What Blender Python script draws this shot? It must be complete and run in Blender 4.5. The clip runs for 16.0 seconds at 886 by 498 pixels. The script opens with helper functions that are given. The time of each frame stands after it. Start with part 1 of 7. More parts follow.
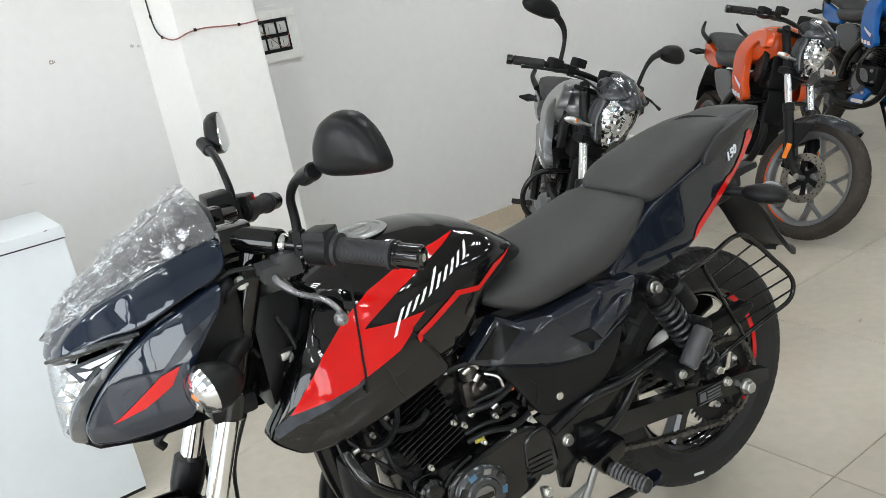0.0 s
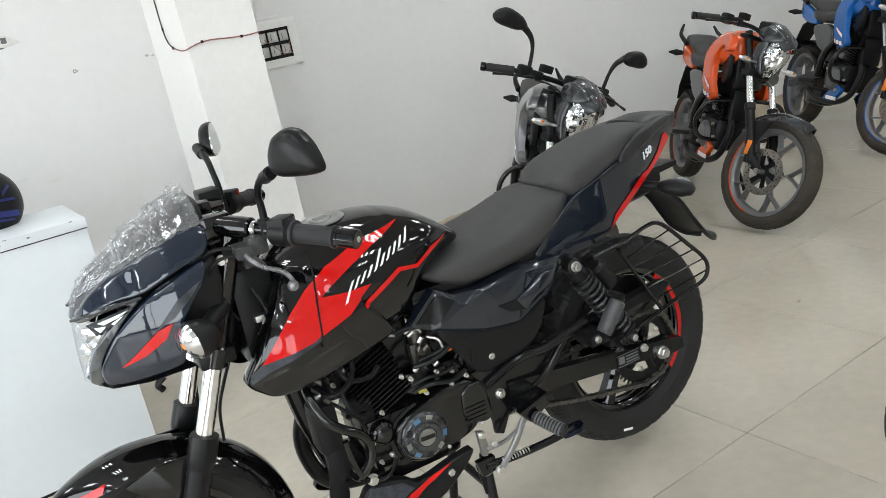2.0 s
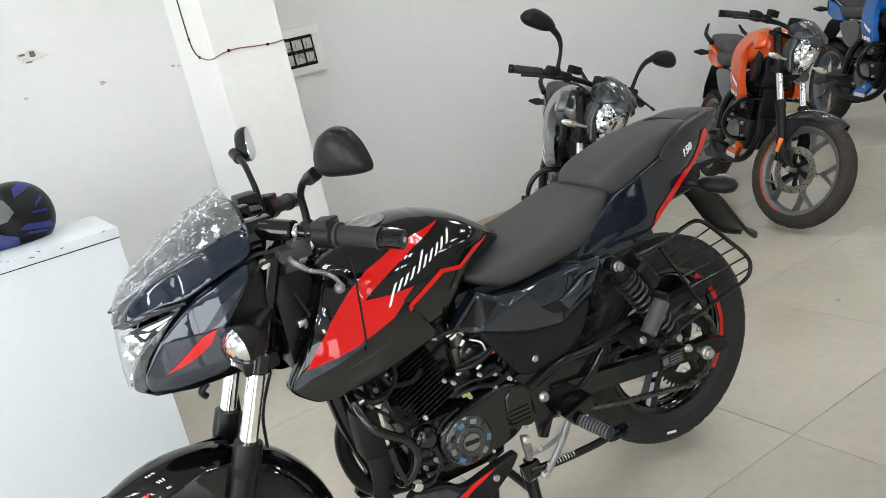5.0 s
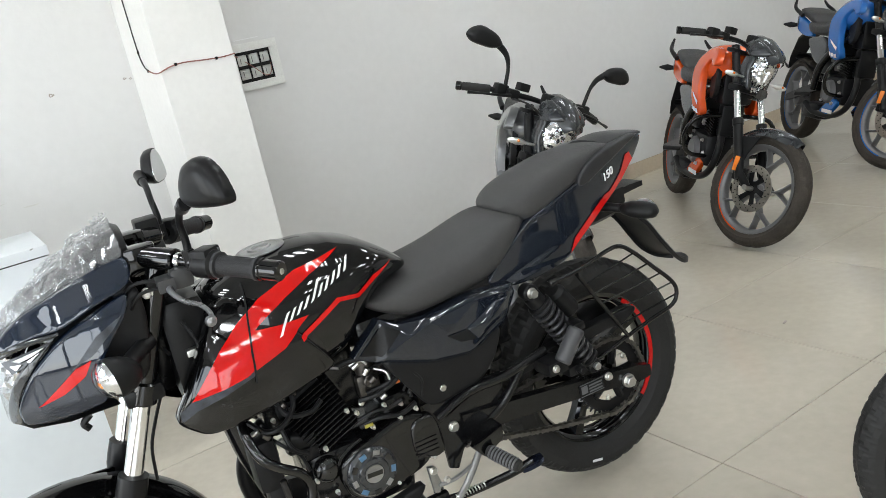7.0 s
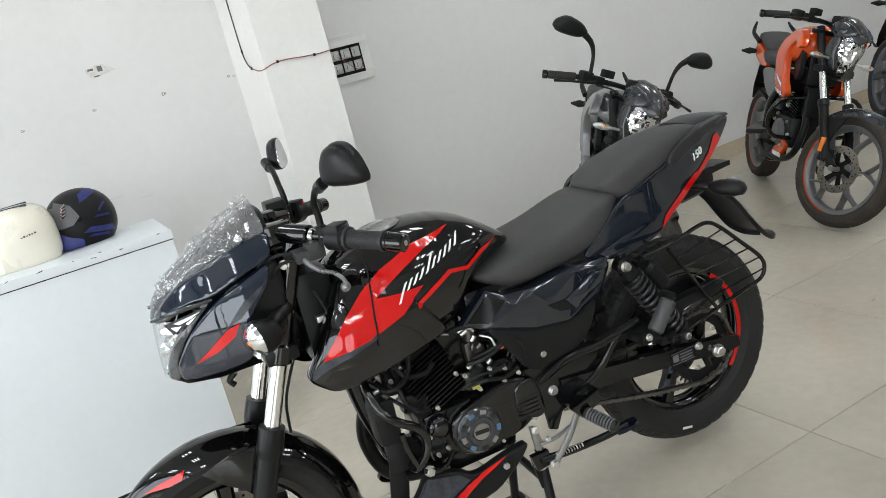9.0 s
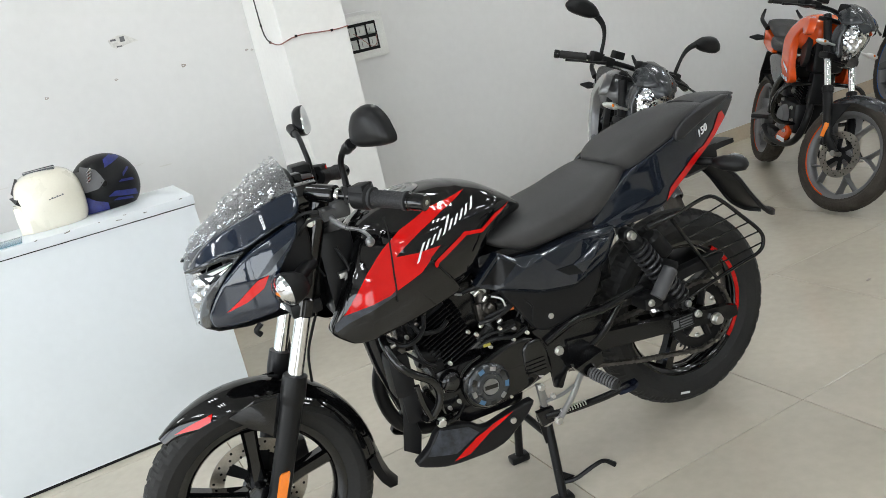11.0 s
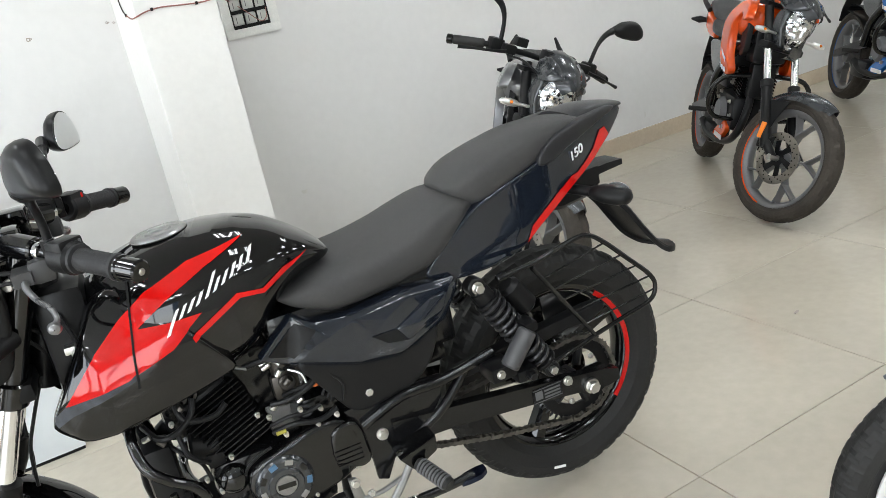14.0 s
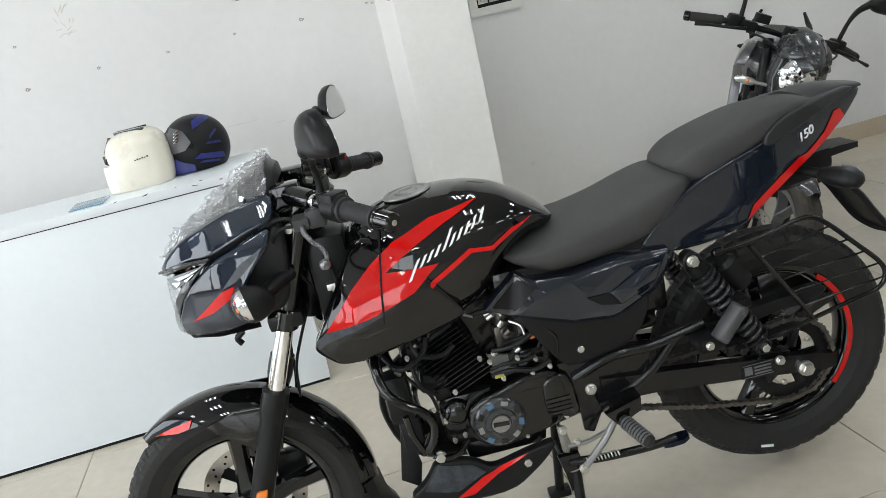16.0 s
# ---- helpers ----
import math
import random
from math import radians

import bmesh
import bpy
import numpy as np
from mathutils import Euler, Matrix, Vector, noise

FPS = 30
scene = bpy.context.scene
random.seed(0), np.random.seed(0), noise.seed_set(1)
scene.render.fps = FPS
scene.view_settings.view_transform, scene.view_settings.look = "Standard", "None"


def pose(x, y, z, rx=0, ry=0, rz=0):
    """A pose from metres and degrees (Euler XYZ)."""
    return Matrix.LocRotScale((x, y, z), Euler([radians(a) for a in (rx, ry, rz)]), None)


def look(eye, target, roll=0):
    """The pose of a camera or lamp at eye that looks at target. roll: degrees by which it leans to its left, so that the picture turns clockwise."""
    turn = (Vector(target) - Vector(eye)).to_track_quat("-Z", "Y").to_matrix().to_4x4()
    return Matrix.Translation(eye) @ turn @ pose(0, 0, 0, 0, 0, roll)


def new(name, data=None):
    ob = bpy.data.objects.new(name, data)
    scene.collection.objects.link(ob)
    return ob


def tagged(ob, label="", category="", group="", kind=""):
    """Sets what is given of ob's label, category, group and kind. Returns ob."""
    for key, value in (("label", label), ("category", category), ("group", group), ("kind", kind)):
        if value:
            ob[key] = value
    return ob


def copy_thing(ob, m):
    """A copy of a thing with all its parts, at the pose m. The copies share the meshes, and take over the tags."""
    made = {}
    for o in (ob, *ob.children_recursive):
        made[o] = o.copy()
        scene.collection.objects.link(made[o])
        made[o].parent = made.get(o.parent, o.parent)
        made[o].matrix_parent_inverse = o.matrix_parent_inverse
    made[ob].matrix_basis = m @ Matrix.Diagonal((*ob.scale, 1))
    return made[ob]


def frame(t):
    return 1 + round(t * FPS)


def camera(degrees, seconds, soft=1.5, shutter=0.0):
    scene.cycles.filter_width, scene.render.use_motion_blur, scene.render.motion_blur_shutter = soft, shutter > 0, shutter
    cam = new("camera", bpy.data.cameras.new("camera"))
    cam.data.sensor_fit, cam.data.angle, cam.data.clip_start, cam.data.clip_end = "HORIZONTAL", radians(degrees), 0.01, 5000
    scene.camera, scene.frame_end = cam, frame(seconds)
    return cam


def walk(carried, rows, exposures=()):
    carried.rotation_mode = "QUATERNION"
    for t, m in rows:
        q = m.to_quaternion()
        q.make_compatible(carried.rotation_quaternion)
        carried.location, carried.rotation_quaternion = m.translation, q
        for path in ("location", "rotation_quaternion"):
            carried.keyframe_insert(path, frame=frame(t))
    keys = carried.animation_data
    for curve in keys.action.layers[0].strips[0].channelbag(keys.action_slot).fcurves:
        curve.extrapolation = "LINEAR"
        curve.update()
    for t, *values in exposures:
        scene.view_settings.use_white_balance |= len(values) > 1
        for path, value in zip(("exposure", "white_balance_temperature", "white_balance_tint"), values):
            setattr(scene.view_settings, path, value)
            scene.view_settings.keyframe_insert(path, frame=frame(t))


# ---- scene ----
cam = camera(57.5, 16.0, soft=0.4)

PATH = [
    (0, (-1.284, -1.313, 1.292), (-0.431, 0.402, 0.714), -10.8),
    (0.5, (-1.338, -1.398, 1.311), (-0.521, 0.338, 0.743), -11.4),
    (1, (-1.408, -1.515, 1.319), (-0.592, 0.22, 0.751), -11.5),
    (1.5, (-1.407, -1.589, 1.334), (-0.596, 0.143, 0.75), -11.2),
    (2, (-1.289, -1.675, 1.34), (-0.486, 0.061, 0.756), -11.4),
    (2.5, (-1.214, -1.743, 1.331), (-0.452, 0.015, 0.761), -11.9),
    (3, (-1.202, -1.764, 1.337), (-0.514, 0.031, 0.787), -12.7),
    (3.2, (-1.21, -1.761, 1.335), (-0.544, 0.044, 0.791), -12.9),
    (5.3, (-1.345, -1.611, 1.328), (-0.544, 0.134, 0.769), -12.2),
    (5.5, (-1.351, -1.603, 1.336), (-0.532, 0.134, 0.776), -11.8),
    (6, (-1.347, -1.596, 1.323), (-0.508, 0.133, 0.77), -11.6),
    (6.5, (-1.25, -1.636, 1.324), (-0.404, 0.089, 0.77), -11.5),
    (7, (-1.123, -1.679, 1.315), (-0.339, 0.08, 0.775), -12.2),
    (7.5, (-1.099, -1.706, 1.326), (-0.427, 0.107, 0.815), -13.3),
    (8, (-1.093, -1.718, 1.319), (-0.454, 0.107, 0.808), -13.6),
    (8.5, (-1.138, -1.752, 1.326), (-0.519, 0.077, 0.806), -14.0),
    (9, (-1.254, -1.795, 1.339), (-0.634, 0.034, 0.818), -14.1),
    (9.2, (-1.28, -1.823, 1.333), (-0.666, 0.009, 0.816), -14.2),
    (11.3, (-1.332, -1.891, 1.324), (-0.721, -0.071, 0.763), -12.5),
    (11.5, (-1.308, -1.881, 1.319), (-0.686, -0.065, 0.755), -12.3),
    (12, (-1.198, -1.819, 1.32), (-0.549, -0.015, 0.75), -12.4),
    (12.5, (-1.051, -1.782, 1.32), (-0.398, 0.021, 0.751), -13.3),
    (13, (-0.966, -1.768, 1.312), (-0.252, 0.006, 0.726), -13.6),
    (13.5, (-0.884, -1.666, 1.307), (-0.09, 0.06, 0.681), -12.9),
    (14, (-0.801, -1.562, 1.29), (-0.163, 0.22, 0.645), -11.6),
    (14.5, (-0.713, -1.594, 1.294), (-0.341, 0.271, 0.675), -11.5),
    (15, (-0.689, -1.638, 1.29), (-0.533, 0.264, 0.691), -12.7),
    (15.5, (-0.728, -1.684, 1.309), (-0.628, 0.223, 0.716), -13.2),
    (16, (-0.832, -1.709, 1.318), (-0.729, 0.198, 0.726), -13.0),
]
walk(cam, [(t, look(e, g, r)) for t, e, g, r in PATH],
     [(0, 0.05), (2.5, -0.03), (3, -0.09), (5.5, 0.08), (6.8, 0.10), (7.5, -0.08), (9, -0.14), (11.5, -0.08), (12, 0.03), (12.5, 0.02), (13.5, 0.18), (14, 0.25), (14.5, 0.15), (15.2, -0.08), (16, -0.18)])

from mathutils.geometry import delaunay_2d_cdt

# ---- light ----
A = 6.3                                   # heading of the room's walls against the motorcycle, degrees
ROOM = pose(0, 0, 0, 0, 0, A)

world = bpy.data.worlds.new("world")
scene.world = world
world.use_nodes = True
wn = world.node_tree
sky = wn.nodes.new("ShaderNodeTexSky")
sky.sky_type = 'NISHITA'
sky.sun_disc = False
sky.sun_elevation, sky.sun_rotation = radians(50), radians(250)
wn.nodes["Background"].inputs[1].default_value = 0.12
wn.links.new(sky.outputs[0], wn.nodes["Background"].inputs[0])


def area(name, m, sx, sy, watts, colour):
    d = bpy.data.lights.new(name, 'AREA')
    d.shape, d.size, d.size_y, d.energy, d.color = 'RECTANGLE', sx, sy, watts, colour
    ob = new(name, d)
    ob.matrix_world = m
    return ob


# daylight in the two glazed openings
for v in (-4.45, -2.05, 0.65):
    area("window_light", ROOM @ look((-5.4, v, 1.6), (0, v, 1.3)), 2.1, 2.3, 72, (0.92, 0.97, 1.0))
for u in (-4.3, -2.9):
    area("window_light", ROOM @ look((u, -5.9, 1.5), (u, 0, 1.25)), 1.3, 2.3, 44, (0.92, 0.97, 1.0))
scene.view_settings.exposure = 0.0


# ---- materials ----
def mat(name, col, rough=0.5, metal=0.0, var=0.12, scale=8.0, bump=0.0, bscale=200.0, coat=0.0, spec=0.5, ior=1.5, random_var=0.0):
    """A procedural surface: colour with coarse stains and fine grain, varied roughness, fine relief."""
    m = bpy.data.materials.new(name)
    m.use_nodes = True
    nt = m.node_tree
    b = nt.nodes["Principled BSDF"]
    tc = nt.nodes.new("ShaderNodeTexCoord")
    n1 = nt.nodes.new("ShaderNodeTexNoise")
    n1.inputs["Scale"].default_value, n1.inputs["Detail"].default_value = scale, 6
    n2 = nt.nodes.new("ShaderNodeTexNoise")
    n2.inputs["Scale"].default_value, n2.inputs["Detail"].default_value = scale * 17, 3
    nt.links.new(tc.outputs["Object"], n1.inputs["Vector"])
    nt.links.new(tc.outputs["Object"], n2.inputs["Vector"])
    mx = nt.nodes.new("ShaderNodeMath")
    mx.operation = 'MULTIPLY_ADD'
    mx.inputs[1].default_value = 0.65
    sc = nt.nodes.new("ShaderNodeMath")
    sc.operation = 'MULTIPLY'
    sc.inputs[1].default_value = 0.35
    nt.links.new(n2.outputs["Fac"], sc.inputs[0])
    nt.links.new(n1.outputs["Fac"], mx.inputs[0])
    nt.links.new(sc.outputs[0], mx.inputs[2])
    ramp = nt.nodes.new("ShaderNodeValToRGB")
    ramp.color_ramp.elements[0].position, ramp.color_ramp.elements[1].position = 0.3, 0.7
    lo = [max(0.0, c * (1 - var)) for c in col]
    hi = [min(1.0, c * (1 + var)) for c in col]
    ramp.color_ramp.elements[0].color = (*lo, 1)
    ramp.color_ramp.elements[1].color = (*hi, 1)
    nt.links.new(mx.outputs[0], ramp.inputs[0])
    out = ramp.outputs[0]
    if random_var:
        oi = nt.nodes.new("ShaderNodeObjectInfo")
        hsv = nt.nodes.new("ShaderNodeHueSaturation")
        mr = nt.nodes.new("ShaderNodeMapRange")
        mr.inputs["To Min"].default_value, mr.inputs["To Max"].default_value = 1 - random_var, 1 + random_var
        nt.links.new(oi.outputs["Random"], mr.inputs["Value"])
        nt.links.new(mr.outputs[0], hsv.inputs["Value"])
        nt.links.new(out, hsv.inputs["Color"])
        out = hsv.outputs[0]
    nt.links.new(out, b.inputs["Base Color"])
    rr = nt.nodes.new("ShaderNodeMapRange")
    rr.inputs["To Min"].default_value, rr.inputs["To Max"].default_value = rough * 0.8, min(1.0, rough * 1.25)
    nt.links.new(n1.outputs["Fac"], rr.inputs["Value"])
    nt.links.new(rr.outputs[0], b.inputs["Roughness"])
    b.inputs["Metallic"].default_value = metal
    b.inputs["IOR"].default_value = ior
    b.inputs["Specular IOR Level"].default_value = spec
    if coat:
        b.inputs["Coat Weight"].default_value, b.inputs["Coat Roughness"].default_value = coat, 0.04
    if bump:
        n3 = nt.nodes.new("ShaderNodeTexNoise")
        n3.inputs["Scale"].default_value, n3.inputs["Detail"].default_value = bscale, 4
        nt.links.new(tc.outputs["Object"], n3.inputs["Vector"])
        bp = nt.nodes.new("ShaderNodeBump")
        bp.inputs["Strength"].default_value, bp.inputs["Distance"].default_value = bump, 0.003
        nt.links.new(n3.outputs["Fac"], bp.inputs["Height"])
        nt.links.new(bp.outputs[0], b.inputs["Normal"])
    return m


def glow(name, col, strength):
    m = bpy.data.materials.new(name)
    m.use_nodes = True
    b = m.node_tree.nodes["Principled BSDF"]
    b.inputs["Base Color"].default_value = (0.9, 0.9, 0.9, 1)
    b.inputs["Emission Color"].default_value = (*col, 1)
    b.inputs["Emission Strength"].default_value = strength
    return m


def glass(name, col=(1, 1, 1), rough=0.02, mix=0.0):
    """Clear or smoked plastic: transparent with a glossy skin."""
    m = bpy.data.materials.new(name)
    m.use_nodes = True
    nt = m.node_tree
    b = nt.nodes["Principled BSDF"]
    b.inputs["Base Color"].default_value = (0.6 * col[0], 0.6 * col[1], 0.6 * col[2], 1)
    b.inputs["Roughness"].default_value = rough
    tr = nt.nodes.new("ShaderNodeBsdfTransparent")
    tr.inputs[0].default_value = (*col, 1)
    gl = nt.nodes.new("ShaderNodeBsdfGlossy")
    gl.inputs["Roughness"].default_value = rough
    lw = nt.nodes.new("ShaderNodeLayerWeight")
    lw.inputs["Blend"].default_value = 0.5
    pw = nt.nodes.new("ShaderNodeMath")
    pw.operation = 'POWER'
    pw.inputs[1].default_value = 4.0
    nt.links.new(lw.outputs["Facing"], pw.inputs[0])
    fr = nt.nodes.new("ShaderNodeMath")
    fr.operation = 'MULTIPLY_ADD'
    fr.inputs[1].default_value, fr.inputs[2].default_value = 0.9, 0.06
    nt.links.new(pw.outputs[0], fr.inputs[0])
    m1 = nt.nodes.new("ShaderNodeMixShader")
    nt.links.new(fr.outputs[0], m1.inputs[0])
    nt.links.new(tr.outputs[0], m1.inputs[1])
    nt.links.new(gl.outputs[0], m1.inputs[2])
    m2 = nt.nodes.new("ShaderNodeMixShader")
    m2.inputs[0].default_value = mix
    nt.links.new(m1.outputs[0], m2.inputs[1])
    nt.links.new(b.outputs[0], m2.inputs[2])
    nt.links.new(m2.outputs[0], nt.nodes["Material Output"].inputs[0])
    return m


WALL = mat("wall_paint", (0.71, 0.705, 0.695), 0.75, var=0.045, scale=1.3, bump=0.15, bscale=60)
PILLAR = mat("pillar_paint", (0.80, 0.79, 0.765), 0.75, var=0.05, scale=2.2, bump=0.2, bscale=50)
# unseen walls, darker than the white ones so black paint mirrors less light
DIM_WALL = mat("dimmed_unseen_wall", (0.38, 0.375, 0.36), 0.75, var=0.05, scale=1.5)
# greyed so the unseen ceiling mirrors darker in gloss black; lamp frames share it
CEIL = mat("dimmed_ceiling", (0.42, 0.42, 0.42), 0.8, var=0.03, scale=1)
TILE = mat("floor_tile", (0.50, 0.455, 0.375), 0.11, var=0.10, scale=1.6, random_var=0.025)
GROUT = mat("grout", (0.2, 0.15, 0.10), 0.9, var=0.2, scale=20)
SKIRT = mat("skirting_tile", (0.55, 0.46, 0.35), 0.25, var=0.1, scale=4)
LAMINATE = mat("white_laminate", (0.76, 0.80, 0.83), 0.35, var=0.03, scale=2)
DARKGAP = mat("dark_gap", (0.010, 0.010, 0.010), 0.8, spec=0.2)
WIRE = mat("red_wire", (0.30, 0.12, 0.10), 0.6)
BLACKWIRE = mat("black_wire", (0.03, 0.025, 0.025), 0.6)
GLOSS = mat("black_gloss_paint", (0.003, 0.003, 0.0032), 0.035, var=0.2, scale=5, spec=0.6)
NAVY = mat("dark_blue_black_paint", (0.0085, 0.0115, 0.018), 0.04, var=0.25, scale=5, spec=0.75)
RED = mat("red_paint", (0.58, 0.006, 0.005), 0.05, var=0.06, spec=0.5)
WHITEINK = mat("white_print", (0.80, 0.80, 0.80), 0.3, var=0.03)
CARBON = mat("dotted_dark_print", (0.03, 0.035, 0.045), 0.3, var=0.9, scale=60)
PLASTIC = mat("black_plastic", (0.009, 0.009, 0.0095), 0.40, var=0.2, bump=0.1, bscale=500, spec=0.22)
MATTE = mat("matte_black_metal", (0.007, 0.007, 0.0075), 0.30, var=0.25, scale=12, spec=0.22)
FRAMEPAINT = mat("satin_black_frame_paint", (0.005, 0.005, 0.0055), 0.16, var=0.2, spec=0.45)
VINYL = mat("seat_vinyl", (0.049, 0.048, 0.048), 0.55, var=0.15, bump=0.35, bscale=900, spec=0.3)
RUBBER = mat("tyre_rubber", (0.018, 0.0175, 0.017), 0.6, var=0.3, scale=9, bump=0.2, bscale=300, spec=0.3)
DUSTY = mat("dusty_tyre_rubber", (0.050, 0.043, 0.036), 0.75, var=0.35, scale=9, bump=0.2, bscale=300, spec=0.2)
CHROME = mat("chrome", (0.80, 0.80, 0.80), 0.08, 1.0, var=0.04)
STEEL = mat("zinc_bolt", (0.62, 0.61, 0.58), 0.30, 1.0, var=0.15, scale=40)
ALU = mat("cast_aluminium", (0.33, 0.33, 0.325), 0.42, 1.0, var=0.15, scale=30)
DISC = mat("brake_disc_steel", (0.42, 0.39, 0.34), 0.32, 1.0, var=0.25, scale=20)
GREYPL = mat("grey_plastic", (0.11, 0.11, 0.115), 0.42, var=0.12)
MIRROR = mat("mirror_glass", (0.85, 0.87, 0.87), 0.02, 1.0, var=0.01)
REFLECTOR = mat("lamp_reflector", (0.92, 0.92, 0.93), 0.30, 1.0, var=0.08, scale=30, bump=0.35, bscale=60)
SPRING = mat("dark_spring_paint", (0.022, 0.022, 0.024), 0.3, var=0.2)
AMBER = mat("amber_lens", (0.85, 0.22, 0.02), 0.12, var=0.1, coat=1.0)
CLEAR = glass("clear_lens", (0.96, 0.97, 0.98), 0.03)
SMOKE = glass("smoked_screen", (0.50, 0.51, 0.53), 0.03, 0.04)
WRAP = glass("plastic_wrap", (0.97, 0.975, 0.98), 0.03, 0.14)
STICKER = mat("blue_sticker", (0.06, 0.14, 0.24), 0.3)
CREAM = mat("cream_shell", (0.78, 0.74, 0.62), 0.28, var=0.04, coat=0.6)
BLUE = mat("blue_paint", (0.010, 0.125, 0.43), 0.14, var=0.08, coat=0.25)
BLUEMATTE = mat("blue_print", (0.010, 0.018, 0.15), 0.4, var=0.5, scale=45)
ORANGE = mat("orange_paint", (0.74, 0.085, 0.008), 0.14, var=0.05, coat=0.25)
SLATE = mat("slate_grey_paint", (0.10, 0.108, 0.125), 0.38, 0.3, var=0.06, coat=0.15)
GREYPAINT = mat("grey_metallic_paint", (0.15, 0.152, 0.156), 0.28, 0.5, var=0.06, coat=0.8)
LAMPFACE = mat("faceted_lamp", (0.80, 0.80, 0.81), 0.07, 1.0, var=0.05, scale=30)
DARKGREY = mat("dark_grey_paint", (0.032, 0.035, 0.039), 0.25, 0.3, var=0.1, coat=0.7)
WHITERIM = mat("white_rim_paint", (0.75, 0.75, 0.75), 0.25, var=0.03, coat=0.5)
GREYRIM = mat("grey_rim_paint", (0.17, 0.17, 0.175), 0.3, 0.4, var=0.1)
DARKRAIL = mat("dark_grey_rail_plastic", (0.022, 0.022, 0.024), 0.38, var=0.15, bump=0.1, bscale=500, spec=0.35)
COWL = mat("blue_black_cowl_paint", (0.0075, 0.0135, 0.027), 0.04, var=0.25, scale=5, spec=0.85)
GRIP = mat("grip_rubber", (0.030, 0.030, 0.032), 0.55, var=0.15, bump=0.2, bscale=700, spec=0.3)
LAMP = glow("led_tube", (0.93, 0.98, 1.0), 34.0)
CARB = mat("dull_dark_alloy", (0.12, 0.11, 0.10), 0.4, 0.9, var=0.3, scale=40)
LEVER = mat("dark_lever_alloy", (0.22, 0.22, 0.225), 0.28, 0.7, var=0.1)
DIRT = mat("wall_smudge", (0.55, 0.52, 0.47), 0.8, var=0.2, scale=30)
HOLE = mat("drill_hole", (0.34, 0.30, 0.27), 0.9)


# ---- mesh tools ----
def mesh_of(bm, name, material, smooth=40):
    me = bpy.data.meshes.new(name)
    bmesh.ops.recalc_face_normals(bm, faces=bm.faces)
    if smooth:
        for f in bm.faces:
            f.smooth = True
    bm.to_mesh(me)
    bm.free()
    if smooth:
        me.set_sharp_from_angle(angle=radians(smooth))
    me.materials.append(material)
    return me


def part(name, bm, material, parent=None, label="", smooth=40):
    """Links a bmesh as one mesh object, under a thing or a part where one is given."""
    ob = new(name, mesh_of(bm, name, material, smooth))
    if parent:
        ob.parent = parent
    if label:
        ob["label"] = label
    return ob


def thing(name, label, category, group="", kind=""):
    return tagged(new(name), label, category, group, kind)


def join(*bms):
    """Adds all of the others to the first."""
    first = bms[0]
    for o in bms[1:]:
        me = bpy.data.meshes.new("tmp")
        o.to_mesh(me)
        o.free()
        first.from_mesh(me)
        bpy.data.meshes.remove(me)
    return first


def moved(bm, m):
    bmesh.ops.transform(bm, matrix=m, verts=bm.verts)
    if m.determinant() < 0:
        bmesh.ops.reverse_faces(bm, faces=bm.faces)
    return bm


FLIP = Matrix.Diagonal((1, -1, 1, 1))


def box(x0, x1, y0, y1, z0, z1, bev=0.0, seg=2):
    bm = bmesh.new()
    bmesh.ops.create_cube(bm, size=1)
    for v in bm.verts:
        v.co = Vector((x0 + (v.co.x + 0.5) * (x1 - x0), y0 + (v.co.y + 0.5) * (y1 - y0), z0 + (v.co.z + 0.5) * (z1 - z0)))
    if bev:
        bmesh.ops.bevel(bm, geom=bm.edges[:], offset=bev, segments=seg, affect='EDGES', profile=0.6)
    return bm


def loft(rings, caps=True, closed=True):
    bm = bmesh.new()
    rows = [[bm.verts.new(p) for p in r] for r in rings]
    n = len(rows[0])
    for a, b in zip(rows, rows[1:]):
        for i in range(n if closed else n - 1):
            j = (i + 1) % n
            bm.faces.new((a[i], a[j], b[j], b[i]))
    if caps and closed:
        bm.faces.new(rows[0])
        bm.faces.new(rows[-1][::-1])
    return bm


def spline(pts, per=6):
    """Catmull-Rom through the points."""
    p = [Vector(q) for q in pts]
    if len(p) < 3:
        return p
    p = [2 * p[0] - p[1]] + p + [2 * p[-1] - p[-2]]
    out = []
    for i in range(1, len(p) - 2):
        a, b, c, d = p[i - 1:i + 3]
        for k in range(per):
            t = k / per
            out.append(0.5 * ((2 * b) + (c - a) * t + (2 * a - 5 * b + 4 * c - d) * t * t + (3 * b - a - 3 * c + d) * t ** 3))
    out.append(p[-2])
    return out


def tube(pts, r, seg=8, smooth_path=True, per=5):
    """A round tube along the points; r is one radius or one for each point given."""
    path = spline(pts, per) if smooth_path else [Vector(q) for q in pts]
    n = len(path)
    if isinstance(r, (int, float)):
        rad = [r] * n
    else:
        rad = [r[min(len(r) - 1, int(i * (len(r) - 1) / (n - 1)))] * (1 - (i * (len(r) - 1) / (n - 1)) % 1)
               + r[min(len(r) - 1, int(i * (len(r) - 1) / (n - 1)) + 1)] * ((i * (len(r) - 1) / (n - 1)) % 1) for i in range(n)]
    up = Vector((0, 0, 1))
    rings = []
    side = None
    for i in range(n):
        d = (path[min(n - 1, i + 1)] - path[max(0, i - 1)]).normalized()
        if side is None:
            side = d.cross(up)
            if side.length < 0.05:
                side = d.cross(Vector((1, 0, 0)))
        side = (side - d * side.dot(d)).normalized()
        v = d.cross(side)
        rings.append([path[i] + (side * math.cos(a) + v * math.sin(a)) * rad[i] for a in [2 * math.pi * k / seg for k in range(seg)]])
    return loft(rings)


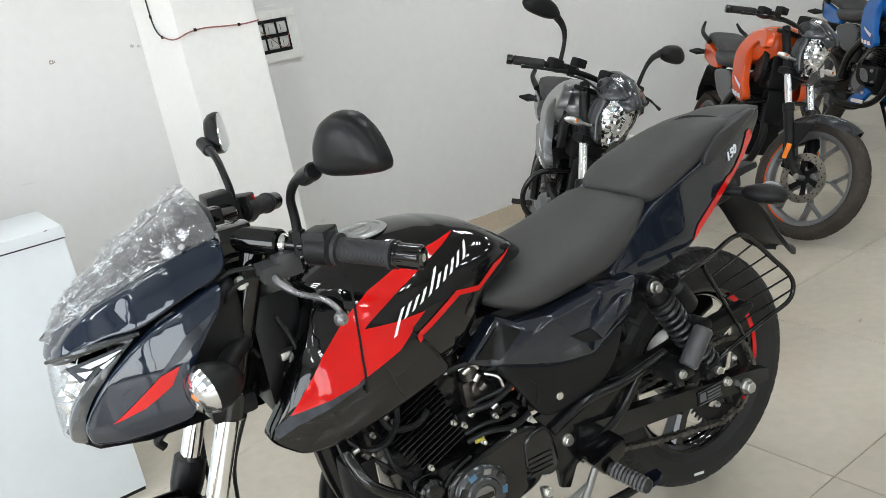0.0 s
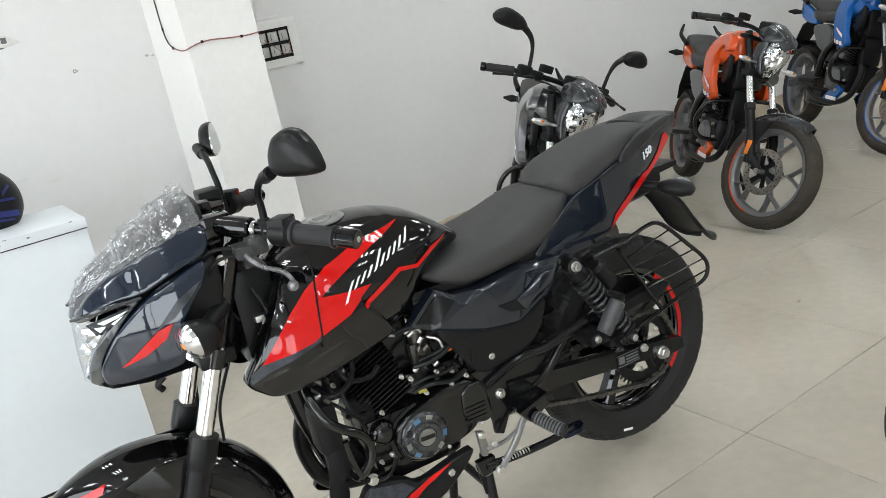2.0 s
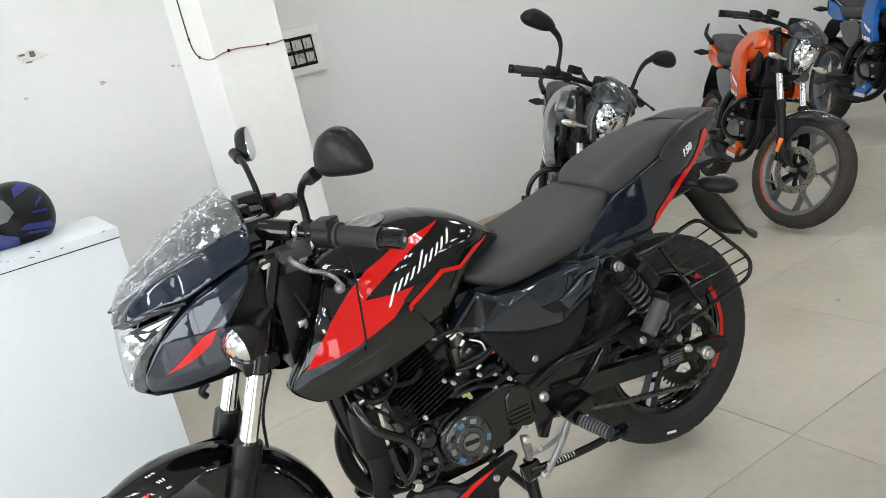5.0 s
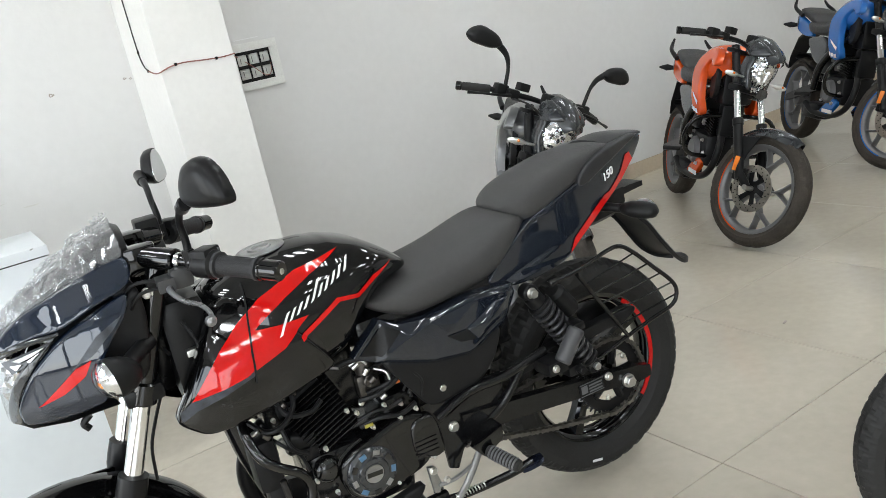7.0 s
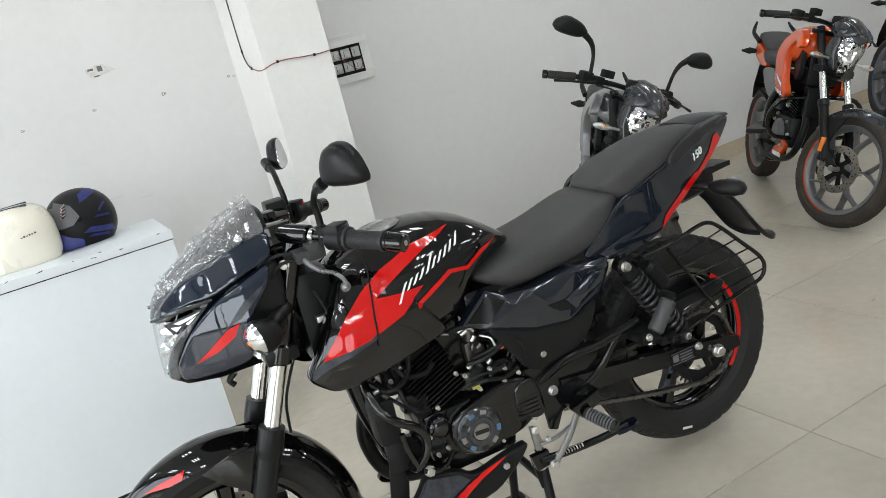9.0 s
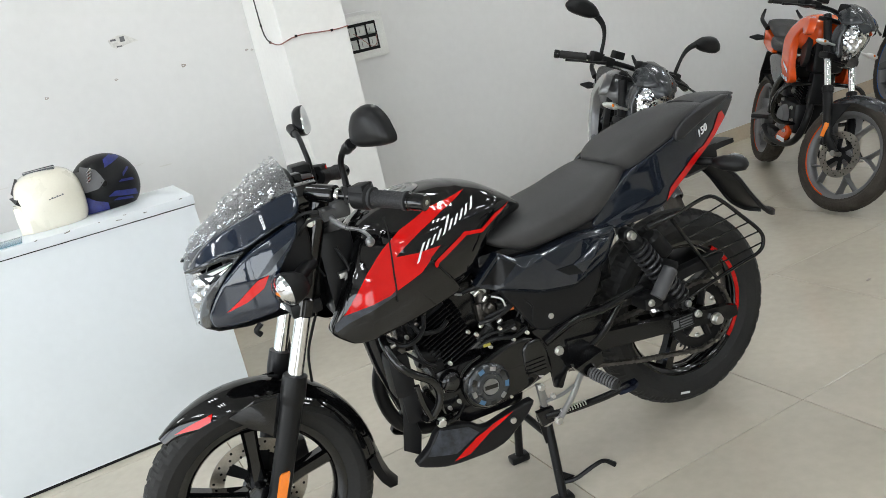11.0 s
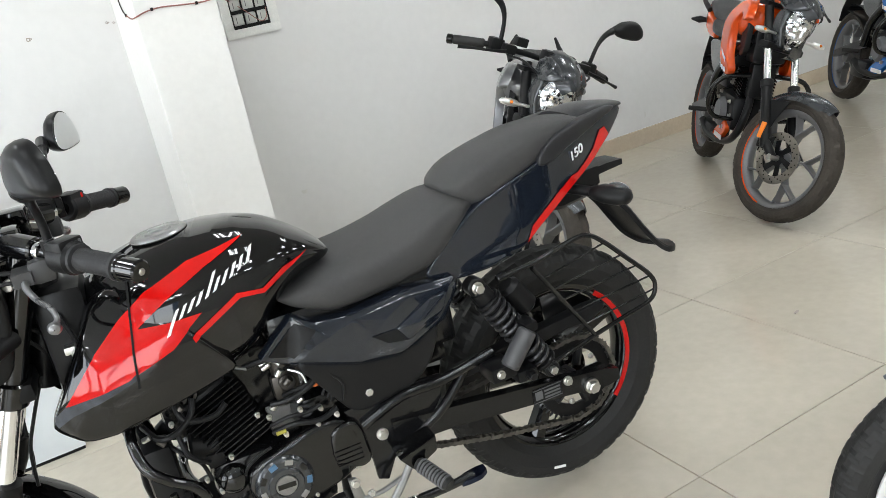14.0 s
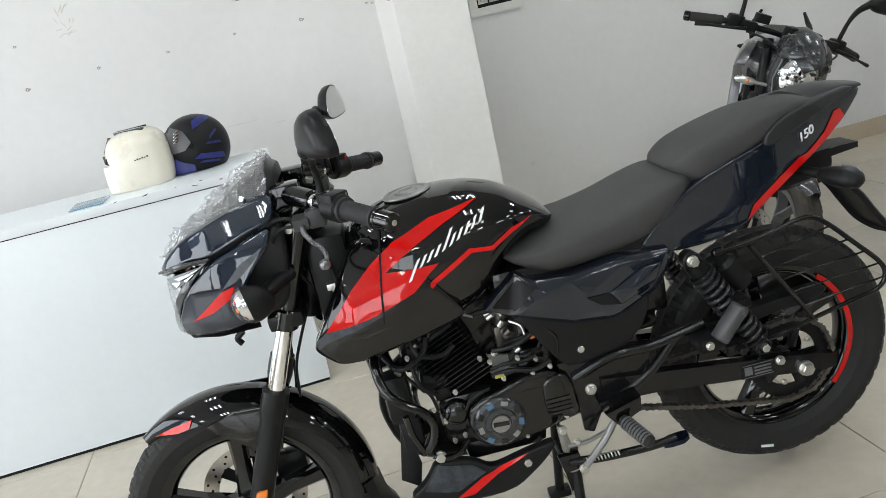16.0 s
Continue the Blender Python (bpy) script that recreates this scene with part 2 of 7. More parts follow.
def cyl(p, q, r, seg=16, bev=0.0, r2=None):
    """A cylinder from p to q with rounded ends."""
    p, q = Vector(p), Vector(q)
    d = (q - p).normalized()
    b = bev
    r2 = r if r2 is None else r2
    pts = [p, p + d * b, q - d * b, q] if b else [p, q]
    rr = [r - b, r, r2, r2 - b] if b else [r, r2]
    side = d.cross(Vector((0, 0, 1)))
    if side.length < 0.05:
        side = d.cross(Vector((1, 0, 0)))
    side.normalize()
    v = d.cross(side)
    rings = [[c + (side * math.cos(a) + v * math.sin(a)) * k for a in [2 * math.pi * i / seg for i in range(seg)]] for c, k in zip(pts, rr)]
    return loft(rings)


def lathe(profile, centre, seg=64, ring_fn=None):
    """Turns (radius, y) points about the y axis through the centre."""
    c = Vector(centre)
    bm = bmesh.new()
    rows = []
    for i in range(seg):
        a = 2 * math.pi * i / seg
        row = []
        for k, (r, y) in enumerate(profile):
            rr = r + (ring_fn(i, k) if ring_fn else 0)
            row.append(bm.verts.new(c + Vector((rr * math.cos(a), y, rr * math.sin(a)))))
        rows.append(row)
    m = len(profile)
    for i in range(seg):
        a, b = rows[i], rows[(i + 1) % seg]
        for k in range(m):
            bm.faces.new((a[k], b[k], b[(k + 1) % m], a[(k + 1) % m]))
    return bm


def slab(outline, y0, y1, bev=0.0):
    """A flat plate: an outline in x, z from y0 to y1."""
    bm = bmesh.new()
    a = [bm.verts.new((x, y0, z)) for x, z in outline]
    b = [bm.verts.new((x, y1, z)) for x, z in outline]
    bm.faces.new(a)
    bm.faces.new(b[::-1])
    n = len(a)
    for i in range(n):
        bm.faces.new((a[i], b[i], b[(i + 1) % n], a[(i + 1) % n]))
    bmesh.ops.recalc_face_normals(bm, faces=bm.faces)
    if bev:
        bmesh.ops.bevel(bm, geom=bm.edges[:], offset=bev, segments=2, affect='EDGES', profile=0.6)
    return bm


def chaikin(pts, n=1):
    for _ in range(n):
        out = []
        for a, b in zip(pts, pts[1:] + pts[:1]):
            out.append((0.8 * a[0] + 0.2 * b[0], 0.8 * a[1] + 0.2 * b[1]))
            out.append((0.2 * a[0] + 0.8 * b[0], 0.2 * a[1] + 0.8 * b[1]))
        pts = out
    return pts


def edge_distance(x, z, outline):
    best = 9.0
    for (ax, az), (bx, bz) in zip(outline, outline[1:] + outline[:1]):
        dx, dz = bx - ax, bz - az
        t = max(0.0, min(1.0, ((x - ax) * dx + (z - az) * dz) / (dx * dx + dz * dz + 1e-12)))
        best = min(best, math.hypot(x - ax - t * dx, z - az - t * dz))
    return best


def inside(x, z, outline):
    odd = False
    for (ax, az), (bx, bz) in zip(outline, outline[1:] + outline[:1]):
        if (az > z) != (bz > z) and x < (bx - ax) * (z - az) / (bz - az) + ax:
            odd = not odd
    return odd


def dense(pts, step):
    out = []
    for (ax, az), (bx, bz) in zip(pts, pts[1:] + pts[:1]):
        n = max(1, int(math.hypot(bx - ax, bz - az) / step + 0.5))
        out += [(ax + (bx - ax) * k / n, az + (bz - az) * k / n) for k in range(n)]
    return out


def fill(outline, cell, r=0.0, step=None):
    """Triangles over an outline in x, z: its rim, rings inside the rim as far as r, and an even grid within."""
    pts = dense(outline, step or cell * 0.7)
    n = len(pts)
    verts = [Vector(p) for p in pts]
    turn = sum(a[0] * b[1] - b[0] * a[1] for a, b in zip(pts, pts[1:] + pts[:1]))
    sg = 1 if turn > 0 else -1
    for off in ([r * 0.1, r * 0.3, r * 0.62, r] if r else []):
        for i in range(n):
            p, q = pts[i - 1], pts[(i + 1) % n]
            d = Vector((q[0] - p[0], q[1] - p[1]))
            if d.length < 1e-6:
                continue
            d.normalize()
            x, z = pts[i][0] - d.y * sg * off, pts[i][1] + d.x * sg * off
            if inside(x, z, pts) and edge_distance(x, z, pts) > off * 0.93:
                verts.append(Vector((x, z)))
    xs, zs = [p[0] for p in pts], [p[1] for p in pts]
    row, z = 0, min(zs) + cell * 0.5
    while z < max(zs):
        x = min(xs) + (cell * 0.5 if row % 2 else 0.0)
        while x < max(xs):
            if inside(x, z, pts) and edge_distance(x, z, pts) > max(r * 1.25, cell * 0.45):
                verts.append(Vector((x, z)))
            x += cell
        z += cell * 0.87
        row += 1
    v, _, f, _, _, _ = delaunay_2d_cdt(verts, [(i, (i + 1) % n) for i in range(n)], [], 1, 1e-6)
    bm = bmesh.new()
    bv = [bm.verts.new((p.x, 0, p.y)) for p in v]
    for t in f:
        bm.faces.new([bv[i] for i in t])
    loose = [q for q in bm.verts if not q.link_faces]
    bmesh.ops.delete(bm, geom=loose, context='VERTS')
    return bm, pts


def shell(outline, yf, thick=0.012, cell=0.02, r=0.012, side=-1, rounding=1):
    """A curved panel with thickness: an outline in x, z whose outer face lies yf(x, z) from the middle plane, with rounded rims."""
    bm, pts = fill(chaikin(list(outline), rounding + 1), cell * 0.8, r, 0.008)
    for v in bm.verts:
        x, z = v.co.x, v.co.z
        d = edge_distance(x, z, pts)
        drop = r - math.sqrt(max(0.0, r * r - (r - d) ** 2)) if d < r else 0.0
        v.co.y = side * (yf(x, z) - drop * 0.7)
    rim = [e for e in bm.edges if len(e.link_faces) == 1]
    ext = bmesh.ops.extrude_edge_only(bm, edges=rim)
    for v in [g for g in ext["geom"] if isinstance(g, bmesh.types.BMVert)]:
        v.co.y -= side * thick
    return bm


def lerp_table(table):
    """A function through (x, value) rows, with soft joints."""
    def fn(x):
        if x <= table[0][0]:
            return table[0][1]
        for (a, u), (b, w) in zip(table, table[1:]):
            if x <= b:
                t = (x - a) / (b - a)
                return u + (w - u) * t
        return table[-1][1]
    return fn


def decal(outline, bvh, side=-1, cell=0.012, lift=0.0012, rounding=0):
    """A thin print that follows the body under it, laid on from the side."""
    pts = chaikin(list(outline), rounding) if rounding else list(outline)
    bm, _ = fill(pts, cell)
    bad = []
    for v in bm.verts:
        hit, no, _, _ = bvh.ray_cast(Vector((v.co.x, side * 1.0, v.co.z)), Vector((0, -side, 0)))
        if hit is None:
            bad.append(v)
        else:
            v.co = hit + Vector((0, side * lift, 0)) + no * lift * (1 if no.y * side > 0 else -1)
    bmesh.ops.delete(bm, geom=bad, context='VERTS')
    return bm


def tree(*obs):
    from mathutils.bvhtree import BVHTree
    bm = bmesh.new()
    for o in obs:
        bm.from_mesh(o.data)
    t = BVHTree.FromBMesh(bm)
    bm.free()
    return t


def bolt(p, q, r, parent, material=None, name="bolt", hexed=True):
    """A bolt head with a washer, standing from p towards q."""
    p, q = Vector(p), Vector(q)
    d = (q - p)
    bm = join(cyl(p, p + d * 0.35, r * 1.25, 14), cyl(p + d * 0.3, q, r, 6 if hexed else 14, r * 0.12))
    return part(name, bm, material or STEEL, parent, smooth=30)


def lettering(text, size, m, depth, material, parent, name="lettering", shear=0.0, squeeze=1.0):
    cu = bpy.data.curves.new(name, 'FONT')
    cu.body, cu.size, cu.extrude, cu.shear = text, size, depth, shear
    ob = bpy.data.objects.new("tmp", cu)
    scene.collection.objects.link(ob)
    me = bpy.data.meshes.new_from_object(ob.evaluated_get(bpy.context.evaluated_depsgraph_get()))
    bpy.data.objects.remove(ob)
    me.transform(m @ Matrix.Diagonal((squeeze, 1, 1, 1)))
    me.materials.clear()
    me.materials.append(material)
    o = new(name, me)
    o.parent = parent
    return o


# ---- the room ----
V_WALL, H_ROOM = 2.444, 3.25
U0, U1, V0 = -5.5, 7.5, -6.0
T = 0.738                                  # floor tile pitch
TU, TV = 0.2254, -0.182                    # one joint crossing


def room_part(name, bm, material, kind="structure", label="", category=""):
    ob = part(name, bm, material, smooth=0)
    ob.matrix_world = ROOM
    return tagged(ob, label, category, "", kind)


room_part("wall_back", box(U0, U1, V_WALL, V_WALL + 0.2, 0, H_ROOM), WALL, label="white painted plaster back wall with smudges", category="wall")
room_part("wall_right", box(U1, U1 + 0.2, V0, V_WALL, 0, H_ROOM), WALL, label="white painted plaster side wall", category="wall")
# ceiling out of view, its tone lowered for darker reflections
room_part("ceiling", box(U0, U1, V0, V_WALL, H_ROOM, H_ROOM + 0.15), CEIL, label="unseen flat ceiling, greyed to dim its reflections", category="ceiling")
# glazed sides, unseen, toned dark for reflections: low sills, heads, piers between the openings
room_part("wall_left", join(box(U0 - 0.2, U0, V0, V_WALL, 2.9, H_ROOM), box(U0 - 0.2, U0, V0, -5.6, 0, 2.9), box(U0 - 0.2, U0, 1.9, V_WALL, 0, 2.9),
                            box(U0 - 0.2, U0, -5.6, 1.9, 0, 0.3)), DIM_WALL, label="unseen closing wall toned dark to dim its reflections, with a wide shop window", category="wall")
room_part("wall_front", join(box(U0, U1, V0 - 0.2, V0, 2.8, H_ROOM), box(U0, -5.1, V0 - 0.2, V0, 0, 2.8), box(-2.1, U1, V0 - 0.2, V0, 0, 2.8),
                             box(-5.1, -2.1, V0 - 0.2, V0, 0, 0.2)), DIM_WALL, label="unseen closing wall toned dark to dim its reflections, with a wide shop window", category="wall")

# pillar with a bright reveal
PU0, PU1, PV = -0.40, -0.08, 1.934
room_part("pillar", box(PU0, PU1, PV, V_WALL - 0.002, 0, H_ROOM, 0.004), PILLAR, label="white painted square pillar against the wall", category="pillar")

# skirting
for a, b in ((U0, PU0 - 0.012), (PU1 + 0.012, U1)):
    room_part("baseboard", box(a, b, V_WALL - 0.012, V_WALL - 0.001, 0, 0.10, 0.002), SKIRT, label="beige tile skirting along the wall", category="skirting")

floor_ob = room_part("floor", box(U0, U1, V0, V_WALL, -0.12, -0.0035), GROUT, label="large glossy beige floor tiles with thin joints", category="floor")

# cabinet counter
CU1, CV0, CH = -1.075, 1.345, 0.883
counter = thing("counter", "white laminate counter with a chipped top edge beside the wall", "counter")
counter.matrix_world = ROOM
body = part("body", box(-3.6, CU1, CV0, 1.76, 0.012, 0.846, 0.002), LAMINATE, counter)
part("plinth", box(-3.6, CU1 - 0.004, CV0 + 0.004, 1.755, 0.0, 0.013), DARKGAP, counter)
part("worktop", box(-3.62, CU1 + 0.004, CV0 - 0.006, 1.765, 0.849, CH, 0.003), LAMINATE, counter)
part("joint", box(-3.6, CU1 + 0.001, CV0 - 0.0015, CV0 + 0.02, 0.8455, 0.8495), DARKGAP, counter)

# ceiling lamps: square fittings with three short tubes each
proto = None
for iu in range(5):
    for iv in range(4):
        m = ROOM @ pose(-4.3 + iu * 2.2, -4.9 + iv * 2.0, H_ROOM)
        if proto is None:
            proto = thing("ceiling_light", "white ceiling fitting with three bright tubes", "ceiling light", "ceiling lights")
            part("frame", box(-0.30, 0.30, -0.32, 0.32, -0.03, -0.001, 0.004), CEIL, proto)
            for k in (-1, 0, 1):
                part("tube", box(k * 0.18 - 0.032, k * 0.18 + 0.032, -0.28, 0.28, -0.045, -0.0305, 0.004), LAMP, proto)
            proto.matrix_world = m
        else:
            copy_thing(proto, m)


# ---- wheels and other shared pieces ----
def tyre_mesh(c, R, w, bead, groove=0.0042, seg=400):
    """A tyre with tread blocks: radius, half width, bead radius."""
    prof = [(bead, -w * 0.62), (bead + 0.02, -w * 0.86), (R - 0.045, -w), (R - 0.026, -w * 0.97), (R - 0.014, -w * 0.82), (R - 0.006, -w * 0.58), (R - 0.001, -w * 0.3), (R, -w * 0.04),
            (R, w * 0.04), (R - 0.001, w * 0.3), (R - 0.006, w * 0.58), (R - 0.014, w * 0.82), (R - 0.026, w * 0.97), (R - 0.045, w), (bead + 0.02, w * 0.86), (bead, w * 0.62)]

    def cut(i, k):
        if k in (7, 8):
            return -groove
        if 3 <= k <= 6:
            return -groove if (i + 3 * k) % 10 in (0, 1) else 0
        if 9 <= k <= 12:
            return -groove if (i + 3 * (15 - k) + 5) % 10 in (0, 1) else 0
        return 0
    return lathe(prof, c, seg, cut)


def wheel(name, parent, c, R, w, spokes, hub, split, phase, sw, material, label="", turn=None):
    """A cast wheel: the rim, with its hub and spokes under it; the spokes fork towards the rim where split is not 0."""
    def put(nm, bm, par, lb=""):
        return part(nm, moved(bm, turn) if turn else bm, material, par, lb)
    ring = lathe([(R, -w), (R + 0.006, -w), (R + 0.006, -w * 0.85), (R - 0.012, -w * 0.6), (R - 0.016, 0), (R - 0.012, w * 0.6), (R + 0.006, w * 0.85), (R + 0.006, w), (R, w), (R - 0.014, w * 0.8),
                  (R - 0.024, w * 0.3), (R - 0.024, -w * 0.3), (R - 0.014, -w * 0.8)], c, 72)
    top = put(name, ring, parent, label)
    put("hub", lathe([(0.012, -0.055), (hub, -0.05), (hub + 0.004, -0.03), (hub * 0.8, 0), (hub + 0.004, 0.03), (hub, 0.05), (0.012, 0.055)], c, 32), top)
    c = Vector(c)
    for k in range(spokes):
        a = phase + 2 * math.pi * k / spokes

        def at(r, da):
            return c + Vector((r * math.cos(a + da), 0, r * math.sin(a + da)))
        rr = R - 0.018
        if split:
            mid = hub + (rr - hub) * 0.5
            legs = [(at(hub * 0.8, 0), at(mid, 0)), (at(mid * 0.97, 0), at(rr, split)), (at(mid * 0.97, 0), at(rr, -split))]
        else:
            legs = [(at(hub * 0.8, 0.12), at(rr, 0))]
        for p, q in legs:
            d = (q - p).normalized()
            s = d.cross(Vector((0, 1, 0)))
            rings = []
            for u, width, deep in ((0, 1.15, 0.026), (0.5, 0.9, 0.02), (1, 1.05, 0.024)):
                m = p.lerp(q, u)
                h = sw * width
                rings.append([m + s * x * h + Vector((0, y * deep, 0)) for x, y in ((-1, -0.6), (-0.6, -1), (0.6, -1), (1, -0.6), (1, 0.6), (0.6, 1), (-0.6, 1), (-1, 0.6))])
            put("spoke", loft(rings), top)
    return top


def disc_mesh(c, R, r_in, y):
    return lathe([(r_in, y - 0.002), (R, y - 0.002), (R, y + 0.002), (r_in, y + 0.002)], c, 64)


def carrier_mesh(c, r_in, y):
    """The star that carries a brake disc."""
    bm = bmesh.new()
    lo, hi = [], []
    for k in range(36):
        a = 2 * math.pi * k / 36
        r = 0.036 if k % 6 in (2, 3, 4) else r_in + 0.004
        p = Vector(c) + Vector((r * math.cos(a + 0.3 * (r - 0.036) / r_in), y, r * math.sin(a + 0.3 * (r - 0.036) / r_in)))
        lo.append(bm.verts.new(p - Vector((0, 0.0015, 0))))
        hi.append(bm.verts.new(p + Vector((0, 0.0015, 0))))
    bm.faces.new(lo)
    bm.faces.new(hi[::-1])
    for k in range(36):
        bm.faces.new((lo[k], lo[(k + 1) % 36], hi[(k + 1) % 36], hi[k]))
    return bm


def disc_holes(c, R, y, n=16):
    out = None
    for k in range(n):
        for j, r in enumerate((R - 0.010, R - 0.022, R - 0.034)):
            a = 2 * math.pi * (k + 0.33 * j) / n
            p = Vector(c) + Vector((r * math.cos(a), y, r * math.sin(a)))
            b = cyl(p - Vector((0, 0.0028, 0)), p + Vector((0, 0.0028, 0)), 0.0036, 8)
            out = b if out is None else join(out, b)
    return out


def sections(rows, n=20, power=2.6):
    """Closed lofted body along x from rows (x, z_bottom, z_top, half width[, flatness of the bottom])."""
    rings = []
    for row in rows:
        x, zb, zt, w = row[:4]
        zm, h = (zb + zt) / 2, (zt - zb) / 2
        r = []
        for k in range(n):
            a = 2 * math.pi * k / n
            ca, sa = math.cos(a), math.sin(a)
            r.append(Vector((x, w * math.copysign(abs(ca) ** (2 / power), ca), zm + h * math.copysign(abs(sa) ** (2 / power), sa))))
        rings.append(r)
    return loft(rings)


def smooth_rows(rows, per=5):
    """The same body with more sections between, on a smooth curve."""
    pts = []
    for i in range(len(rows) - 1):
        p0, p1, p2, p3 = rows[max(0, i - 1)], rows[i], rows[i + 1], rows[min(len(rows) - 1, i + 2)]
        for k in range(per):
            t = k / per
            pts.append(tuple(0.5 * (2 * b + (c - a) * t + (2 * a - 5 * b + 4 * c - d) * t * t + (3 * b - a - 3 * c + d) * t ** 3) for a, b, c, d in zip(p0, p1, p2, p3)))
    pts.append(rows[-1])
    return pts


def spring(p, q, r, wire, turns, seg=7):
    p, q = Vector(p), Vector(q)
    d = (q - p).normalized()
    s = d.cross(Vector((0, 1, 0))).normalized()
    v = d.cross(s)
    n = turns * 14
    return tube([p.lerp(q, i / n) + (s * math.cos(i * 2 * math.pi / 14) + v * math.sin(i * 2 * math.pi / 14)) * r for i in range(n + 1)], wire, seg, False)


def chain_mesh(path, pitch, w=0.007):
    """A roller chain: pairs of side plates and rollers along a polyline."""
    pts = [Vector(p) for p in path]
    lens = [(b - a).length for a, b in zip(pts, pts[1:])]
    total, s, out, k = sum(lens), 0.0, [], 0

    def at(d):
        for a, b, l in zip(pts, pts[1:], lens):
            if d <= l:
                return a.lerp(b, d / l)
            d -= l
        return pts[-1]
    while s + pitch < total:
        a, b = at(s), at(s + pitch)
        d = (b - a).normalized()
        up = d.cross(Vector((0, 1, 0)))
        y = w * (1.0 if k % 2 else 0.72)
        for sg in (-1, 1):
            bm = bmesh.new()
            ring = []
            for f, h in ((-0.25, 0.0), (-0.1, 0.0062), (0.5, 0.004), (1.1, 0.0062), (1.25, 0.0), (1.1, -0.0062), (0.5, -0.004), (-0.1, -0.0062)):
                ring.append(a + d * pitch * f + up * h + Vector((0, sg * y, 0)))
            lo = [bm.verts.new(p) for p in ring]
            hi = [bm.verts.new(p + Vector((0, sg * 0.0018, 0))) for p in ring]
            bm.faces.new(lo)
            bm.faces.new(hi[::-1])
            for i in range(8):
                bm.faces.new((lo[i], lo[(i + 1) % 8], hi[(i + 1) % 8], hi[i]))
            out.append(bm)
        out.append(cyl(a - Vector((0, w, 0)), a + Vector((0, w, 0)), 0.0035, 6))
        s += pitch
        k += 1
    return join(*out)


def mirror_head(parent, base, wdir, outline, depth, back_mat, tilt=0.0, name="mirror"):
    """A rear-view mirror: domed shell and glass. base: inner lower corner; wdir: unit vector outwards; the glass faces +x."""
    w = Vector(wdir).normalized()
    u = Vector((0, 0, 1))
    nrm = w.cross(u)
    if nrm.x < 0:
        nrm = -nrm                           # towards the rider
    base = Vector(base)
    pts = chaikin(list(outline), 2)
    cx = sum(p[0] for p in pts) / len(pts)
    cz = sum(p[1] for p in pts) / len(pts)
    rings = []
    for f, dd in ((1.0, 0.0), (1.0, 0.25), (0.93, 0.6), (0.76, 0.86), (0.5, 0.97), (0.2, 1.0)):
        rings.append([base + w * (cx + (a - cx) * f) + u * (cz + (b - cz) * f) - nrm * depth * dd for a, b in pts])
    sh = part(name, loft(rings), back_mat, parent)
    g = [[base + w * (cx + (a - cx) * f) + u * (cz + (b - cz) * f) + nrm * d for a, b in pts] for f, d in ((0.93, 0.0005), (0.93, 0.0022))]
    part("mirror_glass", loft(g), MIRROR, sh, "clear mirror glass")
    return sh


# ---- the black and red motorcycle on its centre stand ----
bike = thing("motorcycle", "glossy black motorcycle with red stripes on its centre stand", "motorcycle")
RA, FA = Vector((0.002, 0.009, 0.331)), Vector((-1.312, 0, 0.287))   # axles
RR, FR = 0.301, 0.284                                                # tyre radii
# the body's middle plane turns by two degrees about the front axle
LINE = Matrix.Translation((-1.312, 0, 0)) @ Matrix.Rotation(0.035, 4, 'Z') @ Matrix.Translation((1.312, 0, 0))


def align(*obs):
    """Turns parts built about y = 0, with all that hangs on them, onto the body's middle plane."""
    for o in obs:
        o.data.transform(LINE)
        align(*o.children)


def both(name, make, material, parent=None, label="", smooth=40):
    """A part on the left and its mirror image on the right."""
    l = part(name, make(), material, parent or bike, label, smooth)
    r = part(name, moved(make(), FLIP), material, parent or bike, label, smooth)
    return l, r


# rear wheel
rw = wheel("rear_wheel", bike, RA, 0.208, 0.036, 5, 0.062, 0.0, 0.5, 0.020, GLOSS, "gloss black cast wheel with a red rim line")
part("tyre", tyre_mesh(RA, RR, 0.057, 0.208), RUBBER, rw, smooth=18)
stripe = []
for k in range(25):
    a = radians(52 - k * 4.0)
    stripe.append((RA.x + 0.2055 * math.cos(a), RA.z + 0.2055 * math.sin(a)))
for k in range(25):
    a = radians(52 - (24 - k) * 4.0)
    stripe.append((RA.x + 0.193 * math.cos(a), RA.z + 0.193 * math.sin(a)))
bms = []
for k in range(24):
    q = [stripe[k], stripe[k + 1], stripe[48 - k], stripe[49 - k]]
    bms.append(loft([[Vector((x, RA.y - 0.0385, z)) for x, z in q], [Vector((x, RA.y - 0.036, z)) for x, z in q]]))
part("rim_line", join(*bms), RED, rw, "red rim line")
bms = []
for k in range(42):
    a = 2 * math.pi * k / 42
    bms.append(cyl(RA + Vector((0.098 * math.cos(a), -0.096, 0.098 * math.sin(a))), RA + Vector((0.112 * math.cos(a), -0.096, 0.112 * math.sin(a))), 0.0045, 6, 0, 0.0018))
spr = lathe([(0.070, -0.099), (0.102, -0.099), (0.102, -0.093), (0.070, -0.093)], RA, 48)
for k in range(5):
    a = 2 * math.pi * k / 5
    bms.append(cyl(RA + Vector((0.03 * math.cos(a), -0.096, 0.03 * math.sin(a))), RA + Vector((0.075 * math.cos(a), -0.096, 0.075 * math.sin(a))), 0.011, 8))
part("sprocket", join(spr, *bms), MATTE, rw)
for k in range(5):
    a = 2 * math.pi * (k + 0.5) / 5
    bolt(RA + Vector((0.062 * math.cos(a), -0.098, 0.062 * math.sin(a))), RA + Vector((0.062 * math.cos(a), -0.106, 0.062 * math.sin(a))), 0.006, rw)
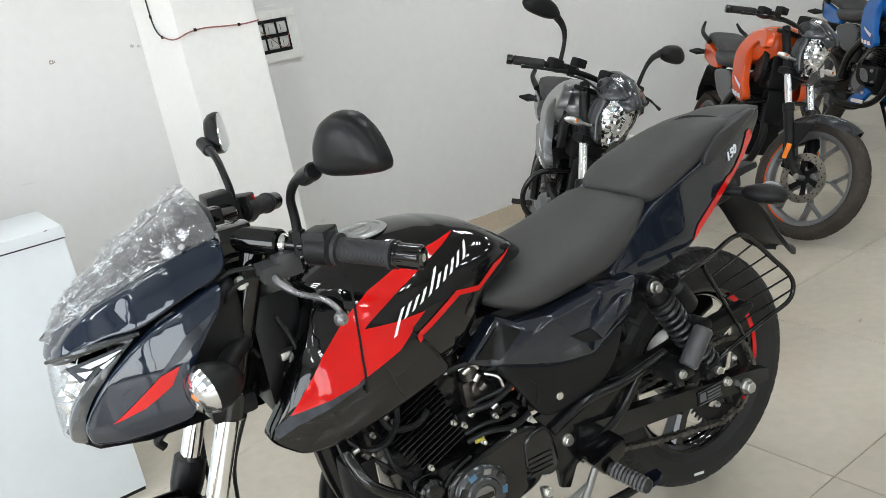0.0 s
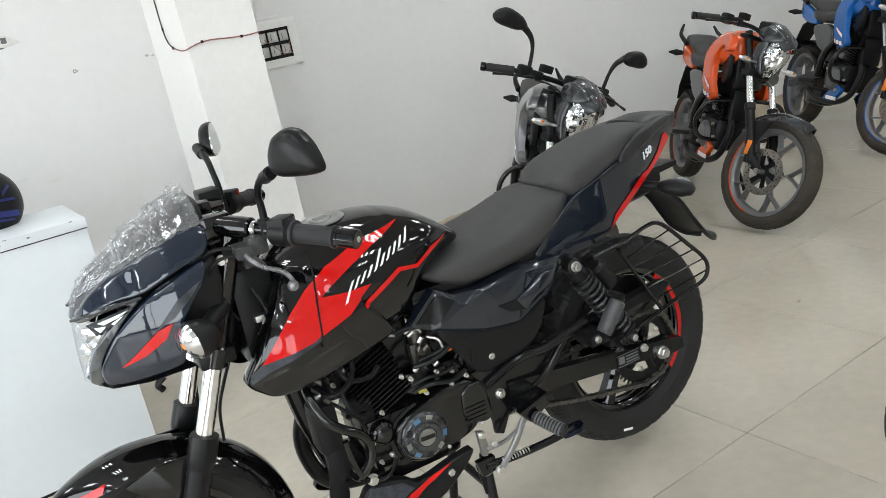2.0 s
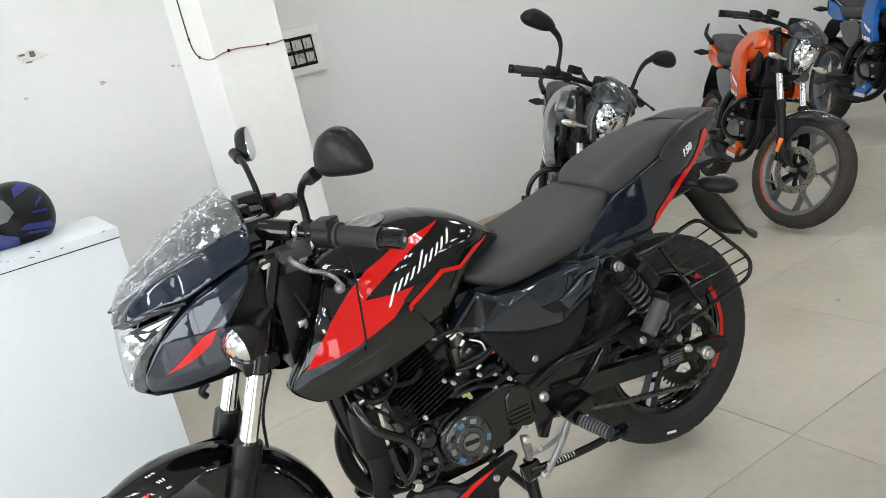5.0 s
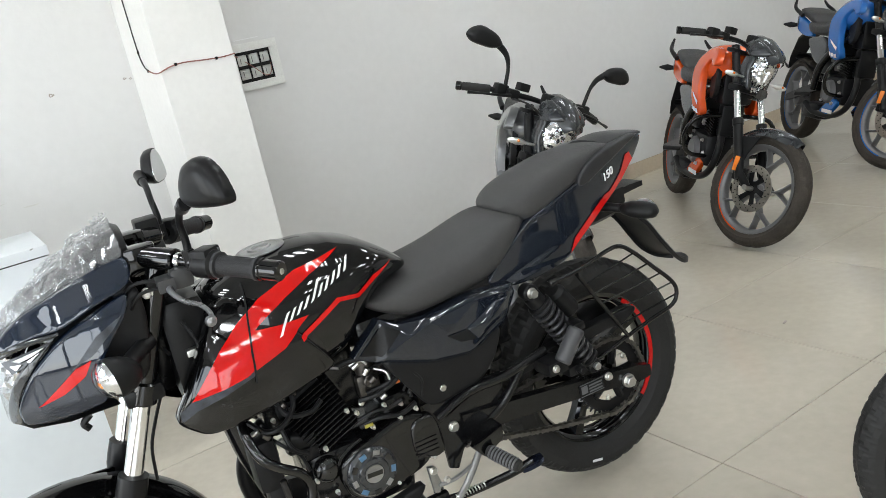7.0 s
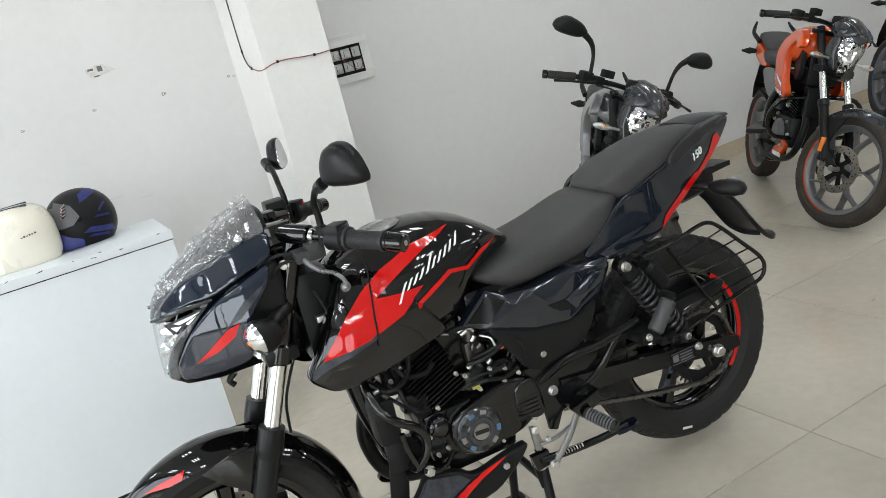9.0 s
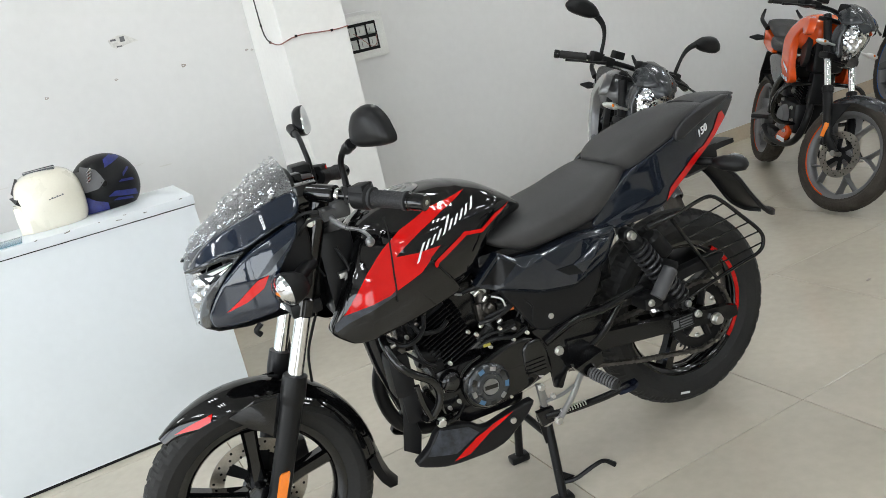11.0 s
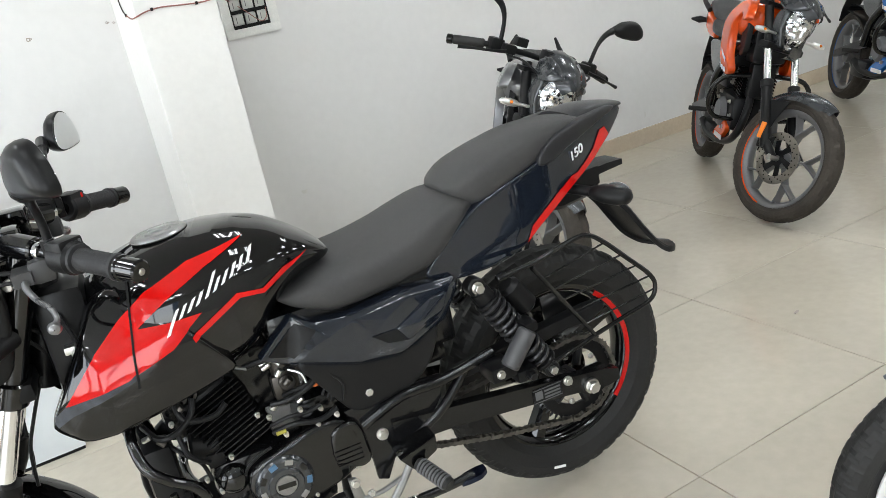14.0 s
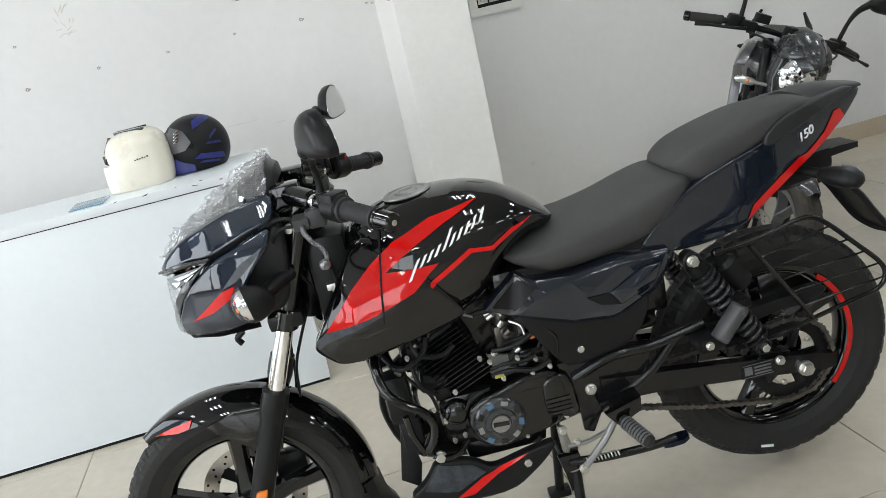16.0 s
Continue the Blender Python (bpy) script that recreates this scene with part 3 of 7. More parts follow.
part("size_mark", loft([[RA + Vector((r * math.cos(a), -0.0575 - d, r * math.sin(a))) for r, a in ((0.254, 4.42), (0.261, 4.42), (0.261, 4.55), (0.254, 4.55))] for d in (0, 0.001)]), WHITEINK, rw, "white paint mark on the sidewall")
part("hub", join(cyl(RA + Vector((0, -0.11, 0)), RA + Vector((0, 0.11, 0)), 0.014, 16), lathe([(0.03, 0.03), (0.085, 0.032), (0.09, 0.05), (0.085, 0.07), (0.03, 0.075)], RA, 40)), ALU, rw)
align(rw)

# front wheel
fw = wheel("front_wheel", bike, FA, 0.203, 0.030, 5, 0.045, 0.0, 0.25, 0.019, GLOSS, "gloss black cast wheel")
part("tyre", tyre_mesh(FA, FR, 0.041, 0.203), RUBBER, fw, smooth=18)
disc = part("brake_disc", disc_mesh(FA, 0.125, 0.088, 0.062), DISC, fw, "drilled steel brake disc")
part("disc_carrier", carrier_mesh(FA, 0.088, 0.060), MATTE, fw)
tagged(part("holes", disc_holes(FA, 0.125, 0.062), DARKGAP, fw), kind="stuff")
part("hub", cyl(FA + Vector((0, -0.10, 0)), FA + Vector((0, 0.10, 0)), 0.012, 16), STEEL, fw)
part("caliper", join(box(-1.25, -1.17, 0.045, 0.085, 0.30, 0.37, 0.012), box(-1.235, -1.185, 0.085, 0.10, 0.312, 0.355, 0.008)), MATTE, bike)

# front fork
def fork_at(z, y):
    return Vector((-1.005 - (0.98 - z) * 0.4145, y, z))


for sg in (-1, 1):
    y = 0.095 * sg
    leg = part("fork_leg", join(tube([fork_at(0.60, y), fork_at(0.575, y), fork_at(0.555, y), fork_at(0.535, y)], [0.029, 0.030, 0.030, 0.027], 20), cyl(fork_at(0.545, y), fork_at(0.30, y), 0.026, 20, 0.004),
                                cyl(fork_at(0.33, y), FA + Vector((0, y, -0.01)), 0.024, 16, 0.004)), MATTE, bike, "black fork lower leg")
    part("fork_tube", cyl(fork_at(0.76, y), fork_at(0.59, y), 0.0185, 24), CHROME, leg, "bright chromed fork tube")
    part("fork_upper", join(cyl(fork_at(0.985, y), fork_at(0.735, y), 0.0225, 20), cyl(fork_at(0.775, y), fork_at(0.733, y), 0.029, 20, 0.004), cyl(fork_at(0.99, y), fork_at(0.955, y), 0.028, 20, 0.004)), GLOSS, leg)
    part("fork_cap", cyl(fork_at(1.0, y), fork_at(0.985, y), 0.018, 6, 0.002), STEEL, leg)
    p = fork_at(0.348, y) + Vector((-0.02, sg * 0.024, 0))
    d = Vector((-0.4145, 0, -1)).normalized()
    if sg < 0:
        rings = []
        for f, w in ((-0.042, 0.010), (-0.036, 0.0135), (0.036, 0.0135), (0.042, 0.010)):
            rings.append([fork_at(0.348, y) + d * f + Vector((ax * w, -0.027 - ay, 0)) for ax, ay in ((-1, 0), (-0.8, 0.006), (0.8, 0.006), (1, 0))])
        part("reflector", loft(rings), AMBER, leg, "amber side reflector")
part("lower_clamp", join(box(-1.135, -1.06, -0.12, 0.12, 0.735, 0.77, 0.01), cyl((-1.06, 0, 0.72), (-1.0, 0, 0.93), 0.03, 16)), MATTE, bike)
part("upper_clamp", box(-1.035, -0.975, -0.12, 0.12, 0.945, 0.968, 0.008), MATTE, bike)
bolt((-1.036, -0.110, 0.942), (-1.040, -0.124, 0.941), 0.009, bike)

# front fender: an arched section along the tyre
rings = []
for k in range(27):
    f = k / 26
    a = radians(128 - 132 * f)
    R = 0.303 + 0.006 * math.sin(f * 3.1)
    w = 0.068 * min(1.0, 0.30 + 3.2 * f) * (1.0 if f < 0.8 else 1.0 - 0.25 * (f - 0.8) / 0.2)
    skirt = 0.042 + 0.016 * math.exp(-((f - 0.5) / 0.14) ** 2)
    dirv = Vector((math.cos(a), 0, math.sin(a)))
    ring = []
    for u in (-1, -0.98, -0.88, -0.62, -0.25, 0.25, 0.62, 0.88, 0.98, 1):
        ring.append(FA + dirv * (R - skirt * abs(u) ** 3) + Vector((0, u * w, 0)))
    for u in (0.93, 0.8, 0.3, -0.3, -0.8, -0.93):
        ring.append(FA + dirv * (R - 0.004 - skirt * abs(u) ** 3) + Vector((0, u * w, 0)))
    rings.append(ring)
fender = part("front_fender", loft(rings), GLOSS, bike, "glossy black front mudguard with a red flash", smooth=50)
fl = [[FA + Vector((math.cos(a), 0, math.sin(a))) * (R0 + dd) + Vector((0, u * 0.058, 0)) for u, dd in ((-1, -0.035), (-0.8, -0.012), (0, 0.004), (0.8, -0.012), (1, -0.035), (0.8, -0.018), (0, -0.004), (-0.8, -0.018))]
      for a, R0 in ((radians(2), 0.302), (radians(-6), 0.310), (radians(-12), 0.326), (radians(-16), 0.350))]
part("mud_flap", loft(fl), PLASTIC, fender)
bv = tree(fender)
flash = [(-1.462, 0.530), (-1.42, 0.546), (-1.365, 0.562), (-1.375, 0.545), (-1.405, 0.535)]
part("red_flash", decal(flash, bv, -1, 0.01), RED, fender, "red flash")
both("fender_stay", lambda: join(tube([(-1.20, -0.072, 0.515), (-1.215, -0.080, 0.47), (-1.235, -0.085, 0.42)], 0.012, 8), slab([(-1.335, 0.545), (-1.27, 0.565), (-1.19, 0.56), (-1.165, 0.53), (-1.19, 0.45), (-1.235, 0.44), (-1.262, 0.475), (-1.295, 0.50)], -0.078, -0.070, 0.003)), GLOSS)

# tank and its side shrouds
tank_rows = [(-0.955, 0.740, 0.850, 0.056), (-0.935, 0.690, 0.885, 0.104), (-0.90, 0.655, 0.905, 0.136), (-0.85, 0.645, 0.921, 0.153), (-0.78, 0.650, 0.932, 0.160), (-0.71, 0.664, 0.932, 0.160),
             (-0.675, 0.690, 0.927, 0.156), (-0.65, 0.722, 0.922, 0.151), (-0.60, 0.772, 0.904, 0.137), (-0.56, 0.792, 0.879, 0.118), (-0.53, 0.798, 0.856, 0.100), (-0.510, 0.804, 0.838, 0.084), (-0.499, 0.812, 0.826, 0.066)]


def tank_ring(row, n=36):
    x, zb, zt, w = row
    r = []
    for k in range(n):
        a = 2 * math.pi * k / n
        ca, sa = math.cos(a), math.sin(a)
        widest = max(zb + (zt - zb) * 0.45, min(0.775, zt - 0.02))
        z = widest + (zt - widest) * math.copysign(abs(sa) ** 0.86, sa) if sa > 0 else widest + (widest - zb) * math.copysign(abs(sa) ** 0.7, sa)
        lean = 1.0 if sa > 0 else 1.0 - 0.10 * abs(sa)
        r.append(Vector((x, w * lean * math.copysign(abs(ca) ** 0.78, ca), z)))
    return r


tank = part("fuel_tank", loft([tank_ring(r) for r in smooth_rows(tank_rows, 5)]), GLOSS, bike, "glossy black fuel tank with red stripes and white script", smooth=60)
cap = part("fuel_cap", moved(join(moved(lathe([(0.002, 0.0), (0.050, 0.0), (0.054, 0.003), (0.050, 0.007), (0.042, 0.008), (0.040, 0.005), (0.026, 0.006), (0.024, 0.010), (0.002, 0.011)], (0, 0, 0), 40), pose(0, 0, 0, 90, 0, 0)),
                                  box(-0.016, 0.016, -0.006, 0.006, 0.004, 0.0135, 0.002)), pose(-0.79, 0, 0.9275, 0, -3.5, 0)), ALU, tank, "silver fuel cap")
for o in (tank, cap):
    o.data.transform(Matrix.Translation((0, -0.014, 0)))

SHROUD = [(-1.062, 0.676), (-1.028, 0.731), (-0.997, 0.782), (-0.962, 0.832), (-0.94, 0.868), (-0.905, 0.885), (-0.86, 0.86), (-0.80, 0.79), (-0.74, 0.70), (-0.735, 0.680), (-0.785, 0.667),
          (-0.849, 0.653), (-0.918, 0.640), (-0.959, 0.634), (-1.015, 0.631), (-1.054, 0.660)]
shroud_x = lerp_table([(-1.065, 0.112), (-1.02, 0.144), (-0.965, 0.166), (-0.86, 0.174), (-0.72, 0.176)])


def shroud_y(x, z):
    ridge = 0.70 + (x + 1.06) * 0.25
    k = (z - ridge) / 0.16
    return shroud_x(x) + 0.008 - 0.045 * (math.sqrt(k * k + 0.01) - 0.1) - 0.034 * k * k if k > 0 else shroud_x(x) + 0.008 - 0.05 * k * k


shr = both("tank_shroud", lambda: shell(SHROUD, shroud_y, 0.03, 0.018, 0.010, -1, 1), GLOSS, None, "glossy black tank shroud with a red stripe", 50)
bv = tree(tank, *shr)
redmain = [(-1.027, 0.714), (-1.005, 0.738), (-0.955, 0.792), (-0.905, 0.832), (-0.85, 0.867), (-0.765, 0.896), (-0.655, 0.907), (-0.74, 0.880), (-0.80, 0.855), (-0.845, 0.832), (-0.877, 0.812),
           (-0.83, 0.808), (-0.768, 0.809), (-0.832, 0.763), (-0.918, 0.733)]
redthin = [(-0.549, 0.846), (-0.602, 0.828), (-0.653, 0.805), (-0.698, 0.812), (-0.794, 0.762), (-0.797, 0.772), (-0.702, 0.822), (-0.654, 0.814), (-0.607, 0.837)]
dots = [(-1.055, 0.690), (-1.027, 0.714), (-0.918, 0.733), (-0.90, 0.743), (-0.905, 0.730), (-1.02, 0.695), (-1.05, 0.675)]
for sg in (-1, 1):
    part("red_stripe", decal(redmain, bv, sg, 0.012), RED, tank, "red stripe")
    part("red_line", decal(redthin, bv, sg, 0.010), RED, tank, "thin red line")
    part("dotted_print", decal(dots, bv, sg, 0.010), CARBON, tank, "dotted dark print")
seam = [(-0.869, 0.898), (-0.8655, 0.898), (-0.894, 0.775), (-0.903, 0.715), (-0.907, 0.715), (-0.898, 0.775)]
part("shroud_seam", decal(seam, bv, -1, 0.01, 0.0025), DARKGAP, tank)
# the maker's mark as plain slanted bars on a falling line
sx, sz, up = Vector((-0.822, 0, 0.803)), Vector((0.168, 0, 0.068)), Vector((0.013, 0, 0.019))
bars = [(0.0, -0.85, 1.25, 0.0046), (0.10, 0.0, 1.15, 0.0046), (0.20, 0.0, 1.1, 0.0046), (0.30, 0.0, 1.1, 0.0046), (0.41, 0.0, 2.0, 0.0046), (0.51, 0.0, 1.1, 0.0046), (0.61, 0.0, 1.1, 0.0046), (0.71, 0.0, 1.1, 0.0046), (0.81, 0.0, 1.1, 0.0046), (0.92, 0.0, 1.25, 0.0046)]
for sg in (-1, 1):
    for k, lo, hi, w in bars:
        p, q = sx + sz * k + up * lo, sx + sz * k + up * hi
        n = sz.normalized() * w
        part("bar", decal([((p - n).x, (p - n).z), ((p + n * 0.8).x, (p + n * 0.8).z), ((q + n).x, (q + n).z), ((q - n * 0.8).x, (q - n * 0.8).z)], bv, sg, 0.012, 0.0022), WHITEINK, tank, "white slanted bar")

align(tank, *shr)

# seat
seat_rows = [(-0.628, 0.758, 0.774, 0.104), (-0.605, 0.738, 0.781, 0.124), (-0.57, 0.718, 0.790, 0.136), (-0.53, 0.702, 0.799, 0.143), (-0.48, 0.700, 0.803, 0.144), (-0.43, 0.702, 0.809, 0.140), (-0.36, 0.706, 0.824, 0.134),
             (-0.30, 0.718, 0.842, 0.128), (-0.245, 0.755, 0.854, 0.118), (-0.205, 0.790, 0.853, 0.102), (-0.172, 0.814, 0.842, 0.078)]
rider_seat = part("rider_seat", sections(smooth_rows(seat_rows), 40, 2.9), VINYL, bike, "black grained vinyl rider seat", smooth=60)
pil_rows = [(-0.232, 0.856, 0.864, 0.050), (-0.218, 0.838, 0.880, 0.076), (-0.190, 0.816, 0.900, 0.093), (-0.155, 0.806, 0.914, 0.099), (-0.09, 0.829, 0.930, 0.096), (-0.02, 0.855, 0.942, 0.088), (0.06, 0.888, 0.942, 0.070),
            (0.12, 0.908, 0.932, 0.050), (0.16, 0.914, 0.921, 0.028)]
pillion_seat = part("pillion_seat", sections(smooth_rows(pil_rows), 40, 2.9), VINYL, bike, "black grained vinyl pillion seat", smooth=60)

# tail
TAIL = [(-0.335, 0.716), (-0.275, 0.766), (-0.195, 0.822), (-0.110, 0.848), (-0.025, 0.870), (0.055, 0.900), (0.112, 0.918), (0.20, 0.930), (0.258, 0.924), (0.209, 0.869), (0.136, 0.824), (0.036, 0.775),
        (-0.049, 0.728), (-0.081, 0.702), (-0.13, 0.688), (-0.179, 0.681), (-0.251, 0.682), (-0.30, 0.696)]
tail_x = lerp_table([(-0.33, 0.135), (-0.1, 0.130), (0, 0.118), (0.1, 0.098), (0.2, 0.068), (0.26, 0.050)])
tail_crease = lerp_table([(-0.33, 0.712), (-0.15, 0.729), (-0.06, 0.748), (0.04, 0.811), (0.106, 0.857), (0.22, 0.905)])
tl = both("tail_panel", lambda: shell(TAIL, lambda x, z: tail_x(x) - 0.12 * max(0, tail_crease(x) - z) - 0.03 * max(0, z - tail_crease(x)), 0.02, 0.014, 0.005), NAVY, None, "glossy dark tail panel with a red line", 35)
bv = tree(*tl)
tred = [(0.166, 0.889), (0.184, 0.892), (0.198, 0.871), (0.141, 0.830), (0.044, 0.781), (-0.048, 0.731), (-0.082, 0.708), (-0.064, 0.742), (0.010, 0.788), (0.062, 0.814), (0.082, 0.817), (0.112, 0.834), (0.138, 0.852), (0.150, 0.868)]
for sg in (-1, 1):
    part("red_line", decal(tred, bv, sg, 0.012), RED, tl[0 if sg < 0 else 1], "red line")
tail_cap = part("tail_cap", sections(smooth_rows([(0.11, 0.900, 0.938, 0.074), (0.16, 0.908, 0.945, 0.066), (0.21, 0.914, 0.940, 0.054), (0.262, 0.917, 0.929, 0.040)], 4), 20, 2.6), DARKRAIL, bike, "grey plastic tail cap", smooth=60)
RAIL = [(-0.026, 0.862), (-0.018, 0.888), (0.029, 0.914), (0.105, 0.928), (0.204, 0.934), (0.228, 0.928), (0.217, 0.920), (0.152, 0.903), (0.07, 0.881), (0.0, 0.857)]
rails = both("grab_rail", lambda: shell(RAIL, lambda x, z: tail_x(x) + 0.004, 0.022, 0.012, 0.008), DARKRAIL, None, "dark grey grab rail", 50)
# model number on the tail
mn = Matrix.Translation((0.064, -0.118, 0.845)) @ Matrix.Rotation(radians(11), 4, 'Z') @ Matrix.Rotation(radians(90), 4, 'X') @ Matrix.Rotation(radians(20), 4, 'Z')
number = lettering("150", 0.027, mn, 0.0014, WHITEINK, bike, "model_number", 0.30, 1.08)
on_panel = [(v.co.y, bv.ray_cast(Vector((v.co.x, -1, v.co.z)), Vector((0, 1, 0)))[0]) for v in number.data.vertices]
number.data.transform(Matrix.Translation((0, -0.0018 - max(y - hit.y for y, hit in on_panel if hit), 0)))
tail_lamp = part("tail_light", sections([(0.14, 0.87, 0.915, 0.05), (0.20, 0.885, 0.925, 0.045), (0.25, 0.91, 0.925, 0.03)], 16), mat("tail_lens", (0.35, 0.01, 0.01), 0.1, coat=1), bike, "red tail lamp")
for o, dy in ((rider_seat, -0.014), (pillion_seat, -0.028)):
    o.data.transform(Matrix.Translation((0, dy, 0)))
align(rider_seat, pillion_seat, *tl, tail_cap, *rails, number, tail_lamp)

# side panel, frame covers
def facets(rim, inner, ridges, thick, side=-1):
    """A panel of flat facets: rim and inner corners as (x, z, distance from the middle plane), ridges joining inner corners or rim corners."""
    pts = list(rim) + list(inner)
    n = len(rim)
    v, _, f, _, _, _ = delaunay_2d_cdt([Vector(p[:2]) for p in pts], [(k, (k + 1) % n) for k in range(n)] + list(ridges), [], 1, 1e-6)
    bm = bmesh.new()
    bv = []
    for q in v:
        near = min(pts, key=lambda p: (p[0] - q.x) ** 2 + (p[1] - q.y) ** 2)
        bv.append(bm.verts.new((q.x, side * near[2], q.y)))
    for t in f:
        bm.faces.new([bv[k] for k in t])
    edges = [e for e in bm.edges if len(e.link_faces) == 1]
    ext = bmesh.ops.extrude_edge_only(bm, edges=edges)
    for q in [g for g in ext["geom"] if isinstance(g, bmesh.types.BMVert)]:
        q.co.y -= side * thick
    bmesh.ops.recalc_face_normals(bm, faces=bm.faces)
    sharp = [e for e in bm.edges if len(e.link_faces) == 2 and e.calc_face_angle(0) > 0.06]
    bmesh.ops.bevel(bm, geom=sharp, offset=0.003, segments=3, affect='EDGES', profile=0.5)
    return bm


SIDE = [(-0.690, 0.672, 0.130), (-0.612, 0.735, 0.124), (-0.573, 0.711, 0.128), (-0.507, 0.704, 0.132), (-0.385, 0.716, 0.132), (-0.270, 0.702, 0.108), (-0.266, 0.676, 0.108), (-0.309, 0.622, 0.118), (-0.37, 0.592, 0.124),
        (-0.427, 0.582, 0.128), (-0.508, 0.594, 0.130), (-0.588, 0.622, 0.126), (-0.64, 0.643, 0.120)]
SIDE_IN = [(-0.621, 0.648, 0.138), (-0.560, 0.678, 0.142), (-0.503, 0.696, 0.143), (-0.385, 0.704, 0.142), (-0.285, 0.690, 0.117), (-0.322, 0.633, 0.130), (-0.425, 0.598, 0.146), (-0.508, 0.609, 0.146), (-0.47, 0.655, 0.149)]
sp = both("side_panel", lambda: facets(SIDE, SIDE_IN, [(13, 14), (14, 15), (15, 16), (16, 17), (17, 18), (18, 19), (19, 20), (20, 13), (14, 1), (15, 3)], 0.03), NAVY, None, "glossy dark faceted side panel", 20)
bv = tree(*sp)
part("panel_inlay", decal([(-0.674, 0.673), (-0.610, 0.722), (-0.574, 0.698), (-0.627, 0.655)], bv, -1, 0.01, 0.0012), MATTE, sp[0], "matte black inlay")
part("panel_vent", decal([(-0.475, 0.652), (-0.424, 0.650), (-0.402, 0.618), (-0.446, 0.628)], bv, -1, 0.01, 0.0015), DARKGAP, sp[0], "dark vent slot")
part("panel_scoop", facets([(-0.424, 0.650, 0.150), (-0.340, 0.686, 0.142), (-0.300, 0.684, 0.134), (-0.316, 0.650, 0.139), (-0.402, 0.618, 0.150)], [(-0.372, 0.652, 0.157)], [(5, 0), (5, 2), (5, 4)], 0.012), NAVY, sp[0], "raised glossy facet", 20)

COVER = [(-0.640, 0.655), (-0.525, 0.612), (-0.408, 0.60), (-0.33, 0.62), (-0.338, 0.59), (-0.356, 0.548), (-0.386, 0.516), (-0.414, 0.501), (-0.535, 0.484), (-0.578, 0.553)]
both("frame_cover", lambda: shell(COVER, lambda x, z: 0.128 - 0.10 * max(0, 0.60 - z), 0.02, 0.02, 0.006), PLASTIC, None, "satin black plastic frame cover", 40)
bolt((-0.501, -0.112, 0.526), (-0.501, -0.124, 0.526), 0.0085, bike)
PLATE = [(-0.560, 0.50), (-0.534, 0.450), (-0.526, 0.396), (-0.524, 0.322), (-0.502, 0.312), (-0.479, 0.354), (-0.386, 0.408), (-0.352, 0.452), (-0.340, 0.50), (-0.41, 0.508)]
both("frame_plate", lambda: slab(PLATE, -0.112, -0.100, 0.003), FRAMEPAINT, None, "gloss black frame with added dark filler boxes plate")
bolt((-0.494, -0.111, 0.421), (-0.494, -0.124, 0.421), 0.0105, bike)
both("frame_tube", lambda: join(tube([(-0.53, -0.118, 0.458), (-0.437, -0.122, 0.492), (-0.344, -0.120, 0.492), (-0.22, -0.115, 0.51)], 0.011, 10), tube([(-0.478, -0.122, 0.372), (-0.41, -0.120, 0.400), (-0.352, -0.118, 0.432), (-0.29, -0.11, 0.49)], 0.011, 10)), FRAMEPAINT, None, "gloss black frame with added dark filler boxes tube")
# frame tubes, plus added plain boxes that darken gaps under seat and tank
part("main_frame", join(tube([(-1.0, 0, 0.83), (-0.9, 0, 0.77), (-0.7, 0, 0.70), (-0.5, 0, 0.66), (-0.3, 0, 0.66)], 0.035, 12), tube([(-1.0, 0, 0.80), (-0.955, 0, 0.66), (-0.93, 0, 0.5), (-0.90, 0, 0.38)], 0.028, 12),
                        tube([(-0.55, -0.07, 0.68), (-0.3, -0.075, 0.70), (0.0, -0.035, 0.795), (0.12, -0.005, 0.85)], 0.013, 8), tube([(-0.55, 0.07, 0.68), (-0.3, 0.09, 0.70), (0.0, 0.07, 0.795), (0.12, 0.035, 0.85)], 0.013, 8),
                        box(-0.58, -0.30, -0.06, 0.06, 0.50, 0.70, 0.02), box(-0.66, -0.26, -0.096, 0.096, 0.665, 0.735, 0.02), box(-0.37, -0.275, -0.075, 0.075, 0.545, 0.72, 0.015), box(-0.89, -0.66, -0.045, 0.045, 0.53, 0.72, 0.02)), FRAMEPAINT, bike, "black frame with added dark filler boxes")

# swingarm, chain, shocks
both("swingarm", lambda: join(loft([[Vector((x, y, z + dz)) for y, dz in ((-0.122, -h), (-0.122, h), (-0.096, h), (-0.096, -h))] for x, z, h in ((-0.47, 0.412, 0.030), (-0.34, 0.40, 0.024), (-0.13, 0.372, 0.022), (0.045, 0.346, 0.022), (0.078, 0.342, 0.014))])), FRAMEPAINT, None, "black swingarm", 30)
part("maker_plate", box(-0.148, -0.075, -0.1245, -0.1222, 0.352, 0.386, 0.001), MATTE, bike, "black plate with silver marks")
for k, (a, b, c, d) in enumerate(((-0.143, -0.125, 0.360, 0.380), (-0.12, -0.08, 0.374, 0.378), (-0.12, -0.08, 0.366, 0.370), (-0.12, -0.08, 0.358, 0.362), (-0.147, -0.076, 0.3835, 0.385), (-0.147, -0.076, 0.353, 0.3545))):
    part("mark_bar", box(a, b, -0.1256, -0.1242, c, d), GREYPL, bike)
bolt((0.0, -0.122, 0.343), (0.0, -0.142, 0.343), 0.0145, bike)
bolt((-0.058, -0.122, 0.378), (-0.058, -0.134, 0.378), 0.009, bike)
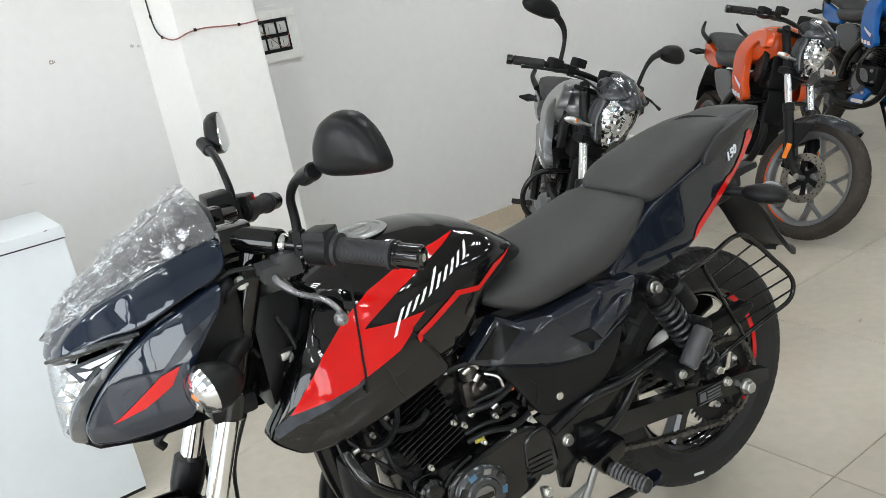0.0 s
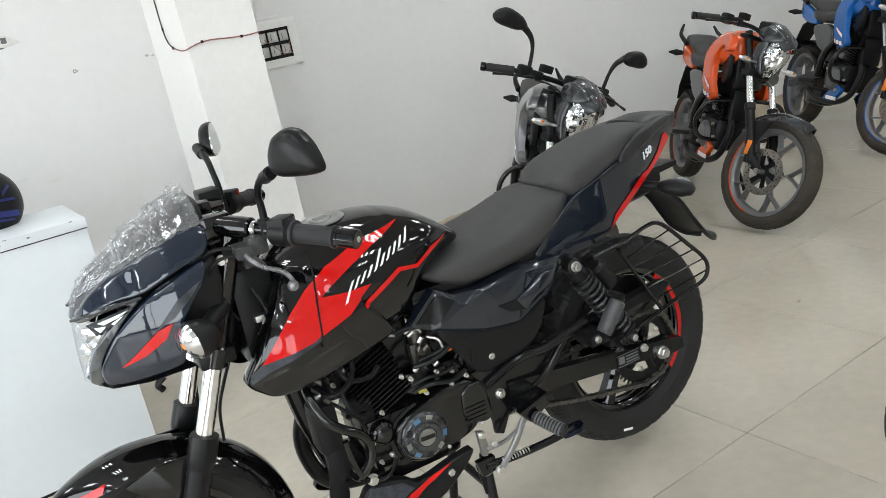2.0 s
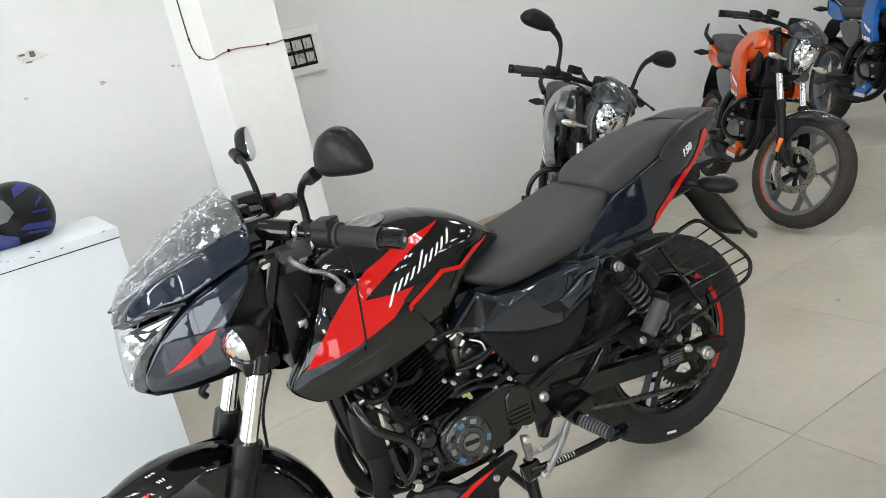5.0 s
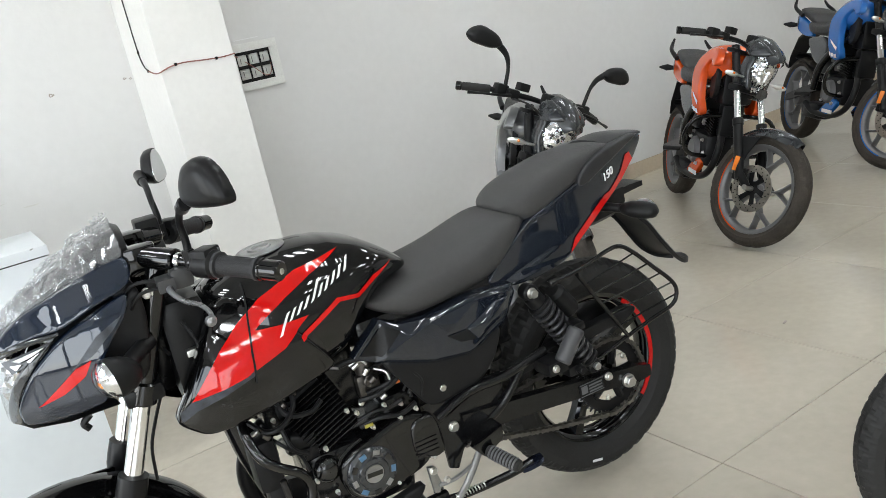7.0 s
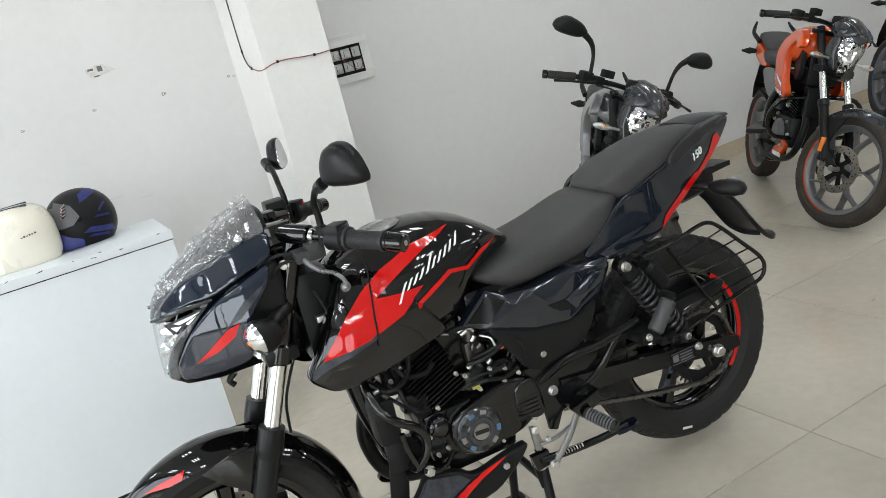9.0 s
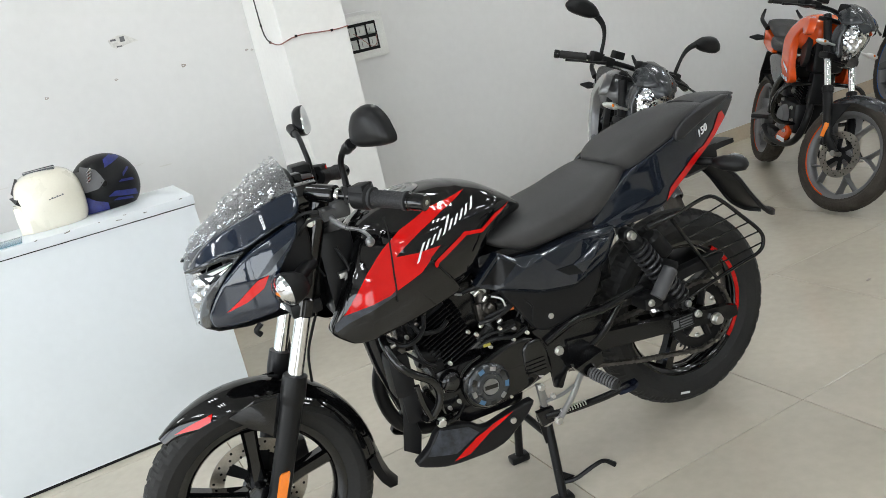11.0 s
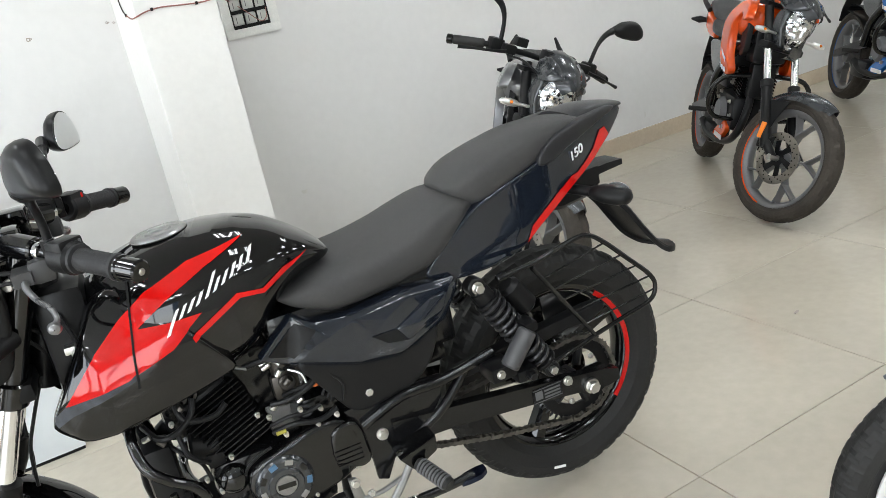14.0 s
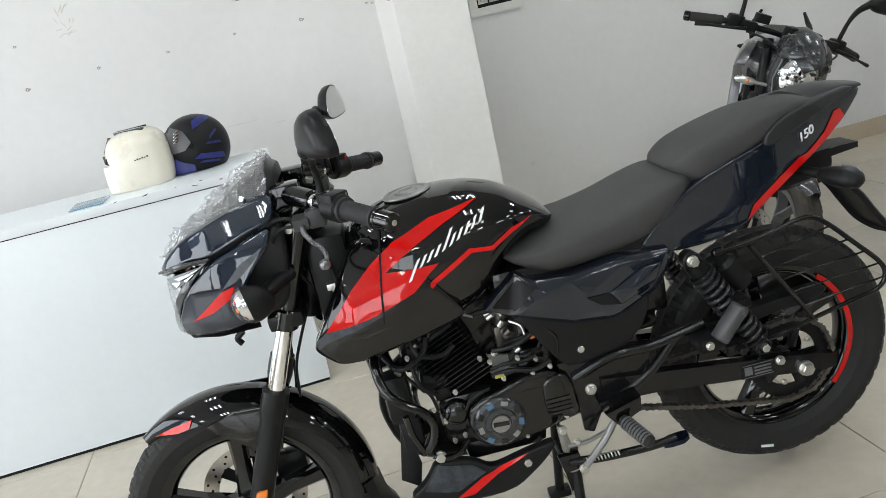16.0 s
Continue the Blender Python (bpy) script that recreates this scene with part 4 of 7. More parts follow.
chain = part("chain", chain_mesh([(-0.47, -0.096, 0.405), (-0.1, -0.096, 0.425), (0.0, -0.096, 0.436), (0.05, -0.096, 0.425), (0.088, -0.096, 0.390), (0.107, -0.096, 0.335), (0.094, -0.096, 0.280), (0.054, -0.096, 0.240), (-0.01, -0.096, 0.226), (-0.216, -0.096, 0.270), (-0.47, -0.096, 0.340)], 0.0159),
             mat("oiled_chain", (0.14, 0.132, 0.122), 0.42, 0.9, var=0.3, scale=60), bike, "oiled roller chain", smooth=30)
align(chain)
part("chain_guard", shell([(-0.33, 0.475), (-0.33, 0.455), (-0.12, 0.462), (-0.02, 0.48), (0.04, 0.475), (0.09, 0.50), (0.08, 0.515), (-0.05, 0.505), (-0.2, 0.492)], lambda x, z: 0.086, 0.03, 0.03, 0.004), PLASTIC, bike, "black plastic chain guard")
S0, S1 = Vector((-0.229, 0, 0.659)), Vector((-0.100, 0, 0.425))
for sg in (-1, 1):
    s0, s1 = S0 + Vector((0, 0.134 * sg, 0)), S1 + Vector((0, 0.160 * sg, 0))
    sd = (s1 - s0).normalized()
    side = Vector((0, 0.016, 0))
    sh = part("shock_absorber", join(cyl(s0 + sd * 0.01, s0 + sd * 0.075, 0.023, 18, 0.004), cyl(s0 + sd * 0.07, s1, 0.013, 14), cyl(s0 - side, s0 + side, 0.021, 18, 0.003), cyl(s1 - side, s1 + side, 0.019, 18, 0.003),
                                     cyl(s1 - sd * 0.075, s1 - sd * 0.02, 0.024, 18, 0.004)), MATTE, bike, "black shock absorber with a coil spring")
    part("spring", spring(s0 + sd * 0.050, s1 - sd * 0.028, 0.0270, 0.0048, 11), SPRING, sh, "dark grey coil spring")
    part("spring_seat", cyl(s0 + sd * 0.040, s0 + sd * 0.050, 0.031, 20, 0.003), MATTE, sh)
    part("spring_seat", cyl(s1 - sd * 0.030, s1 - sd * 0.018, 0.031, 20, 0.003), MATTE, sh)
    if sg < 0:
        part("gas_canister", cyl((-0.158, -0.206, 0.556), (-0.218, -0.208, 0.490), 0.0205, 20, 0.004), mat("canister_grey", (0.055, 0.055, 0.058), 0.4), sh, "grey gas canister")
        part("canister_bracket", join(box(-0.262, -0.205, -0.216, -0.150, 0.468, 0.500, 0.006), box(-0.20, -0.150, -0.205, -0.150, 0.440, 0.466, 0.006)), MATTE, sh)
        part("canister_collar", box(-0.165, -0.132, -0.205, -0.150, 0.545, 0.566, 0.005), MATTE, sh)
        bolt((-0.243, -0.214, 0.486), (-0.243, -0.224, 0.486), 0.008, sh)
        bolt((-0.170, -0.204, 0.455), (-0.170, -0.222, 0.453), 0.010, sh, MATTE)
    bolt(s0 + Vector((0, sg * 0.010, 0)), s0 + Vector((0, sg * 0.030, 0)), 0.011, sh)
    bolt(s1 + Vector((0, sg * 0.010, 0)), s1 + Vector((0, sg * 0.026, 0)), 0.010, sh)
    align(sh)
stub = part("toolbox_cylinder", cyl((-0.146, -0.11, 0.628), (-0.100, -0.11, 0.556), 0.028, 20, 0.010), PLASTIC, bike)
align(stub)

# wire guard beside the rear wheel
guard = part("saree_guard", join(tube([(-0.185, -0.178, 0.676), (-0.09, -0.165, 0.677), (0.02, -0.132, 0.681), (0.065, -0.13, 0.679), (0.105, -0.13, 0.650), (0.16, -0.13, 0.594), (0.217, -0.13, 0.534), (0.231, -0.13, 0.498), (0.210, -0.13, 0.467), (0.13, -0.13, 0.452), (0.049, -0.13, 0.437), (-0.028, -0.135, 0.424), (-0.10, -0.160, 0.428), (-0.165, -0.175, 0.438)], 0.0056, 10),
                                 tube([(-0.106, -0.168, 0.668), (-0.03, -0.148, 0.556), (0.049, -0.130, 0.437)], 0.0052, 8), cyl((-0.195, -0.178, 0.676), (-0.172, -0.177, 0.677), 0.009, 10, 0.002)), FRAMEPAINT, bike, "black wire guard beside the rear wheel")
for a, b in (((-0.078, -0.160, 0.631), (0.107, -0.13, 0.648)), ((-0.054, -0.153, 0.596), (0.148, -0.13, 0.605)), ((-0.029, -0.147, 0.560), (0.184, -0.13, 0.566)), ((-0.003, -0.141, 0.521), (0.216, -0.13, 0.528)), ((0.024, -0.135, 0.477), (0.229, -0.13, 0.492))):
    part("wire", cyl(a, b, 0.0022, 6), FRAMEPAINT, guard)
align(guard)

# rear fender, plate bracket, rear indicators
flap = smooth_rows([(0.09, 0.778, 0.050), (0.155, 0.750, 0.060), (0.222, 0.690, 0.064), (0.264, 0.628, 0.065), (0.300, 0.577, 0.066), (0.335, 0.545, 0.056), (0.360, 0.533, 0.046), (0.382, 0.526, 0.030)], 4)
rings = []
for k, (x, z, w) in enumerate(flap):
    before, after = flap[max(0, k - 1)], flap[min(len(flap) - 1, k + 1)]
    along = Vector((after[0] - before[0], 0, after[1] - before[1])).normalized()
    up = Vector((-along.z, 0, along.x))
    c = Vector((x, 0, z))
    outer = [(-1.0, -0.010), (-1.0, 0.0), (-0.93, 0.005), (-0.6, 0.010), (0, 0.013), (0.6, 0.010), (0.93, 0.005), (1.0, 0.0), (1.0, -0.010)]
    inner = [(0.95, -0.010), (0.94, -0.001), (0.6, 0.006), (0, 0.009), (-0.6, 0.006), (-0.94, -0.001), (-0.95, -0.010)]
    rings.append([c + Vector((0, w * y, 0)) + up * h for y, h in outer + inner])
rear_fender = part("rear_fender", join(loft(rings), loft([[Vector((x, y, z)) for y, z in ((-w, z0 + 0.012), (-w, 0.80), (w, 0.80), (w, z0 + 0.012), (w * 0.75, z0), (-w * 0.75, z0))] for x, w, z0 in ((-0.03, 0.060, 0.738), (0.06, 0.060, 0.726), (0.13, 0.056, 0.732), (0.170, 0.050, 0.748))])), PLASTIC, bike, "black plastic rear mudguard", smooth=35)
plate_bracket = part("plate_bracket", join(loft([[Vector((x, y, z)) for y, z in ((-w, z0), (-w, z1), (w, z1), (w, z0))] for x, w, z0, z1 in ((0.02, 0.05, 0.775, 0.825), (0.117, 0.044, 0.770, 0.790), (0.20, 0.040, 0.778, 0.796), (0.250, 0.034, 0.780, 0.793))])), PLASTIC, bike, "black plate bracket", smooth=30)
for sg in (-1, 1):
    rings = []
    for f, r in ((0, 0.006), (0.10, 0.015), (0.35, 0.022), (0.7, 0.0225), (0.92, 0.017), (1, 0.006)):
        c = Vector((0.102, sg * 0.106, 0.766)).lerp(Vector((0.150, sg * 0.192, 0.754)), f)
        rings.append([c + Vector((r * math.cos(a) * 1.1, -sg * r * math.cos(a) * 0.5, r * math.sin(a) * 0.98)) for a in [2 * math.pi * k / 16 for k in range(16)]])
    ind = part("rear_indicator", loft(rings), PLASTIC, bike, "dark rear indicator with a clear lens", smooth=60)
    part("lens", loft([[c + Vector((r * math.cos(a) * 0.45, sg * r * math.cos(a) * 0.9, r * math.sin(a) * 0.8)) for a in [2 * math.pi * k / 14 for k in range(14)]] for c, r in ((Vector((0.145, sg * 0.150, 0.760)), 0.030), (Vector((0.155, sg * 0.147, 0.760)), 0.024), (Vector((0.160, sg * 0.146, 0.760)), 0.006))]), REFLECTOR, ind)
    part("stalk", cyl((0.06, sg * 0.03, 0.778), (0.108, sg * 0.115, 0.765), 0.012, 10), PLASTIC, ind)
    align(ind)
align(rear_fender, plate_bracket)

# headlamp fairing
cowl_w = lerp_table([(-1.35, 0.040), (-1.33, 0.060), (-1.30, 0.112), (-1.26, 0.143), (-1.20, 0.163), (-1.14, 0.172), (-1.08, 0.172), (-1.0, 0.168)])


def cowl_y(x, z):
    low = 0.35 * max(0.0, 0.80 - z)
    high = 0.22 * max(0.0, z - 0.87) + (0.10 + 5 * max(0.0, -1.2 - x)) * max(0.0, z - 0.92)
    return max(0.02, cowl_w(x) - low - high)


LOWER = [(-1.198, 0.922), (-1.132, 0.944), (-1.068, 0.966), (-1.083, 0.928), (-1.127, 0.885), (-1.160, 0.840), (-1.155, 0.785), (-1.21, 0.776), (-1.275, 0.772), (-1.303, 0.772), (-1.307, 0.80), (-1.29, 0.832), (-1.26, 0.875)]
UPPER = [(-1.325, 0.905), (-1.288, 0.945), (-1.250, 0.970), (-1.175, 0.998), (-1.108, 1.019), (-1.052, 1.024), (-1.058, 0.975), (-1.13, 0.956), (-1.197, 0.932), (-1.25, 0.931)]
RIMS = [(-1.325, 0.905), (-1.25, 0.930), (-1.195, 0.932), (-1.24, 0.895), (-1.28, 0.853), (-1.304, 0.81), (-1.306, 0.77), (-1.330, 0.765), (-1.325, 0.80), (-1.305, 0.845), (-1.268, 0.888), (-1.214, 0.920), (-1.26, 0.919), (-1.318, 0.896)]
lc = both("headlamp_cowl", lambda: shell(LOWER, lambda x, z: cowl_y(x, z) + 0.003, 0.02, 0.014, 0.006), COWL, None, "glossy blue-black headlamp cowl with a red flash", 45)
both("upper_cowl", lambda: shell(UPPER, lambda x, z: cowl_y(x, z) + 0.004, 0.02, 0.014, 0.006), COWL, None, "glossy blue-black upper cowl", 45)
both("headlamp_rim", lambda: shell(RIMS, lambda x, z: cowl_y(x, z) - 0.001, 0.02, 0.012, 0.004), DARKGREY, None, "dark grey lamp surround", 45)
bv = tree(*lc)
for sg in (-1, 1):
    part("red_flash", decal([(-1.269, 0.809), (-1.222, 0.822), (-1.180, 0.845), (-1.163, 0.870), (-1.192, 0.863), (-1.236, 0.831)], bv, sg, 0.01), RED, lc[0 if sg < 0 else 1], "red flash")
    part("dotted_print", decal([(-1.191, 0.866), (-1.158, 0.877), (-1.110, 0.912), (-1.092, 0.930), (-1.143, 0.908)], bv, sg, 0.01), CARBON, lc[0 if sg < 0 else 1])
# nose closing the two halves, reflector and lens
part("nose_cowl", loft([[Vector((x + abs(u) ** 2 * k, u * w, z)) for u in (-1, -0.7, -0.35, 0, 0.35, 0.7, 1)] for x, z, w, k in ((-1.328, 0.898, 0.062, 0.010), (-1.312, 0.935, 0.080, 0.022), (-1.272, 0.962, 0.092, 0.026), (-1.205, 0.992, 0.105, 0.03))], False, False), COWL, bike, smooth=60)
part("chin_cowl", loft([[Vector((x + abs(u) ** 2 * 0.02, u * w, z)) for u in (-1, -0.6, 0, 0.6, 1)] for x, z, w in ((-1.334, 0.765, 0.046), (-1.328, 0.757, 0.060), (-1.315, 0.756, 0.085), (-1.25, 0.758, 0.125), (-1.16, 0.768, 0.155))], False, False), PLASTIC, bike, smooth=60)
lens_rows = ((-1.326, 0.893, 0.082), (-1.330, 0.868, 0.098), (-1.334, 0.835, 0.090), (-1.337, 0.80, 0.070), (-1.338, 0.762, 0.048))
refl, facet = [], random.Random(4)
for x, z, w, _ in smooth_rows([(*r, 0.0) for r in lens_rows], 4):
    refl.append([Vector((x + 0.006 + 0.026 * u * u + 0.016 * facet.random(), u * w * 0.95, z)) for u in [-1 + j / 8 for j in range(17)]])
lampo = part("headlamp", loft(refl, False, False), LAMPFACE, bike, "bright headlamp reflector behind clear glass", smooth=5)
lens = [[Vector((x + 0.030 * u * u, u * w, z)) for u in (-1, -0.7, -0.35, 0, 0.35, 0.7, 1)] for x, z, w in lens_rows]
ln = part("lens", loft(lens, False, False), CLEAR, lampo, smooth=60)
ln.visible_shadow = False
for sg in (-1, 1):
    pil = part("pilot_lamp", slab([(-1.304, 0.897), (-1.216, 0.919), (-1.272, 0.885), (-1.292, 0.876)], -0.004, 0.0, 0.0), DARKGREY, bike, "small pilot lamp")
    for v in pil.data.vertices:
        v.co.y = sg * (cowl_y(v.co.x, v.co.z) + 0.0015) + v.co.y * 0.3
    for q in ([(-1.285, 0.899), (-1.228, 0.913), (-1.250, 0.903), (-1.275, 0.895)], [(-1.262, 0.896), (-1.238, 0.906), (-1.258, 0.893)], [(-1.292, 0.891), (-1.272, 0.892), (-1.284, 0.882)]):
        bar = part("pilot_reflector", slab(q, -0.004, 0.0, 0.0), REFLECTOR, pil)
        for v in bar.data.vertices:
            v.co.y = sg * (cowl_y(v.co.x, v.co.z) + 0.0030) + v.co.y * 0.3
    part("lamp_blade", tube([(-1.326, sg * (cowl_y(-1.326, 0.902) + 0.002), 0.903), (-1.27, sg * (cowl_y(-1.27, 0.922) + 0.004), 0.922), (-1.20, sg * (cowl_y(-1.20, 0.929) + 0.003), 0.929)], [0.003, 0.006, 0.003], 8), DARKGREY, bike)
    part("bulb", cyl((-1.292, sg * 0.02, 0.83), (-1.31, sg * 0.02, 0.828), 0.008, 10, 0.002), mat("bulb_glass", (0.75, 0.55, 0.25), 0.1), lampo)
# screen, its film, the instrument pod
rows, rows2 = [], []
rnd = random.Random(5)
for i in range(29):
    f = i / 28
    x = -1.280 + 0.222 * f ** 0.9
    z = 0.952 + 0.130 * f ** 0.82
    w = 0.082 + 0.048 * f ** 0.8 - 0.010 * f ** 6
    rows.append([Vector((x + 0.03 * (1 - f) * u * u, u * w, z - 0.052 * f * u * u)) for u in [-1 + k / 9 for k in range(19)]])
for i in range(73):
    f = -0.16 + 1.18 * i / 72
    g = max(0.0, f)
    x = -1.280 + 0.222 * g ** 0.9 + 0.22 * min(0.0, f)
    z = 0.952 + 0.130 * g ** 0.82 + 0.24 * min(0.0, f)
    w = 0.086 + 0.048 * g ** 0.8 - 0.008 * min(1, g) ** 6 + 0.10 * min(0.0, f)
    row = []
    for u in [-1.06 + k * 2.12 / 110 for k in range(111)]:
        c1, c2 = noise.noise(Vector((u * 2.0 + f * 1.5, f * 2.4 - u, 4))), noise.noise(Vector((u * 4 - f * 3, f * 5 + u * 1.5, 9)))
        puff = 0.55 + 0.8 * noise.noise(Vector((u * 2.6, f * 3.4, 1))) + 1.4 * max(0.0, 0.08 - abs(c1)) * 6 + 0.9 * max(0.0, 0.06 - abs(c2)) * 8 + 0.5 * max(0.0, 0.06 - abs(noise.noise(Vector((u * 8 + f * 4, f * 9 - u * 3, 2))))) * 8
        row.append(Vector((x + 0.03 * (1 - g) * u * u, u * w, z - 0.052 * g * u * u)) + Vector((-0.010, 0.004 * u, 0.010)) * puff)
    rows2.append(row)
scr = part("windscreen", loft(rows, False, False), SMOKE, bike, "smoked windscreen under loose clear film", smooth=60)
scr.visible_shadow = False
film = part("film", loft(rows2, False, False), WRAP, scr, "crinkled clear protective film", smooth=60)
film.visible_shadow = False
pod = part("instrument_pod", sections(smooth_rows([(-1.160, 0.985, 1.020, 0.062), (-1.125, 0.975, 1.044, 0.080), (-1.085, 0.97, 1.062, 0.086), (-1.060, 0.965, 1.068, 0.086), (-1.044, 0.97, 1.060, 0.080)], 3), 20, 3.2), PLASTIC, bike, "black instrument pod")
part("dial", slab([(-1.05, 0.985), (-1.043, 1.03), (-1.042, 1.03), (-1.048, 0.985)], -0.07, 0.07), GLOSS, pod)
both("cowl_bracket", lambda: shell([(-1.100, 0.955), (-1.072, 0.992), (-1.052, 0.965), (-1.058, 0.935), (-1.085, 0.93)], lambda x, z: 0.128, 0.03, 0.02, 0.006), PLASTIC)
both("fork_shroud", lambda: shell([(-1.155, 0.86), (-1.092, 0.945), (-1.05, 0.97), (-1.05, 0.90), (-1.075, 0.79), (-1.15, 0.782)], lambda x, z: 0.140, 0.02, 0.02, 0.010), PLASTIC)
part("lamp_bracket", join(box(-1.24, -1.07, -0.06, 0.06, 0.76, 0.96, 0.02), tube([(-1.20, -0.06, 0.735), (-1.215, -0.06, 0.722), (-1.208, -0.06, 0.708)], 0.007, 8)), MATTE, bike)
for p, sgn in (((-1.106, 0.128, 1.021), 1), ((-1.25, 0.086, 0.964), 1)):
    for sg in (-1, 1):
        part("screw", cyl((p[0], sg * (p[1] - 0.01), p[2]), (p[0] - 0.004, sg * (p[1] + 0.006), p[2] + 0.006), 0.0045, 12, 0.001), CHROME, bike)
# front indicators
for sg in (-1, 1):
    c0 = Vector((-1.136, sg * 0.216, 0.840))
    turn_in = Matrix.Rotation(radians(-14 * sg), 3, 'Z')

    def rnd_ring(x, r):
        return [c0 + turn_in @ Vector((x * 1.15 + 0.15 * r * math.sin(a) * -1, r * 0.95 * math.cos(a), r * 1.05 * math.sin(a))) for a in [2 * math.pi * k / 24 for k in range(24)]]
    ind = part("front_indicator", loft([rnd_ring(x, r) for x, r in ((0.040, 0.008), (0.034, 0.020), (0.022, 0.030), (0.006, 0.0355), (-0.006, 0.0365))]), PLASTIC, bike, "black indicator with a clear lens", smooth=60)
    part("reflector", loft([rnd_ring(x, r) for x, r in ((-0.006, 0.0345), (-0.013, 0.031), (-0.020, 0.022), (-0.024, 0.009), (-0.025, 0.002))]), LAMPFACE, ind, "silver inner lens", smooth=20)
    le = part("lens", loft([rnd_ring(x, r) for x, r in ((-0.006, 0.036), (-0.016, 0.032), (-0.025, 0.023), (-0.030, 0.010), (-0.031, 0.002))]), CLEAR, ind, smooth=60)
    le.visible_shadow = False
    part("bulb", moved(lathe([(0.001, -0.011), (0.007, -0.009), (0.010, 0.0), (0.007, 0.009), (0.001, 0.011)], (0, 0, 0), 12), Matrix.Translation(c0 + turn_in @ Vector((-0.021, 0.0, -0.002)))), AMBER, ind, "amber bulb")
    part("stalk", tube([c0 + Vector((0.02, -sg * 0.015, 0.0)), c0 + Vector((0.04, -sg * 0.05, 0.008)), (-1.06, sg * 0.12, 0.855)], 0.016, 10), PLASTIC, ind)

# handlebars
for sg in (-1, 1):
    b0, b1 = Vector((-1.028, sg * 0.088, 1.008)), Vector((-0.831, sg * 0.337, 0.960))
    d = (b1 - b0).normalized()

    def bar_at(f):
        return b0.lerp(b1, f)
    hb = part("handlebar", join(cyl(bar_at(0.0), bar_at(0.97), 0.011, 14), cyl(bar_at(0.02), bar_at(0.28), 0.0215, 22, 0.003), box(b0.x - 0.03, b0.x + 0.03, b0.y - 0.024, b0.y + 0.024, 0.975, 1.030, 0.008)), GLOSS, bike, "black clip-on handlebar")
    part("collar", cyl(bar_at(0.285), bar_at(0.32), 0.016, 20, 0.002), CHROME, hb)
    prof = [(0.57, 0.020), (0.573, 0.024), (0.592, 0.024), (0.595, 0.0178)]
    for k in range(36):
        prof += [(0.600 + k * 0.0065, 0.0182), (0.6015 + k * 0.0065, 0.0186), (0.604 + k * 0.0065, 0.0186), (0.6055 + k * 0.0065, 0.0182)]
    prof += [(0.836, 0.0178), (0.839, 0.0215), (0.858, 0.0215), (0.861, 0.018)]
    sv = d.cross(Vector((0, 0, 1))).normalized()
    uv = d.cross(sv)
    part("grip", loft([[bar_at(f) + (sv * math.cos(a) + uv * math.sin(a)) * r for a in [2 * math.pi * i / 20 for i in range(20)]] for f, r in prof]), GRIP, hb, "dark grey rubber grip", smooth=30)
    part("bar_end", join(cyl(bar_at(0.863), bar_at(1.0), 0.0185, 20, 0.003), cyl(bar_at(0.866), bar_at(0.89), 0.0205, 20, 0.002)), GLOSS, hb)
    bolt(bar_at(0.995), bar_at(1.006), 0.006, hb)
    sw = part("switch_box", join(cyl(bar_at(0.43), bar_at(0.57), 0.0275, 20, 0.005), moved(box(-0.02, 0.02, -0.022, 0.022, -0.018, 0.030, 0.006), Matrix.Translation(bar_at(0.50)) @ Matrix.Rotation(math.atan2(d.y, d.x), 4, 'Z'))), PLASTIC, hb)
    for k, (dx, dz) in enumerate(((0.016, 0.020), (0.022, 0.0), (0.018, -0.016))):
        part("switch", box(bar_at(0.50).x + dx * 0.6, bar_at(0.50).x + dx + 0.010, bar_at(0.50).y - 0.008 + k * 0.004, bar_at(0.50).y + 0.006 + k * 0.004, bar_at(0.50).z + dz - 0.005, bar_at(0.50).z + dz + 0.005, 0.002), RED if (sg > 0 and k == 0) else GREYPL, sw)
    part("lever_perch", join(box(-0.995, -0.955, sg * 0.165 - 0.02, sg * 0.165 + 0.02, 0.945, 0.985, 0.010), loft([[Vector((x, sg * y, z)) for y, z in ((0.15, 0.955), (0.15, 0.975), (0.19, 0.972), (0.19, 0.95))] for x in (-0.99, -1.02)])), mat("lever_boot_rubber", (0.035, 0.035, 0.036), 0.5), hb, "dark grey rubber lever boot")
    lv = [(-0.975, 0.15, 0.962), (-1.003, 0.19, 0.955), (-0.990, 0.235, 0.938), (-0.970, 0.285, 0.934), (-0.962, 0.315, 0.924), (-0.966, 0.332, 0.917)]
    part("lever", join(tube([(x, sg * y, z) for x, y, z in lv], [0.006, 0.0058, 0.0046, 0.0042, 0.0042, 0.005], 10), moved(lathe([(0.001, -0.010), (0.008, -0.007), (0.0105, 0), (0.008, 0.007), (0.001, 0.010)], (0, 0, 0), 12), Matrix.Translation((-0.967, sg * 0.335, 0.916)))), LEVER, hb, "dark alloy lever")
    # mirror
    base = Vector((-0.953, sg * 0.182, 0.985))
    ms = part("mirror_stem", join(tube([base, base + Vector((0.002, 0, 0.045)), base + Vector((0.000, sg * 0.010, 0.080)), base + Vector((0.002, sg * 0.050, 0.108)), base + Vector((0.002, sg * 0.115, 0.124))], [0.008, 0.0072, 0.0068, 0.0072, 0.0100], 12),
                                  cyl(base - Vector((0, 0, 0.01)), base + Vector((0, 0, 0.028)), 0.0125, 6, 0.001), cyl(base + Vector((0.002, sg * 0.085, 0.116)), base + Vector((0.002, sg * 0.135, 0.130)), 0.0125, 14, 0.003)), MATTE, bike, "black mirror stem")
